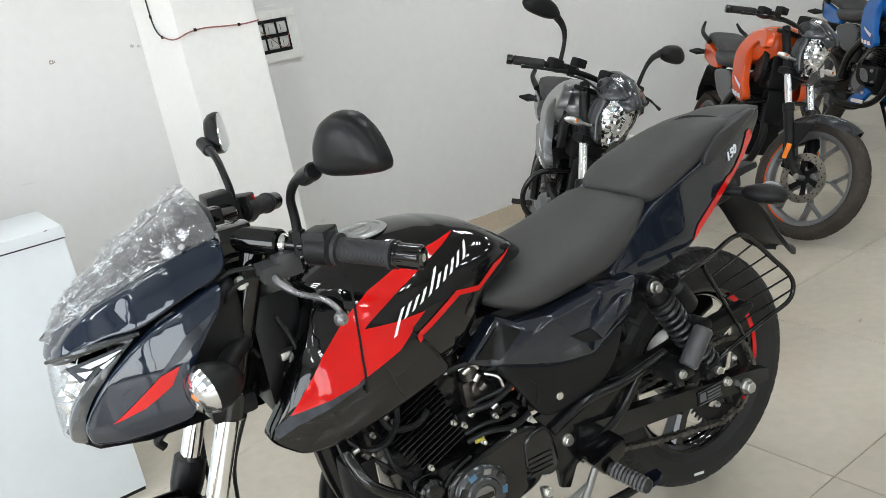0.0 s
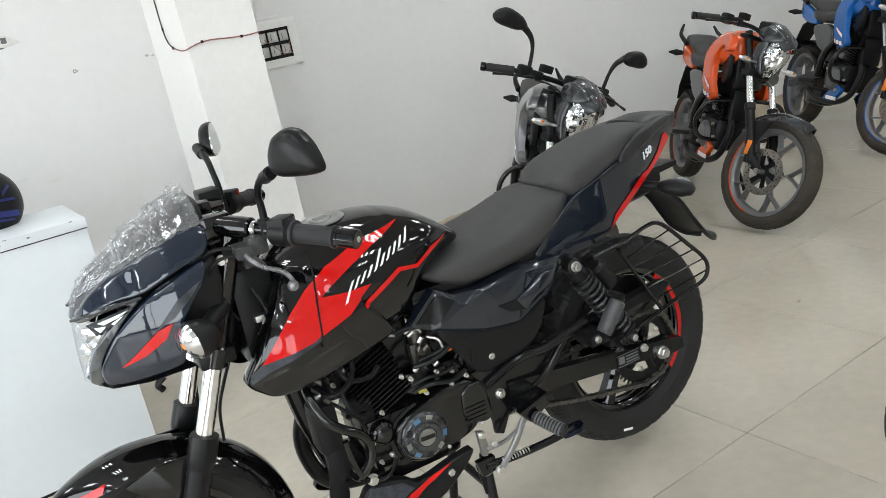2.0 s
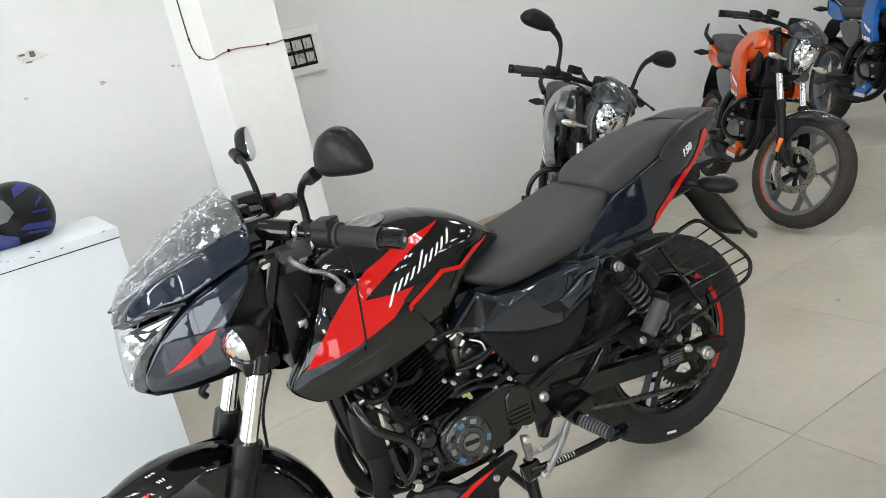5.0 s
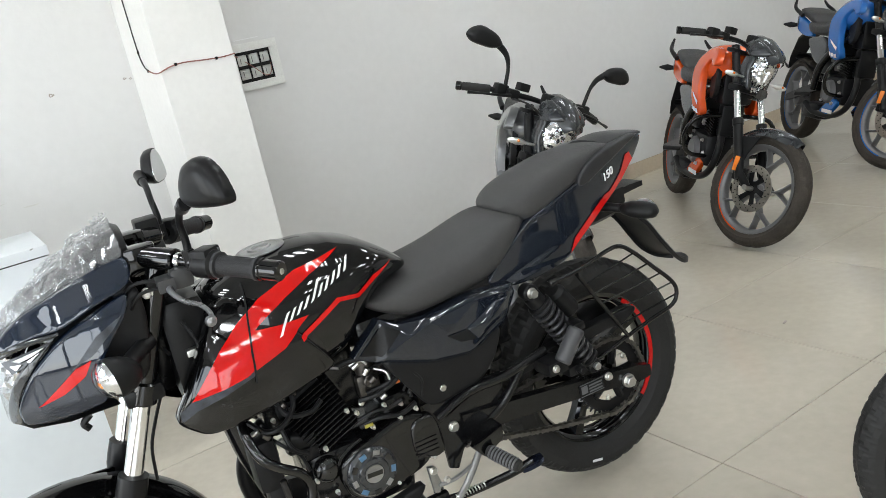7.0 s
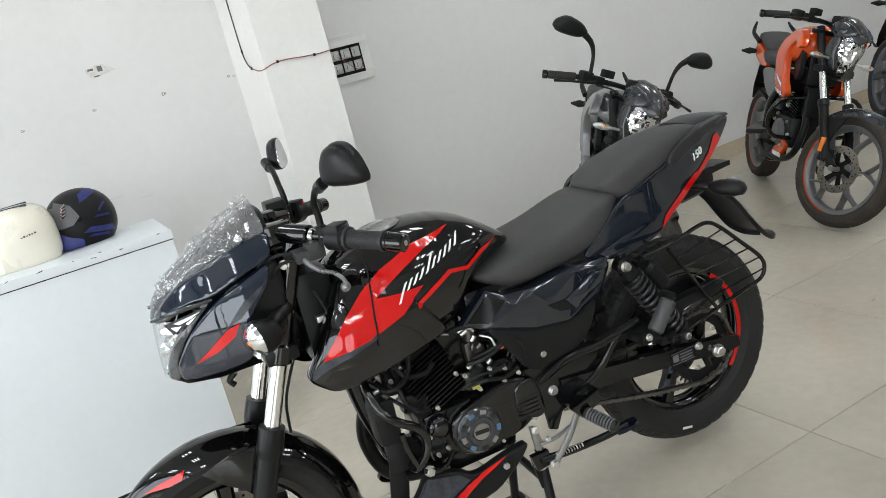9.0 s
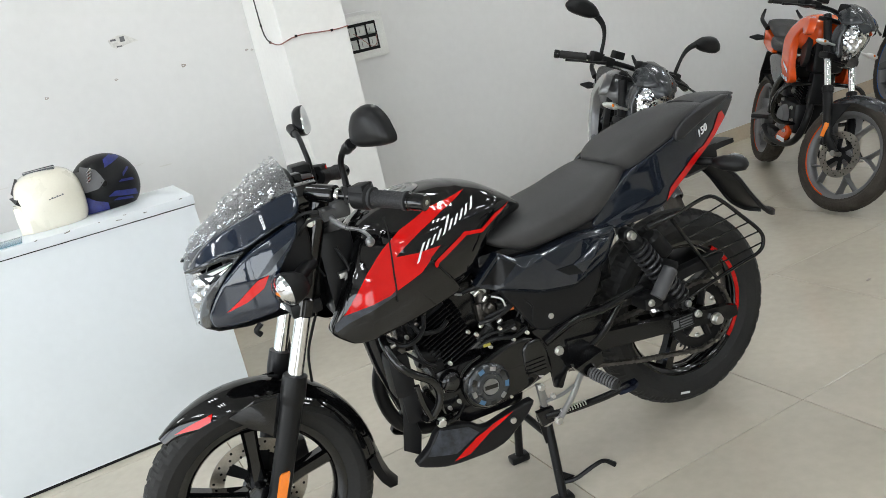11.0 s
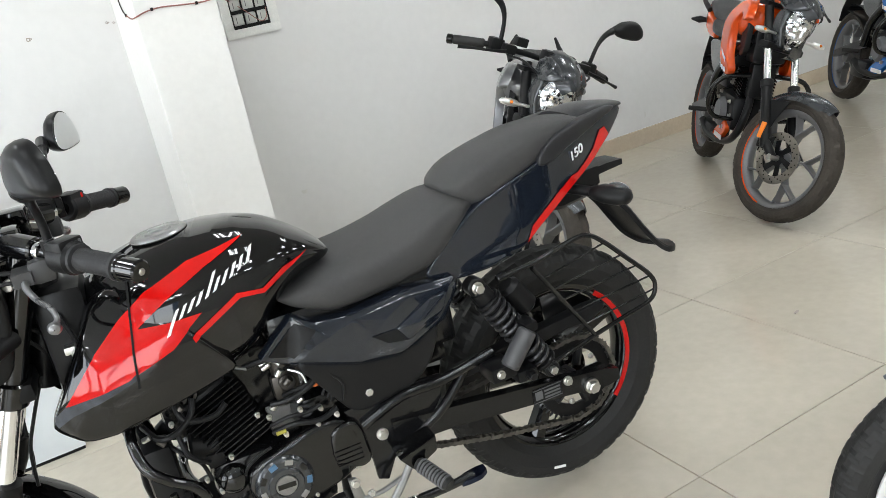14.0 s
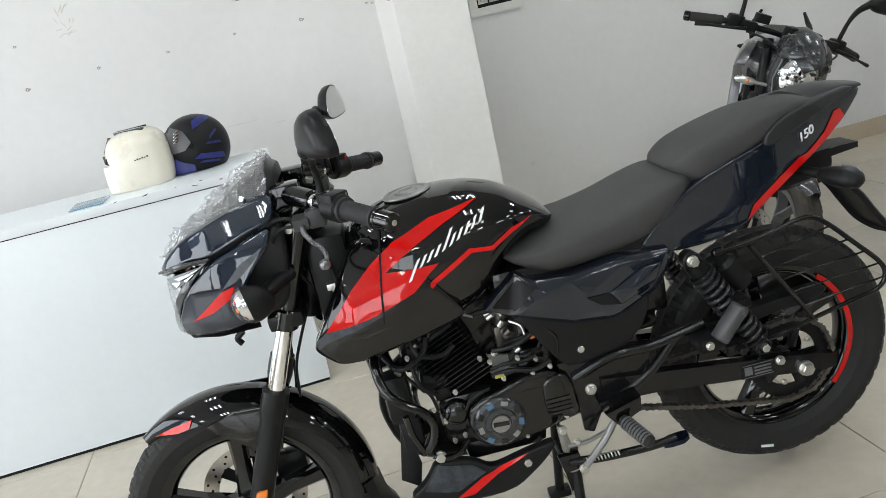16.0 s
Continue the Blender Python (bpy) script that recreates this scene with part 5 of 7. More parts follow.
    OUT = [(0.0, 0.010), (0.005, 0.040), (0.024, 0.068), (0.052, 0.079), (0.083, 0.074), (0.106, 0.050), (0.119, 0.013), (0.113, 0.0), (0.070, -0.004), (0.022, -0.003)]
    if sg < 0:
        mirror_head(bike, (-0.943, -0.326, 1.111), (0.47, -0.883, 0), OUT, 0.031, MATTE)
    else:
        mirror_head(bike, (-0.926, 0.282, 1.088), (0.38, 0.925, 0), OUT, 0.031, MATTE)
# brake reservoir, cables
part("brake_reservoir", box(-1.005, -0.955, 0.15, 0.215, 0.995, 1.035, 0.006), PLASTIC, bike, "black brake fluid reservoir")
for pts, r in (([(-0.995, -0.16, 0.965), (-1.06, -0.14, 0.97), (-1.085, -0.10, 0.92), (-1.04, -0.05, 0.84), (-0.95, -0.05, 0.75)], 0.004), ([(-0.985, -0.17, 0.95), (-1.05, -0.16, 0.955), (-1.075, -0.12, 0.90), (-1.03, -0.07, 0.80)], 0.0035),
               ([(-0.98, 0.17, 0.99), (-1.05, 0.12, 1.01), (-1.07, 0.09, 0.93), (-1.06, 0.09, 0.8), (-1.13, 0.09, 0.65), (-1.15, 0.09, 0.52), (-1.2, 0.085, 0.4)], 0.004), ([(-1.05, -0.07, 0.76), (-1.09, -0.055, 0.68), (-1.115, -0.05, 0.62), (-1.125, -0.05, 0.55)], 0.0035),
               ([(-0.97, -0.05, 0.80), (-0.96, -0.09, 0.72), (-0.94, -0.09, 0.66)], 0.005), ([(-0.99, -0.08, 0.86), (-0.975, -0.10, 0.80), (-0.985, -0.09, 0.72), (-1.0, -0.06, 0.68)], 0.004), ([(-0.96, -0.10, 0.79), (-0.985, -0.115, 0.76), (-0.97, -0.11, 0.70)], 0.003)):
    part("cable", tube(pts, r, 7), PLASTIC, bike)
part("wiring_block", join(box(-1.03, -0.94, -0.07, 0.07, 0.68, 0.90, 0.02), box(-0.985, -0.96, -0.092, -0.07, 0.745, 0.775, 0.004)), MATTE, bike)
for z in (0.70, 0.745, 0.785):
    part("connector", box(-1.0, -0.975, -0.088, -0.068, z, z + 0.014, 0.002), GREYPL if z < 0.75 else STEEL, bike)

# engine
eng = part("engine", join(box(-0.835, -0.545, -0.096, 0.096, 0.345, 0.480, 0.03), box(-0.80, -0.60, -0.09, 0.09, 0.30, 0.38, 0.03), box(-0.64, -0.545, -0.08, 0.08, 0.45, 0.54, 0.02)), FRAMEPAINT, bike, "gloss black engine with a finned cylinder")
ECOV = [(-0.770, 0.448), (-0.740, 0.468), (-0.690, 0.478), (-0.650, 0.492), (-0.605, 0.500), (-0.555, 0.487), (-0.545, 0.40), (-0.575, 0.362), (-0.640, 0.345), (-0.72, 0.338), (-0.765, 0.36), (-0.778, 0.41)]
cov = part("engine_cover", shell(ECOV, lambda x, z: 0.122 - 0.04 * max(0, -0.60 - x - 0.12), 0.02, 0.02, 0.014), GLOSS, eng, "gloss black engine side cover", 50)
part("engine_cover", moved(shell(ECOV, lambda x, z: 0.122, 0.02, 0.03, 0.014), FLIP), GLOSS, eng)
cc = (-0.708, -0.118, 0.406)
rc = part("round_cover", lathe([(0.001, -0.016), (0.022, -0.016), (0.024, -0.018), (0.034, -0.018), (0.037, -0.013), (0.050, -0.013), (0.058, -0.006), (0.060, 0.0), (0.060, 0.012), (0.001, 0.012)], cc, 48), DARKGREY, eng, "round cover with a silver badge and blue film")
part("badge", lathe([(0.001, -0.0195), (0.0205, -0.0195), (0.0215, -0.0165), (0.001, -0.0165)], cc, 36), ALU, rc, "silver badge")
part("badge_bar", moved(box(-0.018, 0.018, -0.1395, -0.1372, -0.004, 0.006), Matrix.Translation((cc[0], 0, cc[2])) @ Matrix.Rotation(radians(4), 4, 'Y')), GLOSS, rc, "dark bar on the badge")
for k in range(9):
    a = radians(20 + 40 * k)
    part("notch", moved(box(-0.008, 0.008, -0.1325, -0.128, 0.041, 0.052, 0.001), Matrix.Translation((cc[0], 0, cc[2])) @ Matrix.Rotation(a, 4, 'Y')), STICKER if k in (2, 5, 8) else (ALU if k % 3 == 0 else GLOSS), rc)
bms = []
ax0, ax1 = Vector((-0.746, 0, 0.480)), Vector((-0.812, 0, 0.640))
axd = (ax1 - ax0).normalized()
tilt = math.atan2(axd.x, axd.z)
part("cylinder", moved(box(-0.048, 0.048, -0.065, 0.065, 0, 0.16, 0.012), Matrix.Translation(ax0) @ Matrix.Rotation(tilt, 4, 'Y')), MATTE, eng)
for k in range(13):
    w = 0.060 if k < 8 else 0.066
    part("cooling_fin", moved(box(-w, w, -0.084, 0.084, -0.0018, 0.0018, 0.0014, 1), Matrix.Translation(ax0 + axd * (0.012 + 0.0110 * k)) @ Matrix.Rotation(tilt, 4, 'Y')), FRAMEPAINT, eng, smooth=30)
part("cylinder_head", moved(join(box(-0.060, 0.060, -0.072, 0.072, 0.15, 0.205, 0.02), box(-0.045, 0.05, -0.052, 0.052, 0.20, 0.235, 0.018)), Matrix.Translation(ax0) @ Matrix.Rotation(tilt, 4, 'Y')), MATTE, eng)
part("carburettor", join(cyl((-0.70, -0.01, 0.585), (-0.60, -0.02, 0.60), 0.026, 18, 0.004), box(-0.675, -0.62, -0.06, 0.02, 0.545, 0.60, 0.01), cyl((-0.648, -0.05, 0.60), (-0.648, -0.05, 0.645), 0.022, 16, 0.004), cyl((-0.645, -0.075, 0.585), (-0.645, -0.055, 0.585), 0.018, 14, 0.003)), CARB, eng, "dull alloy carburettor")
part("intake_boot", cyl((-0.61, -0.02, 0.60), (-0.55, -0.02, 0.61), 0.032, 18, 0.006), PLASTIC, eng)
for pts, r in (([(-0.66, -0.07, 0.56), (-0.60, -0.11, 0.59), (-0.555, -0.11, 0.64), (-0.58, -0.10, 0.67)], 0.006), ([(-0.655, -0.06, 0.61), (-0.60, -0.115, 0.63), (-0.57, -0.112, 0.58), (-0.575, -0.105, 0.53)], 0.004), ([(-0.70, -0.09, 0.50), (-0.66, -0.112, 0.515), (-0.61, -0.116, 0.505), (-0.57, -0.112, 0.515)], 0.006),
               ([(-0.86, -0.08, 0.64), (-0.85, -0.105, 0.60), (-0.80, -0.10, 0.585), (-0.77, -0.096, 0.60)], 0.006), ([(-0.72, -0.08, 0.65), (-0.68, -0.10, 0.66), (-0.63, -0.11, 0.655), (-0.59, -0.10, 0.66)], 0.007), ([(-0.57, -0.125, 0.60), (-0.55, -0.127, 0.57), (-0.555, -0.122, 0.53)], 0.003),
               ([(-0.83, -0.11, 0.50), (-0.86, -0.115, 0.53), (-0.87, -0.10, 0.58)], 0.005)):
    part("hose", tube(pts, r, 8), PLASTIC, eng)
for pts in ([(-0.69, -0.085, 0.645), (-0.665, -0.095, 0.65), (-0.655, -0.10, 0.64)], [(-0.735, -0.075, 0.655), (-0.715, -0.09, 0.65)], [(-0.64, -0.09, 0.62), (-0.62, -0.105, 0.61), (-0.615, -0.11, 0.59)]):
    part("clip", tube(pts, 0.0032, 8), STEEL, eng, "bright metal clip")
part("yellow_tag", box(-0.698, -0.678, -0.118, -0.114, 0.506, 0.513, 0.001), mat("yellow_print", (0.34, 0.30, 0.05), 0.4), eng, "small yellow tag")
part("orange_tag", box(-0.604, -0.594, -0.112, -0.108, 0.575, 0.583, 0.001), mat("orange_print", (0.7, 0.16, 0.03), 0.4), eng, "small orange tag")
for x, y, z in ((-0.790, -0.105, 0.492), (-0.680, -0.117, 0.502), (-0.615, -0.119, 0.500), (-0.640, -0.105, 0.535), (-0.575, -0.12, 0.505), (-0.825, -0.098, 0.425), (-0.815, -0.098, 0.372), (-0.79, -0.108, 0.385), (-0.56, -0.12, 0.375), (-0.655, -0.12, 0.352), (-0.60, -0.10, 0.52), (-0.875, -0.075, 0.585), (-0.835, -0.088, 0.60), (-0.70, -0.09, 0.535), (-0.72, -0.088, 0.548), (-0.845, -0.09, 0.455)):
    bolt((x, y + 0.006, z), (x, y - 0.006, z), 0.0044, eng)
# small dome, cover screws, thin hoses and clips round the carburettor
part("dome_cover", lathe([(0.001, -0.016), (0.016, -0.015), (0.026, -0.009), (0.030, 0.0), (0.030, 0.02), (0.001, 0.02)], (-0.797, -0.100, 0.442), 28), GLOSS, eng)
part("starter_motor", join(cyl((-0.86, -0.05, 0.515), (-0.80, -0.05, 0.505), 0.030, 20, 0.006), box(-0.835, -0.80, -0.085, -0.02, 0.47, 0.50, 0.006)), MATTE, eng)
part("rocker_cover", moved(cyl((-0.02, -0.078, 0.175), (-0.02, -0.070, 0.175), 0.020, 18, 0.002), Matrix.Translation(ax0) @ Matrix.Rotation(tilt, 4, 'Y')), GLOSS, eng)
for pts, r in (([(-0.668, -0.09, 0.660), (-0.625, -0.118, 0.655), (-0.588, -0.122, 0.625), (-0.578, -0.120, 0.585), (-0.592, -0.115, 0.555)], 0.0032), ([(-0.655, -0.092, 0.668), (-0.610, -0.120, 0.660), (-0.578, -0.124, 0.628), (-0.570, -0.121, 0.580), (-0.583, -0.116, 0.545)], 0.0032),
               ([(-0.69, -0.10, 0.565), (-0.655, -0.118, 0.572), (-0.615, -0.118, 0.583), (-0.585, -0.112, 0.600)], 0.0062), ([(-0.70, -0.085, 0.515), (-0.665, -0.105, 0.530), (-0.63, -0.110, 0.528), (-0.60, -0.112, 0.535)], 0.0042),
               ([(-0.925, -0.07, 0.60), (-0.90, -0.115, 0.585), (-0.865, -0.118, 0.588), (-0.835, -0.10, 0.606), (-0.825, -0.088, 0.63)], 0.0060), ([(-0.89, -0.08, 0.55), (-0.87, -0.10, 0.53), (-0.845, -0.10, 0.50), (-0.835, -0.105, 0.46)], 0.004),
               ([(-0.775, -0.118, 0.452), (-0.765, -0.124, 0.470), (-0.74, -0.126, 0.485), (-0.715, -0.122, 0.490)], 0.003)):
    part("hose", tube(pts, r, 8), PLASTIC, eng)
for p, q, r in (((-0.688, -0.095, 0.640), (-0.672, -0.098, 0.648), 0.006), ((-0.664, -0.092, 0.615), (-0.654, -0.095, 0.628), 0.007), ((-0.652, -0.085, 0.590), (-0.640, -0.09, 0.600), 0.008), ((-0.690, -0.098, 0.555), (-0.682, -0.102, 0.566), 0.007), ((-0.640, -0.095, 0.548), (-0.628, -0.098, 0.556), 0.006),
                ((-0.930, -0.105, 0.588), (-0.915, -0.108, 0.592), 0.0055), ((-0.905, -0.09, 0.572), (-0.895, -0.092, 0.560), 0.0075), ((-0.875, -0.085, 0.545), (-0.868, -0.088, 0.530), 0.006), ((-0.858, -0.092, 0.615), (-0.846, -0.094, 0.622), 0.008), ((-0.80, -0.088, 0.662), (-0.79, -0.09, 0.666), 0.005)):
    part("fitting", cyl(p, q, r, 10, 0.001), STEEL if r < 0.0072 else CARB, eng)
part("sprocket_cover", shell([(-0.60, 0.478), (-0.545, 0.485), (-0.53, 0.44), (-0.528, 0.38), (-0.555, 0.372), (-0.605, 0.40)], lambda x, z: 0.128, 0.02, 0.02, 0.008), GLOSS, eng)
for k in range(4):
    part("cover_rib", box(-0.60, -0.545, -0.1305, -0.127, 0.392 + k * 0.011, 0.397 + k * 0.011, 0.001), GLOSS, eng)
part("exhaust_pipe", tube([(-0.86, 0.02, 0.56), (-0.93, 0.03, 0.50), (-0.95, 0.05, 0.40), (-0.90, 0.07, 0.28), (-0.75, 0.09, 0.235), (-0.5, 0.12, 0.25), (-0.3, 0.15, 0.30)], 0.019, 14), MATTE, bike, "black exhaust pipe")
part("silencer", tube([(-0.35, 0.15, 0.29), (-0.25, 0.16, 0.32), (0.0, 0.17, 0.38), (0.18, 0.175, 0.43)], [0.03, 0.048, 0.05, 0.042], 20), MATTE, bike, "black silencer")
part("regulator", join(box(-0.945, -0.885, -0.10, -0.03, 0.44, 0.56, 0.02), box(-0.93, -0.88, -0.09, -0.04, 0.36, 0.45, 0.015)), PLASTIC, bike)
part("front_guard_plate", slab([(-0.955, 0.30), (-0.93, 0.42), (-0.915, 0.42), (-0.90, 0.33), (-0.915, 0.27)], -0.085, -0.078, 0.002), PLASTIC, bike)

# engine guard tube, belly pan
both("engine_guard", lambda: tube([(-0.93, -0.06, 0.64), (-0.945, -0.12, 0.612), (-0.935, -0.165, 0.565), (-0.905, -0.172, 0.530), (-0.868, -0.172, 0.500), (-0.853, -0.170, 0.465), (-0.862, -0.168, 0.428), (-0.885, -0.150, 0.395), (-0.885, -0.10, 0.375), (-0.87, -0.05, 0.37)], 0.0102, 12), GLOSS, None, "gloss black engine guard tube")
part("guard_brace", tube([(-0.905, -0.172, 0.50), (-0.90, -0.172, 0.45), (-0.885, -0.16, 0.40)], 0.007, 10), GLOSS, bike)
BELLY = [(-0.950, 0.262), (-0.900, 0.300), (-0.866, 0.352), (-0.785, 0.330), (-0.748, 0.298), (-0.662, 0.318), (-0.588, 0.328), (-0.632, 0.278), (-0.710, 0.221), (-0.861, 0.228)]
bp = both("belly_pan", lambda: shell(BELLY, lambda x, z: 0.132 - 0.12 * max(0, 0.30 - z) - 0.12 * max(0, -0.86 - x), 0.02, 0.018, 0.008), PLASTIC, None, "black belly pan with a red stripe", 50)
bv = tree(*bp)
for sg in (-1, 1):
    part("red_stripe", decal([(-0.845, 0.243), (-0.775, 0.286), (-0.735, 0.300), (-0.662, 0.316), (-0.735, 0.286), (-0.80, 0.245)], bv, sg, 0.012), RED, bp[0 if sg < 0 else 1], "red stripe")
    part("dotted_print", decal([(-0.91, 0.282), (-0.865, 0.342), (-0.79, 0.323), (-0.765, 0.297), (-0.835, 0.262)], bv, sg, 0.012, 0.001), CARBON, bp[0 if sg < 0 else 1])
bolt((-0.668, -0.124, 0.292), (-0.668, -0.138, 0.292), 0.009, bike)
bolt((-0.855, -0.128, 0.362), (-0.855, -0.142, 0.362), 0.011, bike)
part("pan_bracket", tube([(-0.87, -0.13, 0.368), (-0.84, -0.135, 0.358), (-0.81, -0.13, 0.362), (-0.785, -0.12, 0.38)], 0.007, 8), GLOSS, bike)

# stands, pegs, gear linkage
cs = part("centre_stand", join(tube([(-0.555, -0.085, 0.27), (-0.560, -0.10, 0.20), (-0.572, -0.132, 0.02)], 0.0125, 10), tube([(-0.555, 0.085, 0.27), (-0.560, 0.10, 0.20), (-0.572, 0.132, 0.02)], 0.0125, 10), cyl((-0.562, -0.10, 0.185), (-0.562, 0.10, 0.185), 0.011, 10),
                                 slab([(-0.59, 0.26), (-0.545, 0.26), (-0.555, 0.17), (-0.578, 0.17)], -0.105, -0.098, 0.002), box(-0.605, -0.545, -0.150, -0.115, 0.0, 0.022, 0.006), box(-0.605, -0.545, 0.115, 0.150, 0.0, 0.022, 0.006),
                                 tube([(-0.566, -0.125, 0.055), (-0.53, -0.14, 0.058), (-0.48, -0.15, 0.078), (-0.445, -0.155, 0.085), (-0.415, -0.158, 0.062)], [0.007, 0.006, 0.006, 0.006, 0.008], 8), slab([(-0.575, 0.10), (-0.565, 0.05), (-0.525, 0.06)], -0.13, -0.124, 0.001)), MATTE, bike, "black centre stand")
part("stand_pivot", join(cyl((-0.565, -0.085, 0.243), (-0.565, -0.112, 0.243), 0.022, 18, 0.003)), STEEL, cs)
part("stand_hub", cyl((-0.565, -0.110, 0.243), (-0.565, -0.114, 0.243), 0.013, 14), DARKGAP, cs)
ss = part("side_stand", join(tube([(-0.575, -0.13, 0.265), (-0.50, -0.142, 0.262), (-0.40, -0.148, 0.262), (-0.33, -0.150, 0.268)], 0.010, 10), slab([(-0.60, 0.285), (-0.55, 0.285), (-0.545, 0.245), (-0.59, 0.24)], -0.135, -0.118, 0.003)), FRAMEPAINT, bike, "black side stand folded up")
part("stand_foot", loft([[Vector((x, -0.150 + dy, z + dz)) for dy, dz in ((-w, -0.006), (-w, 0.005), (w, 0.009), (w, -0.003))] for x, z, w in ((-0.362, 0.260, 0.008), (-0.345, 0.262, 0.014), (-0.318, 0.264, 0.015), (-0.302, 0.268, 0.008))]), mat("blued_steel", (0.02, 0.026, 0.05), 0.10, 0.8, var=0.8, scale=40), ss, "blued steel foot")
part("stand_spring", spring((-0.54, -0.15, 0.272), (-0.46, -0.15, 0.27), 0.006, 0.0018, 10, 5), STEEL, ss)
bolt((-0.546, -0.14, 0.247), (-0.546, -0.152, 0.247), 0.010, ss)
gl = part("gear_lever", join(slab([(-0.592, 0.372), (-0.575, 0.368), (-0.566, 0.32), (-0.575, 0.30), (-0.588, 0.305), (-0.59, 0.34)], -0.150, -0.138, 0.003), tube([(-0.575, -0.15, 0.318), (-0.53, -0.15, 0.318), (-0.485, -0.145, 0.327)], 0.005, 8), tube([(-0.455, -0.14, 0.35), (-0.50, -0.150, 0.30), (-0.545, -0.155, 0.26)], 0.008, 8)), ALU, bike, "dull alloy gear linkage")
bolt((-0.580, -0.148, 0.36), (-0.580, -0.158, 0.36), 0.008, gl)
bolt((-0.553, -0.148, 0.325), (-0.553, -0.158, 0.325), 0.006, gl)
both("peg_hanger", lambda: slab([(-0.488, 0.388), (-0.400, 0.412), (-0.404, 0.376), (-0.46, 0.350)], -0.180, -0.120, 0.008), GLOSS, None, "glossy dark peg hanger")
for sg in (-1, 1):
    p0, p1 = Vector((-0.452, sg * 0.180, 0.368)), Vector((-0.418, sg * 0.258, 0.343))
    fp = part("foot_peg", cyl(p0, p1, 0.0145, 14, 0.004), RUBBER, bike, "grey ribbed rubber foot peg")
    for k in range(9):
        part("rib", cyl(p0.lerp(p1, 0.12 + k * 0.09), p0.lerp(p1, 0.165 + k * 0.09), 0.0168, 14, 0.001), GREYPL, fp)


# ---- the parked naked motorcycles ----
def naked_bike(name, label, paint, rim_paint, line_paint, steer, mirrors, rim_line=True, seed=1, white_wheel=False):
    """A small naked motorcycle. Rear axle at the origin, front to -x, upright; the steering is turned to its left by steer degrees."""
    b = thing(name, label, "motorcycle", "parked motorcycles")
    WB, R = 1.30, 0.297
    ra, fa = Vector((0, 0, R)), Vector((-WB, 0, R))
    rake = 0.445
    head = Vector((-0.93, 0, 0.92))
    axis = Vector((rake, 0, 1)).normalized()
    turn = Matrix.Translation(head) @ Matrix.Rotation(radians(steer), 4, axis) @ Matrix.Translation(-head)

    def P(nm, bm, m, parent=b, label="", smooth=40):
        return part(nm, bm, m, parent, label, smooth)

    def F(nm, bm, m, parent=b, label="", smooth=40):
        return part(nm, moved(bm, turn), m, parent, label, smooth)

    def fk(z, y):
        return Vector((-0.945 - (0.95 - z) * rake * 1.06, y, z))
    # wheels
    rw = wheel("rear_wheel", b, ra, 0.226, 0.040, 5, 0.05, 0.28, 0.3, 0.0062, rim_paint)
    P("tyre", tyre_mesh(ra, R, 0.056, 0.226, 0.004, 240), DUSTY, rw, "", 18)
    fr = 0.226
    fw = wheel("front_wheel", b, fa, fr, 0.034, 5, 0.042, 0.26, 0.5, 0.0075 if white_wheel else 0.0058, rim_paint, "", turn)
    F("tyre", tyre_mesh(fa, R, 0.040 if white_wheel else 0.046, fr, 0.0035 if white_wheel else 0.004, 480 if white_wheel else 240), RUBBER if white_wheel else DUSTY, fw, "", 18)
    if rim_line:
        for c, w, fn, par in ((fa, 0.034, F, fw), (ra, 0.04, P, rw)):
            for sg in (-1, 1):
                bms = []
                for k in range(20):
                    a0, a1 = radians(-82 + k * 7), radians(-82 + (k + 1) * 7)
                    q = [(0.2270, a0), (0.2270, a1), (0.2330, a1), (0.2330, a0)]
                    bms.append(loft([[c + Vector((r * math.cos(a), sg * (w + dd), r * math.sin(a))) for r, a in q] for dd in (0.0004, 0.002)]))
                fn("rim_line", join(*bms), line_paint, par)
    sd = 1 if not white_wheel else -1
    F("brake_disc", disc_mesh(fa, 0.122, 0.084, 0.058 * sd), DISC, fw, "drilled steel brake disc")
    F("disc_carrier", carrier_mesh(fa, 0.084, 0.056 * sd), MATTE, fw)
    tagged(F("disc_holes", disc_holes(fa, 0.122, 0.058 * sd, 14), DARKGAP, fw), kind="stuff")
    F("caliper", box(-WB + 0.05, -WB + 0.12, sd * 0.075 - 0.02, sd * 0.075 + 0.02, R + 0.02, R + 0.09, 0.012), MATTE, b)
    F("axle_nut", join(cyl(fa + Vector((0, -0.115, 0)), fa + Vector((0, 0.115, 0)), 0.014, 12)), STEEL, fw)
    # fork
    for sg in (-1, 1):
        y = 0.092 * sg
        leg = F("fork_leg", join(cyl(fk(0.62, y), fk(0.585, y), 0.029, 16, 0.004), cyl(fk(0.60, y), fk(0.30, y) * 0.5 + fk(0.36, y) * 0.5, 0.025, 16), cyl(fk(0.36, y), fa + Vector((0, y, 0)), 0.021, 14)), MATTE, b, "black fork lower leg")
        F("fork_tube", cyl(fk(0.76, y), fk(0.60, y), 0.0175, 18), CHROME, leg, "bright chromed fork tube")
        F("fork_upper", cyl(fk(0.98, y), fk(0.755, y), 0.021, 16), MATTE, leg)
        q = fk(0.40, y)
        F("reflector", box(q.x - 0.012, q.x + 0.014, q.y + sg * 0.022 - 0.005, q.y + sg * 0.022 + 0.005, q.z - 0.038, q.z + 0.038, 0.004), AMBER, leg, "amber side reflector")
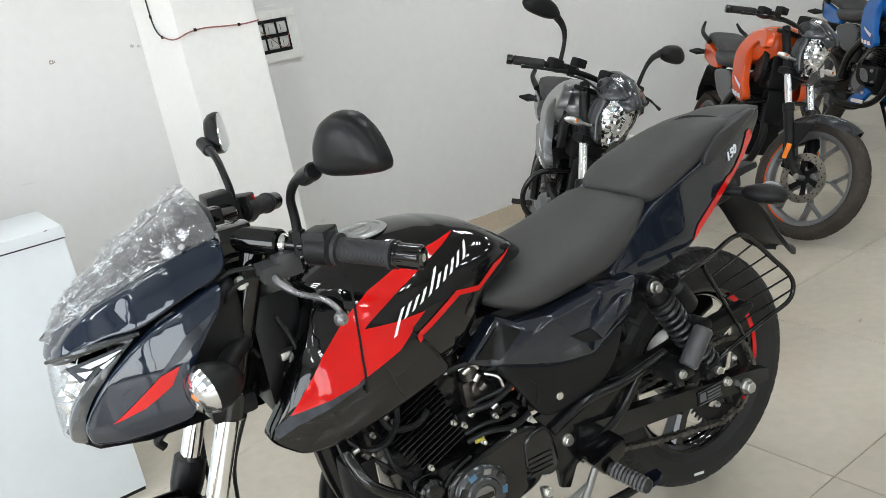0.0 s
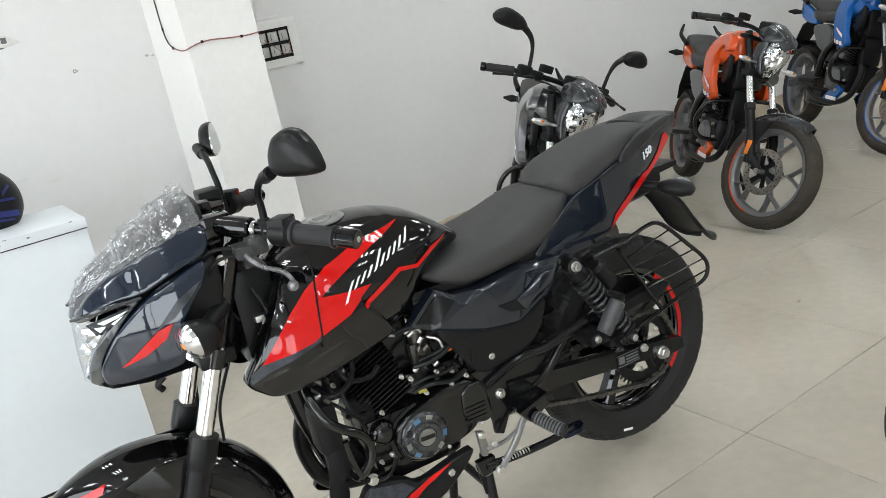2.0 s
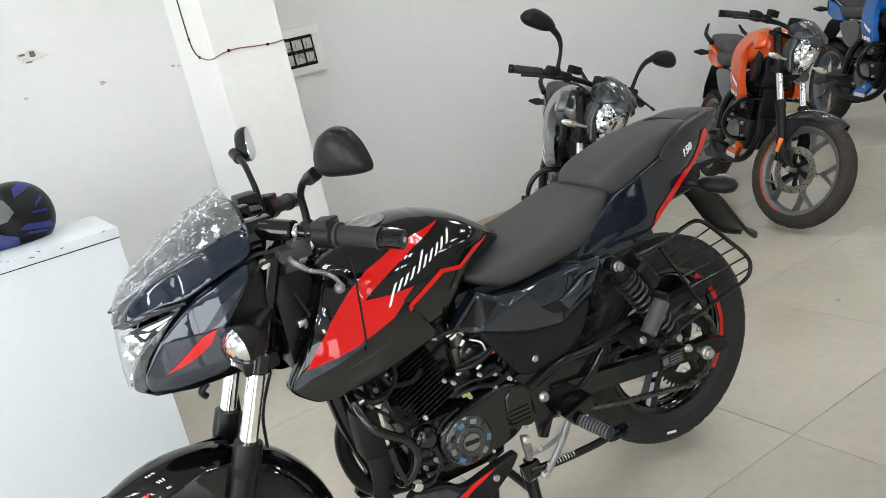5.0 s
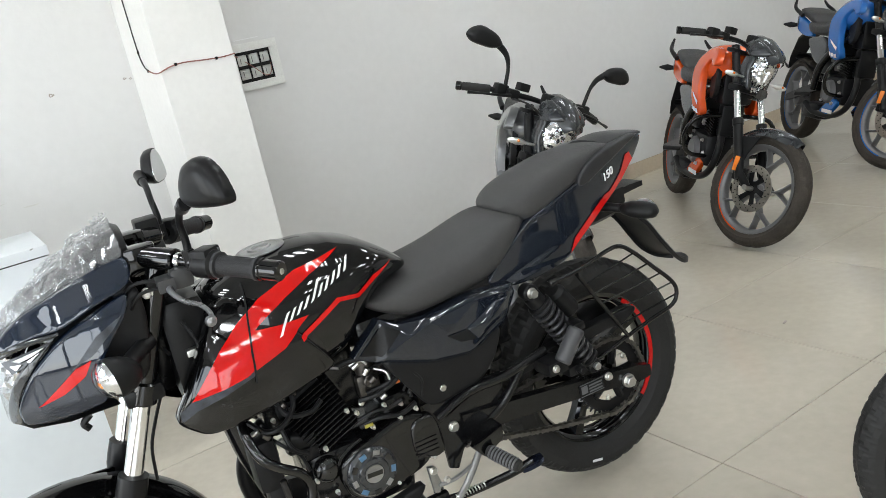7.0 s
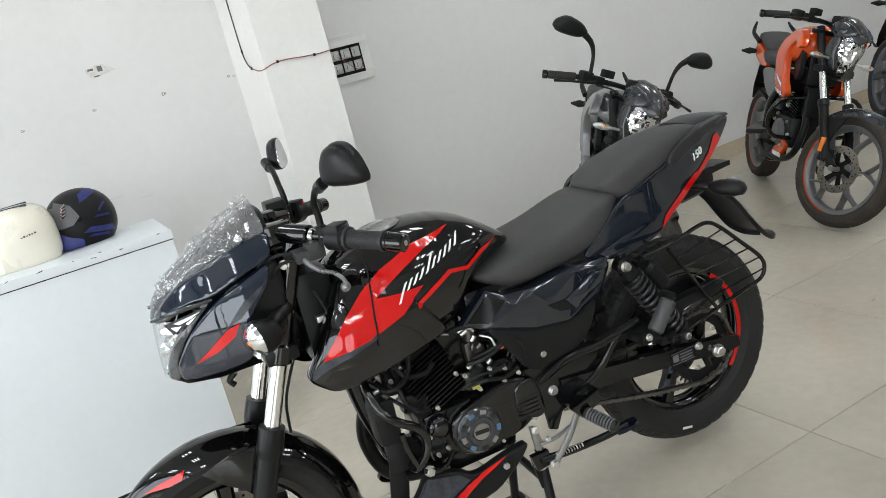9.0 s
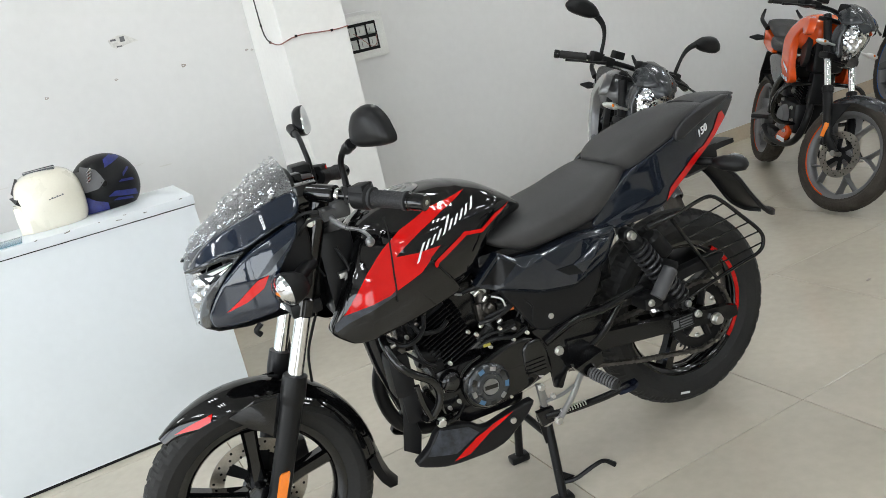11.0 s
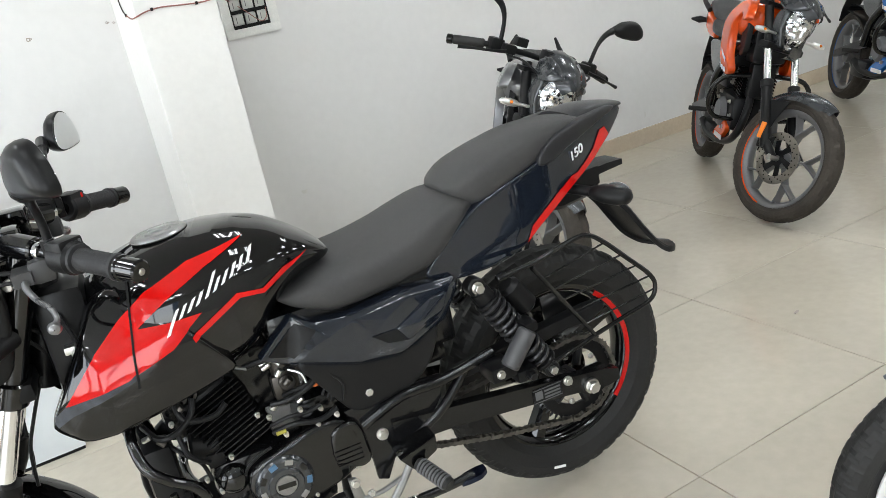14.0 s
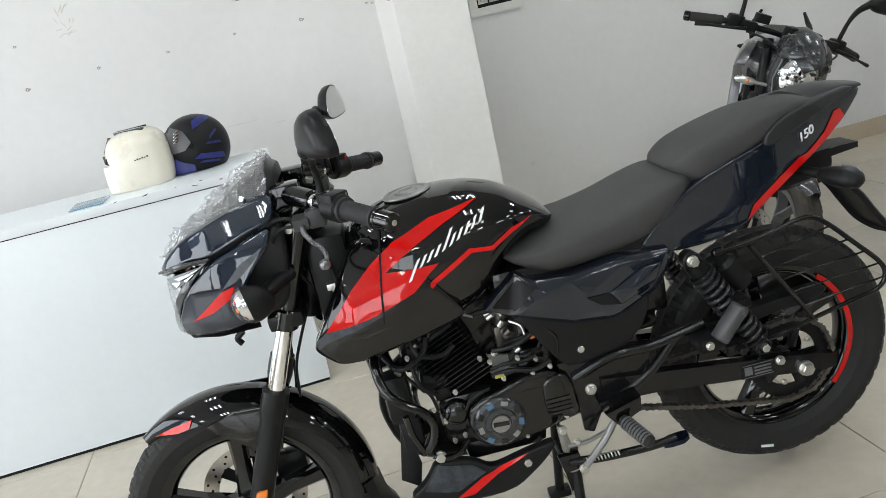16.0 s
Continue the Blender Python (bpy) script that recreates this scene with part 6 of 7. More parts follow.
    F("fork_clamp", join(box(-1.055, -0.99, -0.12, 0.12, 0.755, 0.79, 0.01), box(-0.965, -0.90, -0.12, 0.12, 0.945, 0.968, 0.01)), MATTE, b)
    # front mudguard
    rings = []
    mud = DARKGREY if not white_wheel else SLATE
    for k in range(31):
        f = k / 30
        a = radians(122 - 88 * f) if not white_wheel else radians(126 - 116 * f)
        w = 0.068 * min(1.0, 0.35 + 2.6 * f) * min(1.0, 0.35 + 2.6 * (1 - f)) if not white_wheel else 0.070 * math.sqrt(min(1.0, 0.10 + 3.2 * f))
        d = Vector((math.cos(a), 0, math.sin(a)))
        RR_ = R + 0.022 + (0.03 * max(0, 0.25 - f) if not white_wheel else 0.008 + 0.05 * (0.3 - f if f < 0.3 else 0))
        sk = 0.07 if white_wheel else 0.05
        ring = [fa + d * (RR_ - sk * abs(u) ** 3) + Vector((0, u * w, 0)) for u in (-1, -0.93, -0.8, -0.6, -0.3, 0, 0.3, 0.6, 0.8, 0.93, 1)]
        ring += [fa + d * (RR_ - 0.005 - sk * abs(u) ** 3) + Vector((0, u * w, 0)) for u in (0.95, 0.8, 0.5, 0, -0.5, -0.8, -0.95)]
        rings.append(ring)
    fen = F("front_fender", loft(rings), mud, b, "dark grey front mudguard" if not white_wheel else "slate grey front mudguard", 55)
    for sg in (-1, 1):
        F("fender_side", slab([(-WB + 0.02, R + 0.26), (-WB + 0.16, R + 0.24), (-WB + 0.15, R + 0.12), (-WB + 0.10, R + 0.05), (-WB + 0.07, R + 0.16)], sg * 0.085 - 0.004, sg * 0.085 + 0.004, 0.003), PLASTIC, fen)
    # handlebar with grips, levers
    hb = F("handlebar", tube([(-0.80, -0.37, 0.985), (-0.87, -0.26, 1.005), (-0.915, -0.10, 1.01), (-0.92, 0, 1.005), (-0.915, 0.10, 1.01), (-0.87, 0.26, 1.005), (-0.80, 0.37, 0.985)], 0.012, 10), MATTE, b, "black handlebar")
    for sg in (-1, 1):
        F("grip", cyl((-0.80, sg * 0.37, 0.985), (-0.865, sg * 0.265, 1.004), 0.0185, 14, 0.004), RUBBER, hb)
        F("bar_end", cyl((-0.787, sg * 0.39, 0.981), (-0.80, sg * 0.37, 0.985), 0.0195, 12, 0.003), GLOSS, hb)
        F("switch_box", join(box(-0.905, -0.855, sg * 0.225 - 0.03, sg * 0.225 + 0.03, 0.985, 1.04, 0.014), box(-0.93, -0.89, sg * 0.18 - 0.03, sg * 0.18 + 0.03, 0.99, 1.03, 0.012)), PLASTIC, hb)
        F("lever", tube([(-0.93, sg * 0.20, 1.0), (-0.945, sg * 0.26, 0.992), (-0.915, sg * 0.33, 0.98), (-0.89, sg * 0.385, 0.97)], [0.009, 0.006, 0.005, 0.008], 8), MATTE, hb)
        F("cable", tube([(-0.93, sg * 0.19, 0.99), (-1.02, sg * 0.15, 0.985), (-1.06, sg * 0.07, 0.93), (-1.03, sg * 0.03, 0.84)], 0.0045, 6), PLASTIC, b)
        if mirrors:
            F("mirror_stem", tube([(-0.895, sg * 0.215, 1.03), (-0.893, sg * 0.225, 1.11), (-0.888, sg * 0.25, 1.16), (-0.875, sg * 0.30, 1.195)], [0.009, 0.008, 0.012, 0.016], 10), PLASTIC, b, "black mirror stem")
            h = mirror_head(b, (-0.882, sg * 0.27, 1.165), (0.15, sg * 0.98, 0.0), [(0.0, 0.025), (0.04, 0.065), (0.12, 0.085), (0.165, 0.06), (0.18, 0.03), (0.15, 0.005), (0.05, 0.0)], 0.035, PLASTIC)
            for o in (h, *h.children):
                o.data.transform(turn)
    F("instrument_pod", box(-1.02, -0.96, -0.07, 0.07, 1.0, 1.05, 0.015), PLASTIC, b, "black instrument pod")
    F("reservoir", box(-0.93, -0.885, 0.11, 0.16, 1.03, 1.065, 0.006), PLASTIC, b)
    # headlamp with a peaked cowl
    hw = lerp_table([(-1.17, 0.035), (-1.14, 0.066), (-1.10, 0.090), (-1.05, 0.102), (-0.99, 0.10)])
    for sg in (-1, 1):
        F("lamp_cowl", shell([(-1.155, 0.965), (-1.10, 1.010), (-1.03, 1.035), (-0.985, 1.01), (-1.01, 0.96), (-1.05, 0.935), (-1.12, 0.945)], lambda x, z: hw(x) - 0.5 * max(0, z - 0.97), 0.03, 0.03, 0.012, sg), DARKGREY, b, "dark grey lamp cowl", 50)
        F("lamp_side", shell([(-1.085, 0.95), (-1.02, 0.94), (-1.0, 0.87), (-1.035, 0.79), (-1.085, 0.765), (-1.07, 0.86)], lambda x, z: hw(x) - 0.25 * max(0, 0.86 - z) - 0.003, 0.02, 0.03, 0.010, sg), DARKGREY, b, "", 50)
    F("cowl_top", loft([[Vector((x + 0.03 * u * u, u * w, z - 0.03 * u * u)) for u in (-1, -0.5, 0, 0.5, 1)] for x, z, w in ((-1.180, 0.940, 0.030), (-1.172, 0.962, 0.062), (-1.130, 1.005, 0.086), (-1.07, 1.048, 0.082), (-1.00, 1.062, 0.060))], False, False), DARKGREY, b, "", 60)
    rf, facet = [], random.Random(seed)
    lamp_rows = [(0.962, -1.150, 0.062), (0.93, -1.152, 0.080), (0.895, -1.150, 0.088), (0.86, -1.142, 0.084), (0.825, -1.130, 0.070), (0.79, -1.116, 0.048), (0.765, -1.105, 0.024)]
    for z, x, w in smooth_rows(lamp_rows, 3):
        rf.append([Vector((x + 0.012 + 0.075 * u * u + 0.009 * facet.random(), u * w, z)) for u in [-1 + i / 10 for i in range(21)]])
    lamp = F("headlamp", loft(rf, False, False), LAMPFACE, b, "bright headlamp reflector behind clear glass", 5)
    ln = F("lens", loft([[Vector((x + 0.075 * u * u, u * w * 1.03, z)) for u in (-1, -0.6, -0.2, 0.2, 0.6, 1)] for z, x, w in lamp_rows], False, False), CLEAR, lamp, "", 60)
    ln.visible_shadow = False
    F("chin", loft([[Vector((x, u * w, z)) for u in (-1, -0.4, 0.4, 1)] for z, x, w in ((0.79, -1.122, 0.030), (0.755, -1.118, 0.036), (0.73, -1.09, 0.036), (0.73, -1.05, 0.036))], False, False), DARKGREY, b, "", 50)
    for sg in (-1, 1):
        c = Vector((-1.055, sg * 0.19, 0.83))
        ind = F("front_indicator", loft([[c + Vector((dx, dy * r, r2 * math.sin(a) + r * 0 * math.cos(a))) if False else c + Vector((r2 * 0.9 * math.cos(a), sg * dx, r2 * 0.75 * math.sin(a))) for a in [2 * math.pi * k / 12 for k in range(12)]] for dx, dy, r, r2 in ((-0.09, 1, 1, 0.008), (-0.04, 1, 1, 0.010), (-0.03, 1, 1, 0.018), (0.0, 1, 1, 0.021), (0.035, 1, 1, 0.014), (0.045, 1, 1, 0.004))]), REFLECTOR, b, "clear lensed indicator", 60)
        F("bulb", moved(lathe([(0.001, -0.007), (0.006, -0.004), (0.007, 0.0), (0.006, 0.004), (0.001, 0.007)], (0, 0, 0), 10), Matrix.Translation(c + Vector((-0.016, 0, 0.004)))), AMBER, ind)
    # tank with its hooked side wings
    tank_rows2 = [(-0.93, 0.86, 0.94, 0.08), (-0.90, 0.83, 0.975, 0.125), (-0.84, 0.80, 0.995, 0.150), (-0.76, 0.785, 1.0, 0.158), (-0.68, 0.78, 0.985, 0.150), (-0.60, 0.775, 0.945, 0.130), (-0.54, 0.775, 0.89, 0.105), (-0.50, 0.78, 0.85, 0.08)]
    tk = P("fuel_tank", sections(smooth_rows(tank_rows2, 4), 28, 2.7), paint, b, "painted fuel tank", 60)
    WING = [(-1.01, 0.90), (-0.975, 0.955), (-0.90, 0.985), (-0.80, 0.975), (-0.69, 0.925), (-0.635, 0.83), (-0.645, 0.74), (-0.67, 0.66), (-0.70, 0.615), (-0.775, 0.600), (-0.835, 0.635), (-0.80, 0.72), (-0.79, 0.81), (-0.825, 0.885), (-0.89, 0.925), (-0.955, 0.885)]
    wings = []
    for sg in (-1, 1):
        wings.append(P("tank_wing", shell(WING, lambda x, z: 0.180 + 0.05 * max(0, -0.9 - x) - 0.45 * max(0, z - 0.86) ** 1.2 - 0.16 * max(0, 0.70 - z), 0.03, 0.025, 0.014, sg), paint, b, "painted tank wing", 55))
    bv = tree(*wings)
    for sg, w in zip((-1, 1), wings):
        P("white_flash", decal([(-0.80, 0.690), (-0.70, 0.735), (-0.655, 0.795), (-0.715, 0.715), (-0.79, 0.668)], bv, sg, 0.02, 0.002), WHITEINK, w, "white flash")
        for k in range(3):
            P("badge_bar", decal([(-0.80 + k * 0.042, 0.622 + k * 0.006), (-0.766 + k * 0.042, 0.622 + k * 0.006), (-0.760 + k * 0.042, 0.646 + k * 0.006), (-0.794 + k * 0.042, 0.646 + k * 0.006)], bv, sg, 0.02, 0.003), WHITEINK, w, "pale bar")
    P("inner_shroud", join(box(-0.92, -0.78, -0.085, 0.085, 0.68, 0.92, 0.03), box(-0.88, -0.80, -0.06, 0.06, 0.50, 0.68, 0.02)), MATTE, b)
    for sg in (-1, 1):
        P("intake", shell([(-0.915, 0.885), (-0.825, 0.875), (-0.80, 0.77), (-0.83, 0.70), (-0.90, 0.74)], lambda x, z: 0.125, 0.02, 0.03, 0.008, sg), PLASTIC, b)
    # seats and tail
    P("rider_seat", sections(smooth_rows([(-0.56, 0.77, 0.83, 0.07), (-0.50, 0.755, 0.835, 0.11), (-0.40, 0.75, 0.825, 0.135), (-0.28, 0.755, 0.835, 0.142), (-0.20, 0.78, 0.855, 0.125)], 4), 22, 3), VINYL, b, "black vinyl seat", 60)
    P("pillion_seat", sections(smooth_rows([(-0.24, 0.825, 0.85, 0.09), (-0.20, 0.83, 0.90, 0.118), (-0.10, 0.86, 0.925, 0.115), (0.02, 0.885, 0.945, 0.10), (0.08, 0.90, 0.93, 0.075)], 4), 22, 3), VINYL, b, "black vinyl pillion seat", 60)
    TL = [(-0.30, 0.74), (-0.22, 0.82), (-0.05, 0.875), (0.09, 0.915), (0.13, 0.905), (0.10, 0.85), (0.02, 0.79), (-0.12, 0.745)]
    for sg in (-1, 1):
        t = P("tail_panel", shell(TL, lambda x, z: lerp_table([(-0.3, 0.13), (0, 0.118), (0.13, 0.075)])(x), 0.02, 0.03, 0.012, sg), DARKGREY if mirrors else paint, b, "painted tail panel", 50)
        P("tail_flash", decal([(0.02, 0.80), (0.10, 0.858), (0.118, 0.90), (0.06, 0.88), (0.0, 0.83)], tree(t), sg, 0.04, 0.002), paint if mirrors else PLASTIC, t)
        P("tail_flash_white", decal([(0.05, 0.872), (0.118, 0.902), (0.11, 0.908), (0.03, 0.878)], tree(t), sg, 0.04, 0.003), WHITEINK, t)
        P("grab_rail", tube([(-0.06, sg * 0.12, 0.885), (0.03, sg * 0.135, 0.93), (0.09, sg * 0.12, 0.96), (0.125, sg * 0.10, 1.0)], [0.016, 0.013, 0.012, 0.007], 10), PLASTIC, b, "black grab rail")
        P("rear_indicator", tube([(0.05, sg * 0.09, 0.82), (0.08, sg * 0.14, 0.82), (0.10, sg * 0.185, 0.82)], [0.010, 0.022, 0.006], 10), PLASTIC, b)
        P("side_panel", shell([(-0.56, 0.70), (-0.48, 0.75), (-0.30, 0.745), (-0.24, 0.72), (-0.35, 0.60), (-0.46, 0.56), (-0.55, 0.60)], lambda x, z: 0.135, 0.02, 0.03, 0.012, sg), DARKGREY, b, "dark grey side panel", 50)
        P("frame_rail", tube([(-0.90, sg * 0.08, 0.80), (-0.72, sg * 0.13, 0.70), (-0.52, sg * 0.14, 0.56), (-0.44, sg * 0.13, 0.40)], 0.024, 10), FRAMEPAINT, b)
        P("swingarm", loft([[Vector((x, sg * y, z + dz)) for y, dz in ((0.085, -h), (0.085, h), (0.115, h), (0.115, -h))] for x, z, h in ((-0.46, 0.42, 0.03), (-0.2, 0.36, 0.028), (0.04, R, 0.022))]), FRAMEPAINT, b, "", 30)
        P("foot_peg", cyl((-0.40, sg * 0.13, 0.36), (-0.38, sg * 0.23, 0.36), 0.013, 10, 0.003), RUBBER, b)
        P("engine_guard", tube([(-0.86, sg * 0.06, 0.62), (-0.88, sg * 0.20, 0.60), (-0.86, sg * 0.25, 0.50), (-0.82, sg * 0.20, 0.40), (-0.80, sg * 0.06, 0.38)], 0.012, 10), GLOSS, b, "black engine guard tube")
        P("belly_wing", shell([(-0.82, 0.34), (-0.74, 0.37), (-0.60, 0.30), (-0.55, 0.25), (-0.68, 0.24)], lambda x, z: 0.125, 0.02, 0.03, 0.01, sg), paint if sg else paint, b, "painted belly fairing", 50)
        P("belly_flash", box(-0.76, -0.62, sg * 0.127 - 0.003, sg * 0.127 + 0.003, 0.262, 0.285, 0.002), WHITEINK, b)
    P("hugger", shell([(-0.36, 0.55), (-0.1, 0.63), (0.06, 0.62), (0.10, 0.58), (-0.1, 0.56), (-0.3, 0.48)], lambda x, z: 0.06, 0.12, 0.04, 0.01), PLASTIC, b)
    P("rear_fender", loft([[Vector((x, u * w, z - 0.01 * u * u)) for u in (-1, 0, 1)] + [Vector((x, u * w, z - 0.012 - 0.01 * u * u)) for u in (1, 0, -1)] for x, z, w in ((-0.05, 0.80, 0.06), (0.1, 0.74, 0.06), (0.22, 0.60, 0.05), (0.26, 0.52, 0.04))]), PLASTIC, b)
    # engine
    en = P("engine", join(box(-0.82, -0.50, -0.11, 0.11, 0.32, 0.50, 0.03), box(-0.76, -0.60, -0.12, 0.12, 0.34, 0.46, 0.04)), MATTE, b, "black engine")
    for k in range(8):
        P("cooling_fin", moved(box(-0.075, 0.075, -0.085, 0.085, -0.003, 0.003, 0.002, 1), Matrix.Translation((-0.74 - 0.004 * k, 0, 0.51 + 0.016 * k)) @ Matrix.Rotation(radians(-12), 4, 'Y')), FRAMEPAINT, en, "", 30)
    for sg in (-1, 1):
        P("engine_cover", lathe([(0.001, -0.02), (0.06, -0.02), (0.075, -0.006), (0.078, 0.01), (0.001, 0.01)] if sg < 0 else [(0.001, 0.02), (0.06, 0.02), (0.075, 0.006), (0.078, -0.01), (0.001, -0.01)], (-0.67, sg * 0.125, 0.40), 28), GREYPL if sg > 0 else MATTE, en)
    for x, y, z in ((-0.78, 0.12, 0.47), (-0.56, 0.12, 0.46), (-0.62, 0.125, 0.50), (-0.74, 0.13, 0.33), (-0.59, 0.13, 0.34), (-0.80, 0.115, 0.40), (-0.70, 0.10, 0.56), (-0.62, 0.11, 0.60)):
        bolt((x, y - 0.006, z), (x, y + 0.008, z), 0.009, en)
    P("carburettor", join(cyl((-0.66, 0.02, 0.58), (-0.56, 0.02, 0.60), 0.03, 14, 0.004), box(-0.63, -0.57, -0.03, 0.07, 0.53, 0.60, 0.01)), ALU, en)
    P("exhaust_pipe", tube([(-0.80, 0.03, 0.56), (-0.88, 0.05, 0.46), (-0.86, 0.08, 0.32), (-0.72, 0.10, 0.25), (-0.5, 0.13, 0.25), (-0.38, 0.14, 0.30)], 0.02, 12), MATTE, b)
    P("silencer", box(-0.56, -0.34, 0.02, 0.14, 0.20, 0.31, 0.03), MATTE, b, "black underbelly silencer")
    P("battery_box", box(-0.56, -0.36, -0.09, 0.09, 0.50, 0.74, 0.03), MATTE, b)
    P("shock", join(spring((-0.40, 0, 0.62), (-0.30, 0, 0.45), 0.03, 0.006, 6), cyl((-0.40, 0, 0.63), (-0.30, 0, 0.44), 0.014, 10)), FRAMEPAINT, b)
    P("side_stand", tube([(-0.58, -0.10, 0.27), (-0.565, -0.17, 0.14), (-0.555, -0.225, 0.02), (-0.53, -0.235, 0.005)], [0.012, 0.011, 0.011, 0.014], 8), MATTE, b, "black side stand on the floor")
    P("sprocket", lathe([(0.05, -0.072), (0.10, -0.072), (0.10, -0.066), (0.05, -0.066)], ra, 32), MATTE, rw)
    return b


SC = 0.93


def park(b, fx, fy, heading, lean, sc=SC):
    """Stands a motorcycle with its front tyre on the floor at fx, fy."""
    rot = Matrix.Rotation(radians(heading), 4, 'Z') @ Matrix.Rotation(radians(lean), 4, 'X') @ Matrix.Diagonal((sc, sc, sc, 1))
    foot = rot @ Vector((-1.30, 0, 0))
    b.matrix_world = Matrix.Translation((fx - foot.x, fy - foot.y, 0.012 if lean else 0)) @ rot
    return b


grey_bike = park(naked_bike("motorcycle", "grey naked motorcycle with black mirrors on its side stand", GREYPAINT, GREYRIM, WHITEINK, 30, True, False), 0.31, 0.90, 62, 15, 0.92)
orange_bike = park(naked_bike("motorcycle", "orange naked motorcycle without mirrors on its side stand", ORANGE, GREYRIM, ORANGE, 30, False), 1.615, 1.045, 62, 14, 0.905)
blue_bike = park(naked_bike("motorcycle", "blue naked motorcycle without mirrors on its side stand", BLUE, GREYRIM, BLUE, 30, False), 2.93, 1.25, 62, 14)
white_wheeled = park(naked_bike("motorcycle", "grey motorcycle with white wheels beside the aisle", GREYPAINT, WHITERIM, WHITERIM, 0, False, False, 1, True), 0.366, -0.812, -31, 0)


# ---- helmets on the counter ----
def helmet_shell(c, rx, ry, rz, cut, power=2.2, n=40, m=22):
    """A rounded shell, open below the cut."""
    bm = bmesh.new()
    rows = []
    for j in range(m + 1):
        phi = math.pi / 2 - (math.pi / 2 + math.asin(min(0.98, cut))) * j / m
        row = []
        for i in range(n):
            a = 2 * math.pi * i / n
            ca, sa, cp, sp = math.cos(a), math.sin(a), math.cos(phi), math.sin(phi)
            e = 2 / power
            row.append(bm.verts.new((c[0] + rx * math.copysign(abs(ca) ** e, ca) * abs(cp) ** e, c[1] + ry * math.copysign(abs(sa) ** e, sa) * abs(cp) ** e, c[2] + rz * math.copysign(abs(sp) ** e, sp))))
        rows.append(row)
    for a, b in zip(rows, rows[1:]):
        for i in range(n):
            bm.faces.new((a[i], a[(i + 1) % n], b[(i + 1) % n], b[i]))
    bm.faces.new(rows[-1])
    bmesh.ops.remove_doubles(bm, verts=bm.verts, dist=1e-5)
    return bm


hel = thing("helmet", "cream white full-face helmet lying on the counter", "helmet", "helmets on the counter")
hel.matrix_world = ROOM @ pose(-1.530, 1.60, CH, 0, 0, 0)
sh = part("shell", helmet_shell((0, 0, 0.085), 0.118, 0.125, 0.125, 0.68, 2.9), CREAM, hel, smooth=30)
part("chin", loft([[Vector((x, y, z)) for y, z in ((-w, 0.002), (-w * 1.04, 0.05), (-w * 0.8, 0.10), (w * 0.8, 0.10), (w * 1.04, 0.05), (w, 0.002))] for x, w in ((-0.03, 0.112), (-0.09, 0.105), (-0.128, 0.075))]), CREAM, hel, smooth=30)
part("visor", loft([[Vector((-0.122 + k * 0.03 + dx, y, 0.135 + dz)) for y, dx, dz in ((-0.115 + k * 0.02, 0.055, -0.05), (-0.08, 0.008, -0.02), (0, -0.008, 0), (0.08, 0.008, -0.02), (0.115 - k * 0.02, 0.055, -0.05))] + [Vector((-0.112 + k * 0.03 + dx, y, 0.150 + dz + k * 0.05)) for y, dx, dz in ((0.115, 0.055, -0.05), (0.08, 0.008, -0.02), (0, -0.008, 0), (-0.08, 0.008, -0.02), (-0.115, 0.055, -0.05))] for k in (0, 1)]), PLASTIC, hel, "dark visor", smooth=40)
for sg in (-1, 1):
    part("vent", moved(box(-0.055, 0.055, -0.012, 0.012, -0.004, 0.008, 0.003), pose(-0.005, sg * 0.035, 0.204, 0, 0, sg * 14)), DARKGREY, hel, "dark top vent")
for k in range(6):
    part("mark_bar", box(-0.005 + k * 0.009, 0.0015 + k * 0.009, -0.1262, -0.1245, 0.105 + k * 0.001, 0.109 + (k % 2) * 0.002 + k * 0.001), GREYPL, hel)

hel = thing("helmet", "matt black full-face helmet with blue graphics and smoked visor", "helmet", "helmets on the counter")
hel.matrix_world = ROOM @ pose(-1.325, 1.66, CH, 0, 0, 10) @ Matrix.Diagonal((0.92, 0.95, 0.95, 1))
sh = part("shell", helmet_shell((0, 0, 0.09), 0.136, 0.120, 0.128, 0.70, 2.1), PLASTIC, hel, smooth=60)
part("chin", loft([[Vector((x, y, z)) for y, z in ((-w, 0.004), (-w * 1.04, 0.04), (-w * 0.85, 0.075), (w * 0.85, 0.075), (w * 1.04, 0.04), (w, 0.004))] for x, w in ((-0.04, 0.100), (-0.10, 0.090), (-0.142, 0.06))]), BLUEMATTE, hel, "blue chin bar", smooth=40)
bvh = tree(sh)
vis = decal([(-0.150, 0.10), (-0.145, 0.15), (-0.10, 0.195), (-0.045, 0.165), (-0.03, 0.12), (-0.06, 0.095), (-0.10, 0.09)], bvh, -1, 0.012, 0.006)
part("visor", vis, GREYPL, hel, "smoked visor")
for o in [(-0.01, 0.165, 0.085, 0.035, 12), (-0.035, 0.055, 0.13, 0.028, -14), (0.02, 0.10, 0.07, 0.012, -10), (0.045, 0.115, 0.05, 0.012, 30), (-0.02, 0.035, 0.09, 0.012, -12)]:
    x, z, w, h, a = o
    ca, sa = math.cos(radians(a)), math.sin(radians(a))
    pl = [(x + (p * ca - q * sa), z + (p * sa + q * ca)) for p, q in ((0, 0), (w, h * 0.2), (w * 0.9, h), (w * 0.2, h * 0.8))]
    part("graphic", decal(pl, bvh, -1, 0.012, 0.002), BLUEMATTE, hel, "blue graphic")
part("pivot", cyl((-0.035, -0.116, 0.11), (-0.035, -0.124, 0.11), 0.014, 16, 0.002), PLASTIC, hel)
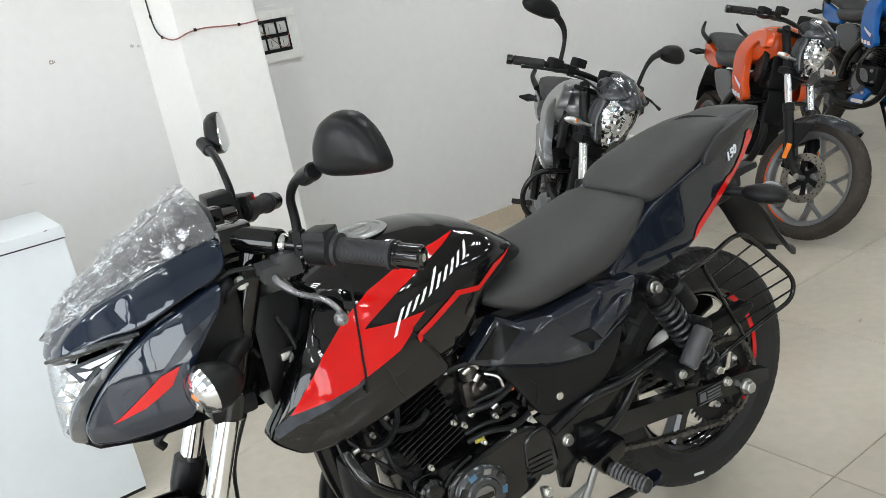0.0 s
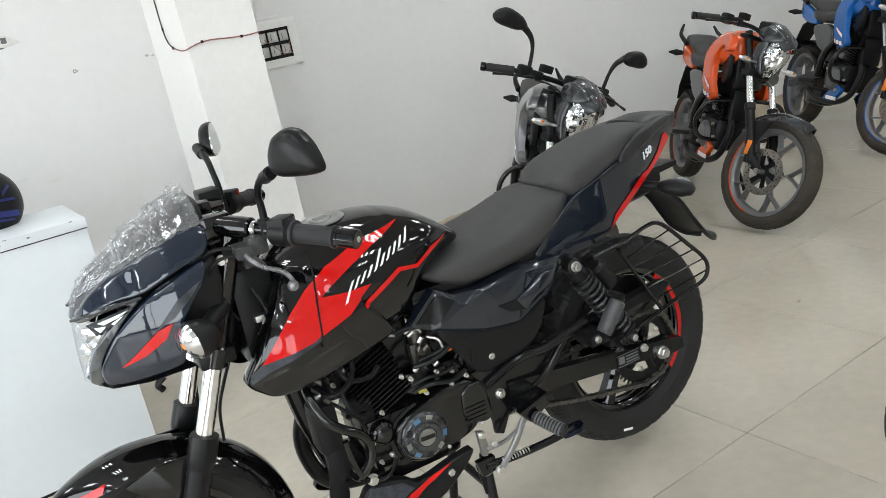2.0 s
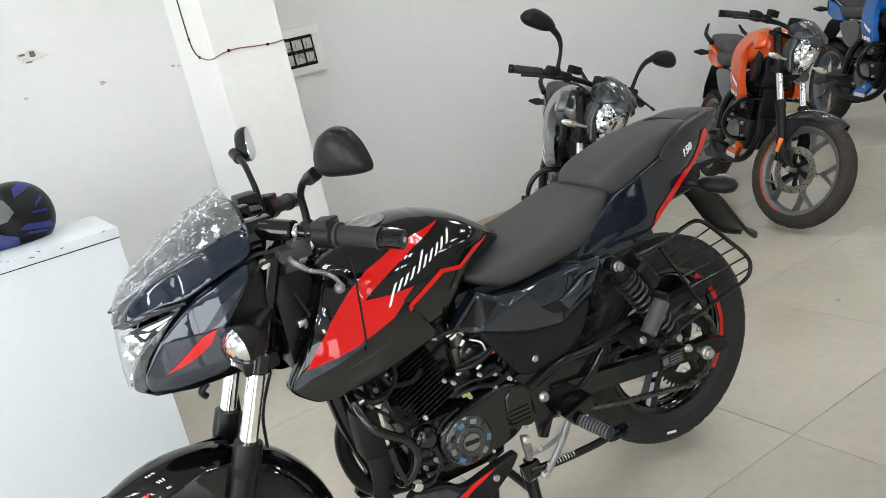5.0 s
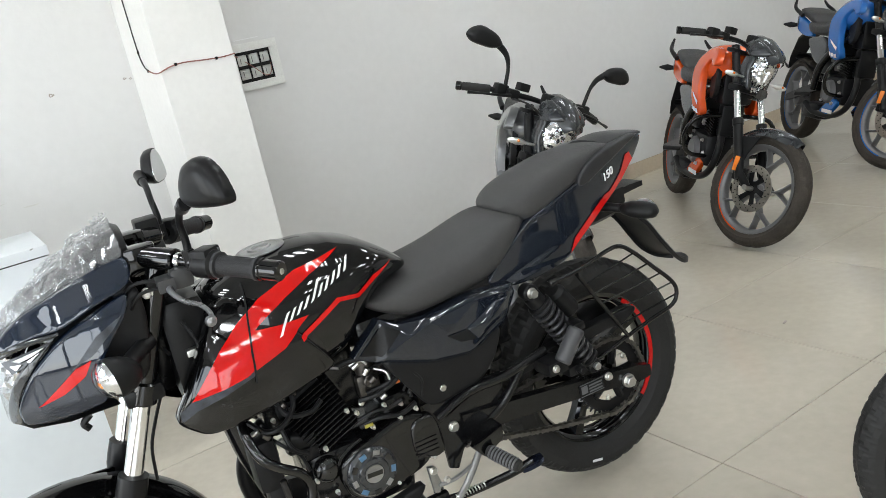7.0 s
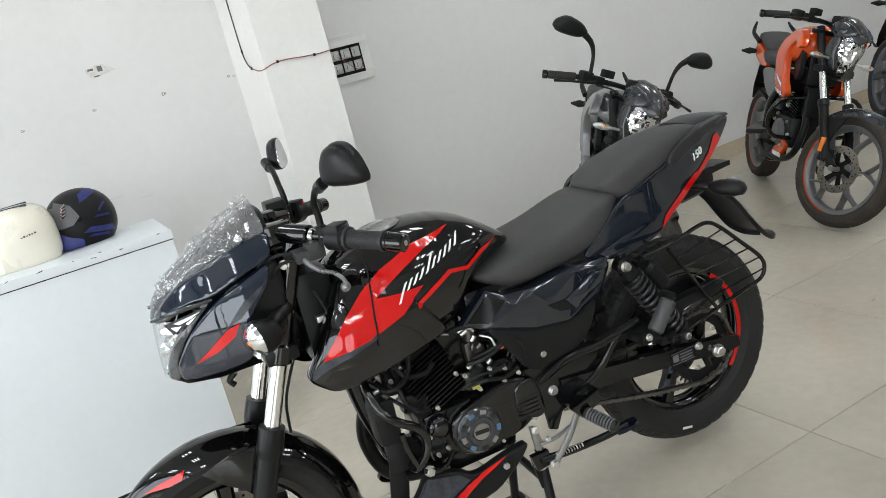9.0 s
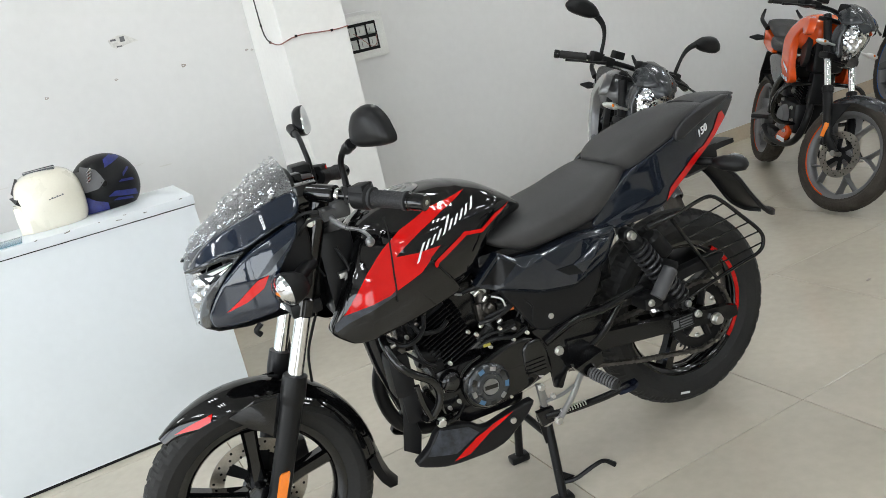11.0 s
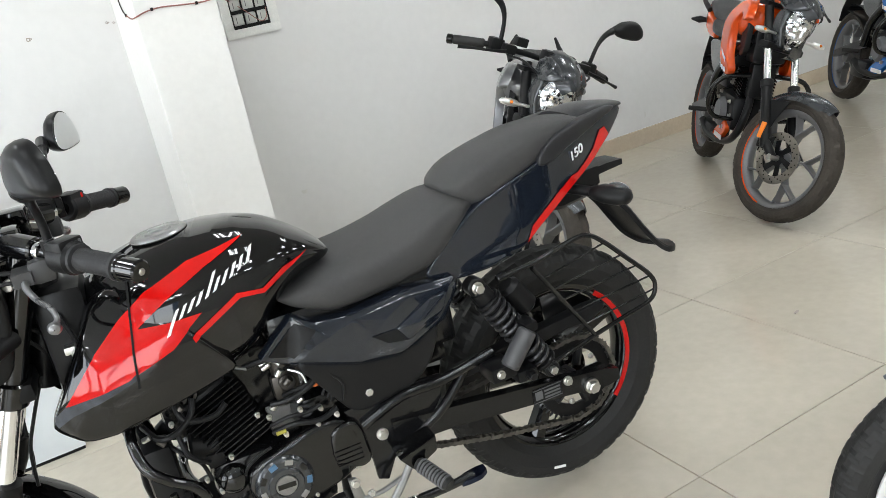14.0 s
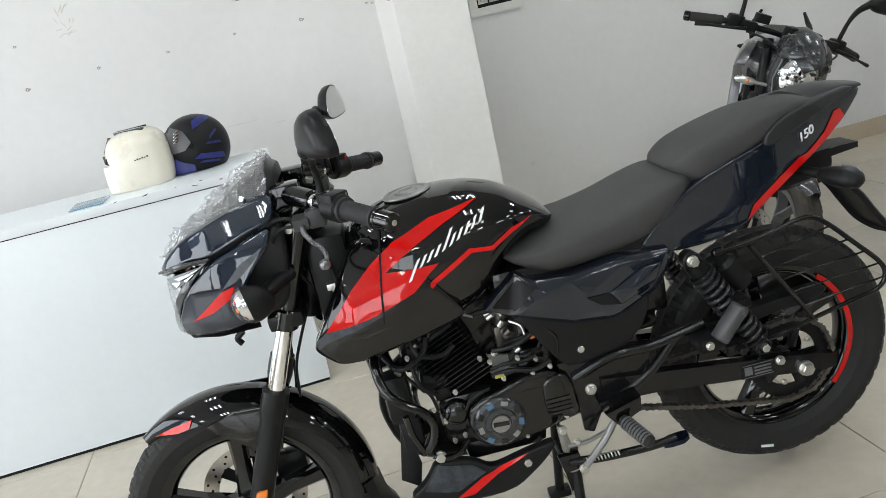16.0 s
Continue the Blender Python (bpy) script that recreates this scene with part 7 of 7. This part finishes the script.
for k in range(4):
    part("glint_vent", moved(box(-0.012, 0.012, -0.004, 0.004, -0.004, 0.004, 0.001), pose(-0.085 + k * 0.004, -0.106, 0.135 + 0.012 * k, 0, -35, 0)), CHROME, hel)
sheet_ob = tagged(part("plastic_sheet", box(-1.78, -1.66, 1.36, 1.50, CH + 0.001, CH + 0.006, 0.002), glass("blue_film", (0.55, 0.8, 0.92), 0.1, 0.4)), "pale blue plastic sheet lying on the counter", "plastic sheet")
sheet_ob.matrix_world = ROOM

# ---- small things on the walls ----
vent = thing("switch_plate", "white wall plate with a black six-window grid and loose wire", "wall plate")
vent.matrix_world = ROOM
yv = V_WALL - 0.001
part("plate", join(box(0.055, 0.325, yv - 0.012, yv, 1.165, 1.205, 0.002), box(0.055, 0.325, yv - 0.012, yv, 1.355, 1.395, 0.002), box(0.055, 0.098, yv - 0.012, yv, 1.2051, 1.3549), box(0.279, 0.325, yv - 0.012, yv, 1.2051, 1.3549)), mat("grey_white_plastic", (0.74, 0.74, 0.71), 0.5), vent)
for z0, z1 in ((1.205, 1.221), (1.272, 1.289), (1.340, 1.355)):
    part("bar", box(0.098, 0.279, yv - 0.010, yv - 0.002, z0, z1, 0.001), DARKGAP, vent, "black bar")
for u in (0.098, 0.156, 0.218, 0.272):
    part("bar", box(u, u + 0.007, yv - 0.009, yv - 0.0025, 1.2212, 1.3398), DARKGAP, vent, "black bar")
for i in range(3):
    for j in range(2):
        u, z = 0.106 + i * 0.06, 1.224 + j * 0.067
        part("pane", box(u, u + 0.048, yv - 0.005, yv - 0.001, z, z + 0.046, 0.001), mat("pane_grey", (0.55, 0.56, 0.53), 0.5, var=0.1, scale=30), vent)
        part("smear", box(u + 0.014, u + 0.017, yv - 0.0062, yv - 0.005, z + 0.008, z + 0.036), GREYPL, vent)
part("cover_strip", box(0.11, 0.24, yv - 0.006, yv, 1.412, 1.416), WHITEINK, vent)

cable = thing("wire", "thin reddish wire stapled across the pillar", "wire")
cable.matrix_world = ROOM
part("drop", tube([(PU0 - 0.003, 2.215, 2.6), (PU0 - 0.003, 2.21, 1.85), (PU0 - 0.004, 2.205, 1.62), (PU0 - 0.004, 2.20, 1.44), (PU0 - 0.004, 2.17, 1.38), (PU0 - 0.004, 2.12, 1.355)], 0.0028, 6), BLACKWIRE, cable)
part("run", tube([(PU0 - 0.004, 2.12, 1.355), (PU0 - 0.004, 2.02, 1.338), (PU0 - 0.005, PV - 0.003, 1.338), (-0.36, PV - 0.005, 1.352), (-0.30, PV - 0.004, 1.358), (-0.22, PV - 0.004, 1.352), (-0.14, PV - 0.004, 1.348), (PU1 + 0.004, PV - 0.003, 1.352)], 0.0026, 6), WIRE, cable)
part("tail", tube([(PU1 + 0.004, PV - 0.003, 1.352), (0.0, 2.2, 1.352), (0.10, yv - 0.014, 1.34), (0.17, yv - 0.016, 1.28), (0.23, yv - 0.014, 1.225), (0.262, yv - 0.014, 1.235), (0.27, yv - 0.014, 1.28)], 0.002, 6), WIRE, cable)
for v, z in ((2.20, 1.44), (2.12, 1.355)):
    part("clip", box(PU0 - 0.008, PU0 - 0.0005, v - 0.005, v + 0.005, z - 0.006, z + 0.006, 0.001), DARKGAP, cable)
for u, z in ((-0.335, 1.357), (-0.16, 1.348)):
    part("clip", box(u - 0.005, u + 0.005, PV - 0.008, PV - 0.0005, z - 0.006, z + 0.006, 0.001), DARKGAP, cable)

for u, z, r in ((-0.764, 1.342, 0.009), (-1.084, 1.346, 0.0065), (-1.400, 1.333, 0.0065), (-1.716, 1.333, 0.007), (-2.04, 1.310, 0.009), (-0.440, 1.348, 0.006), (-0.413, 1.343, 0.005), (-2.03, 1.50, 0.006)):
    h = thing("drill_hole", "small rough drill hole in the white wall", "drill hole", "drill holes in the wall")
    part("rim", moved(lathe([(r, 0.0005), (r * 0.95, -0.0015), (r * 0.6, -0.001), (r * 0.45, 0.0005)], (0, 0, 0), 9, lambda i, k: 0.0016 * math.sin(i * 2.6 + u * 9) if k < 2 else 0), pose(0, 0, 0)), HOLE, h)
    part("crumb", box(-r * 0.2 + r * 1.2, r * 1.6, -0.002, 0.0, -r * 0.4, r * 0.5, 0.0008), HOLE, h)
    h.matrix_world = ROOM @ pose(u, V_WALL - 0.0005, z)
st = thing("torn_sticker", "torn remains of a grey paper sticker on the wall", "sticker")
st.matrix_world = ROOM
part("paper", loft([[Vector((u, V_WALL - d, z)) for u, z in ((-1.066, 1.525), (-1.03, 1.538), (-0.99, 1.540), (-0.93, 1.500), (-0.985, 1.493), (-1.04, 1.482), (-1.058, 1.495))] for d in (0.0004, 0.0016)]), mat("sticker_paper", (0.62, 0.61, 0.58), 0.7, var=0.25, scale=60), st, smooth=0)
for u0, u1, z0, z1 in ((-1.055, -1.03, 1.518, 1.527), (-1.012, -0.99, 1.508, 1.532), (-1.035, -1.01, 1.487, 1.493)):
    part("scrap", box(u0, u1, V_WALL - 0.0024, V_WALL - 0.0014, z0, z1), GREYPL, st)
sc = thing("scratches", "grey scraped patch on the white wall", "wall mark")
sc.matrix_world = ROOM
rnd = random.Random(3)
for k in range(16):
    u, z = -1.80 + rnd.uniform(-0.05, 0.05), 1.56 + rnd.uniform(-0.06, 0.07)
    a = rnd.uniform(0, 3.1)
    L = rnd.uniform(0.006, 0.02)
    part("scrape", moved(box(-L, L, -0.0012, 0, -0.0016, 0.0016), pose(u, V_WALL - 0.0002, z) @ Matrix.Rotation(a, 4, 'Y')), DIRT, sc, smooth=0)
for u, z, w, h in ((-1.15, 0.935, 0.10, 0.006), (-1.28, 0.95, 0.05, 0.005), (0.234, 0.366, 0.018, 0.018), (2.53, 0.185, 0.006, 0.03), (0.02, 0.62, 0.012, 0.02), (-1.72, 0.99, 0.07, 0.005), (-0.98, 0.90, 0.04, 0.006)):
    s = tagged(part("smudge", loft([[Vector((u + w * math.cos(a) * (0.8 + 0.3 * math.sin(3 * a + u)), V_WALL - d, z + h * math.sin(a) * (0.8 + 0.3 * math.cos(2 * a)))) for a in [2 * math.pi * k / 14 for k in range(14)]] for d in (0.0003, 0.0008)]), mat("smudge_grey", (0.66, 0.65, 0.62), 0.8, var=0.08, scale=40), smooth=0), "faint grey scuff on the white wall", "scuff", "scuffs on the wall")
    s.matrix_world = ROOM
# chips along the counter's edge
rnd = random.Random(9)
for k in range(9):
    u = -1.10 - 0.55 * rnd.random() ** 1.2
    L = rnd.uniform(0.002, 0.010)
    part("chip", moved(box(-L, L, -0.0060, 0.0, -0.0012, 0.0012, 0.0004), pose(u, CV0 - 0.001, CH - rnd.choice((0.002, 0.003, 0.014)), rnd.uniform(-10, 10), rnd.uniform(-25, 25), 0)), mat("chip_brown", (0.10, 0.085, 0.07), 0.8) if k == 0 else bpy.data.materials["chip_brown"], counter)

# ---- floor tiles ----
tile_me = mesh_of(box(-T / 2 + 0.0014, T / 2 - 0.0014, -T / 2 + 0.0014, T / 2 - 0.0014, -0.012, 0.0, 0.0012, 1), "tile", TILE, 0)
iu0, iu1 = math.floor((U0 - TU) / T), math.ceil((U1 - TU) / T)
for i in range(iu0, iu1):
    for j in range(math.floor((V0 - TV) / T), math.floor((V_WALL - TV) / T) + 1):
        cu, cv = TU + (i + 0.5) * T, TV + (j + 0.5) * T
        v1 = cv + T / 2
        if v1 > V_WALL:
            continue
        o = new("tile", tile_me)
        o.parent = floor_ob
        o.location = (cu, cv, 0)
# cut row of tiles at the back wall
j = math.floor((V_WALL - TV) / T)
v0 = TV + j * T
if V_WALL - v0 > 0.02:
    me = mesh_of(box(-T / 2 + 0.0014, T / 2 - 0.0014, v0 + 0.0014, V_WALL - 0.001, -0.012, 0.0, 0.0012, 1), "tile_cut", TILE, 0)
    for i in range(iu0, iu1):
        o = new("tile", me)
        o.parent = floor_ob
        o.location = (TU + (i + 0.5) * T, 0, 0)
tk = thing("floor_mark", "tiny dark speck stuck on the tiles", "speck")
part("speck", box(-0.012, 0.012, -0.004, 0.004, 0.0, 0.003, 0.001), HOLE, tk)
tk.matrix_world = pose(1.059, 0.33, 0.0, 0, 0, 20)
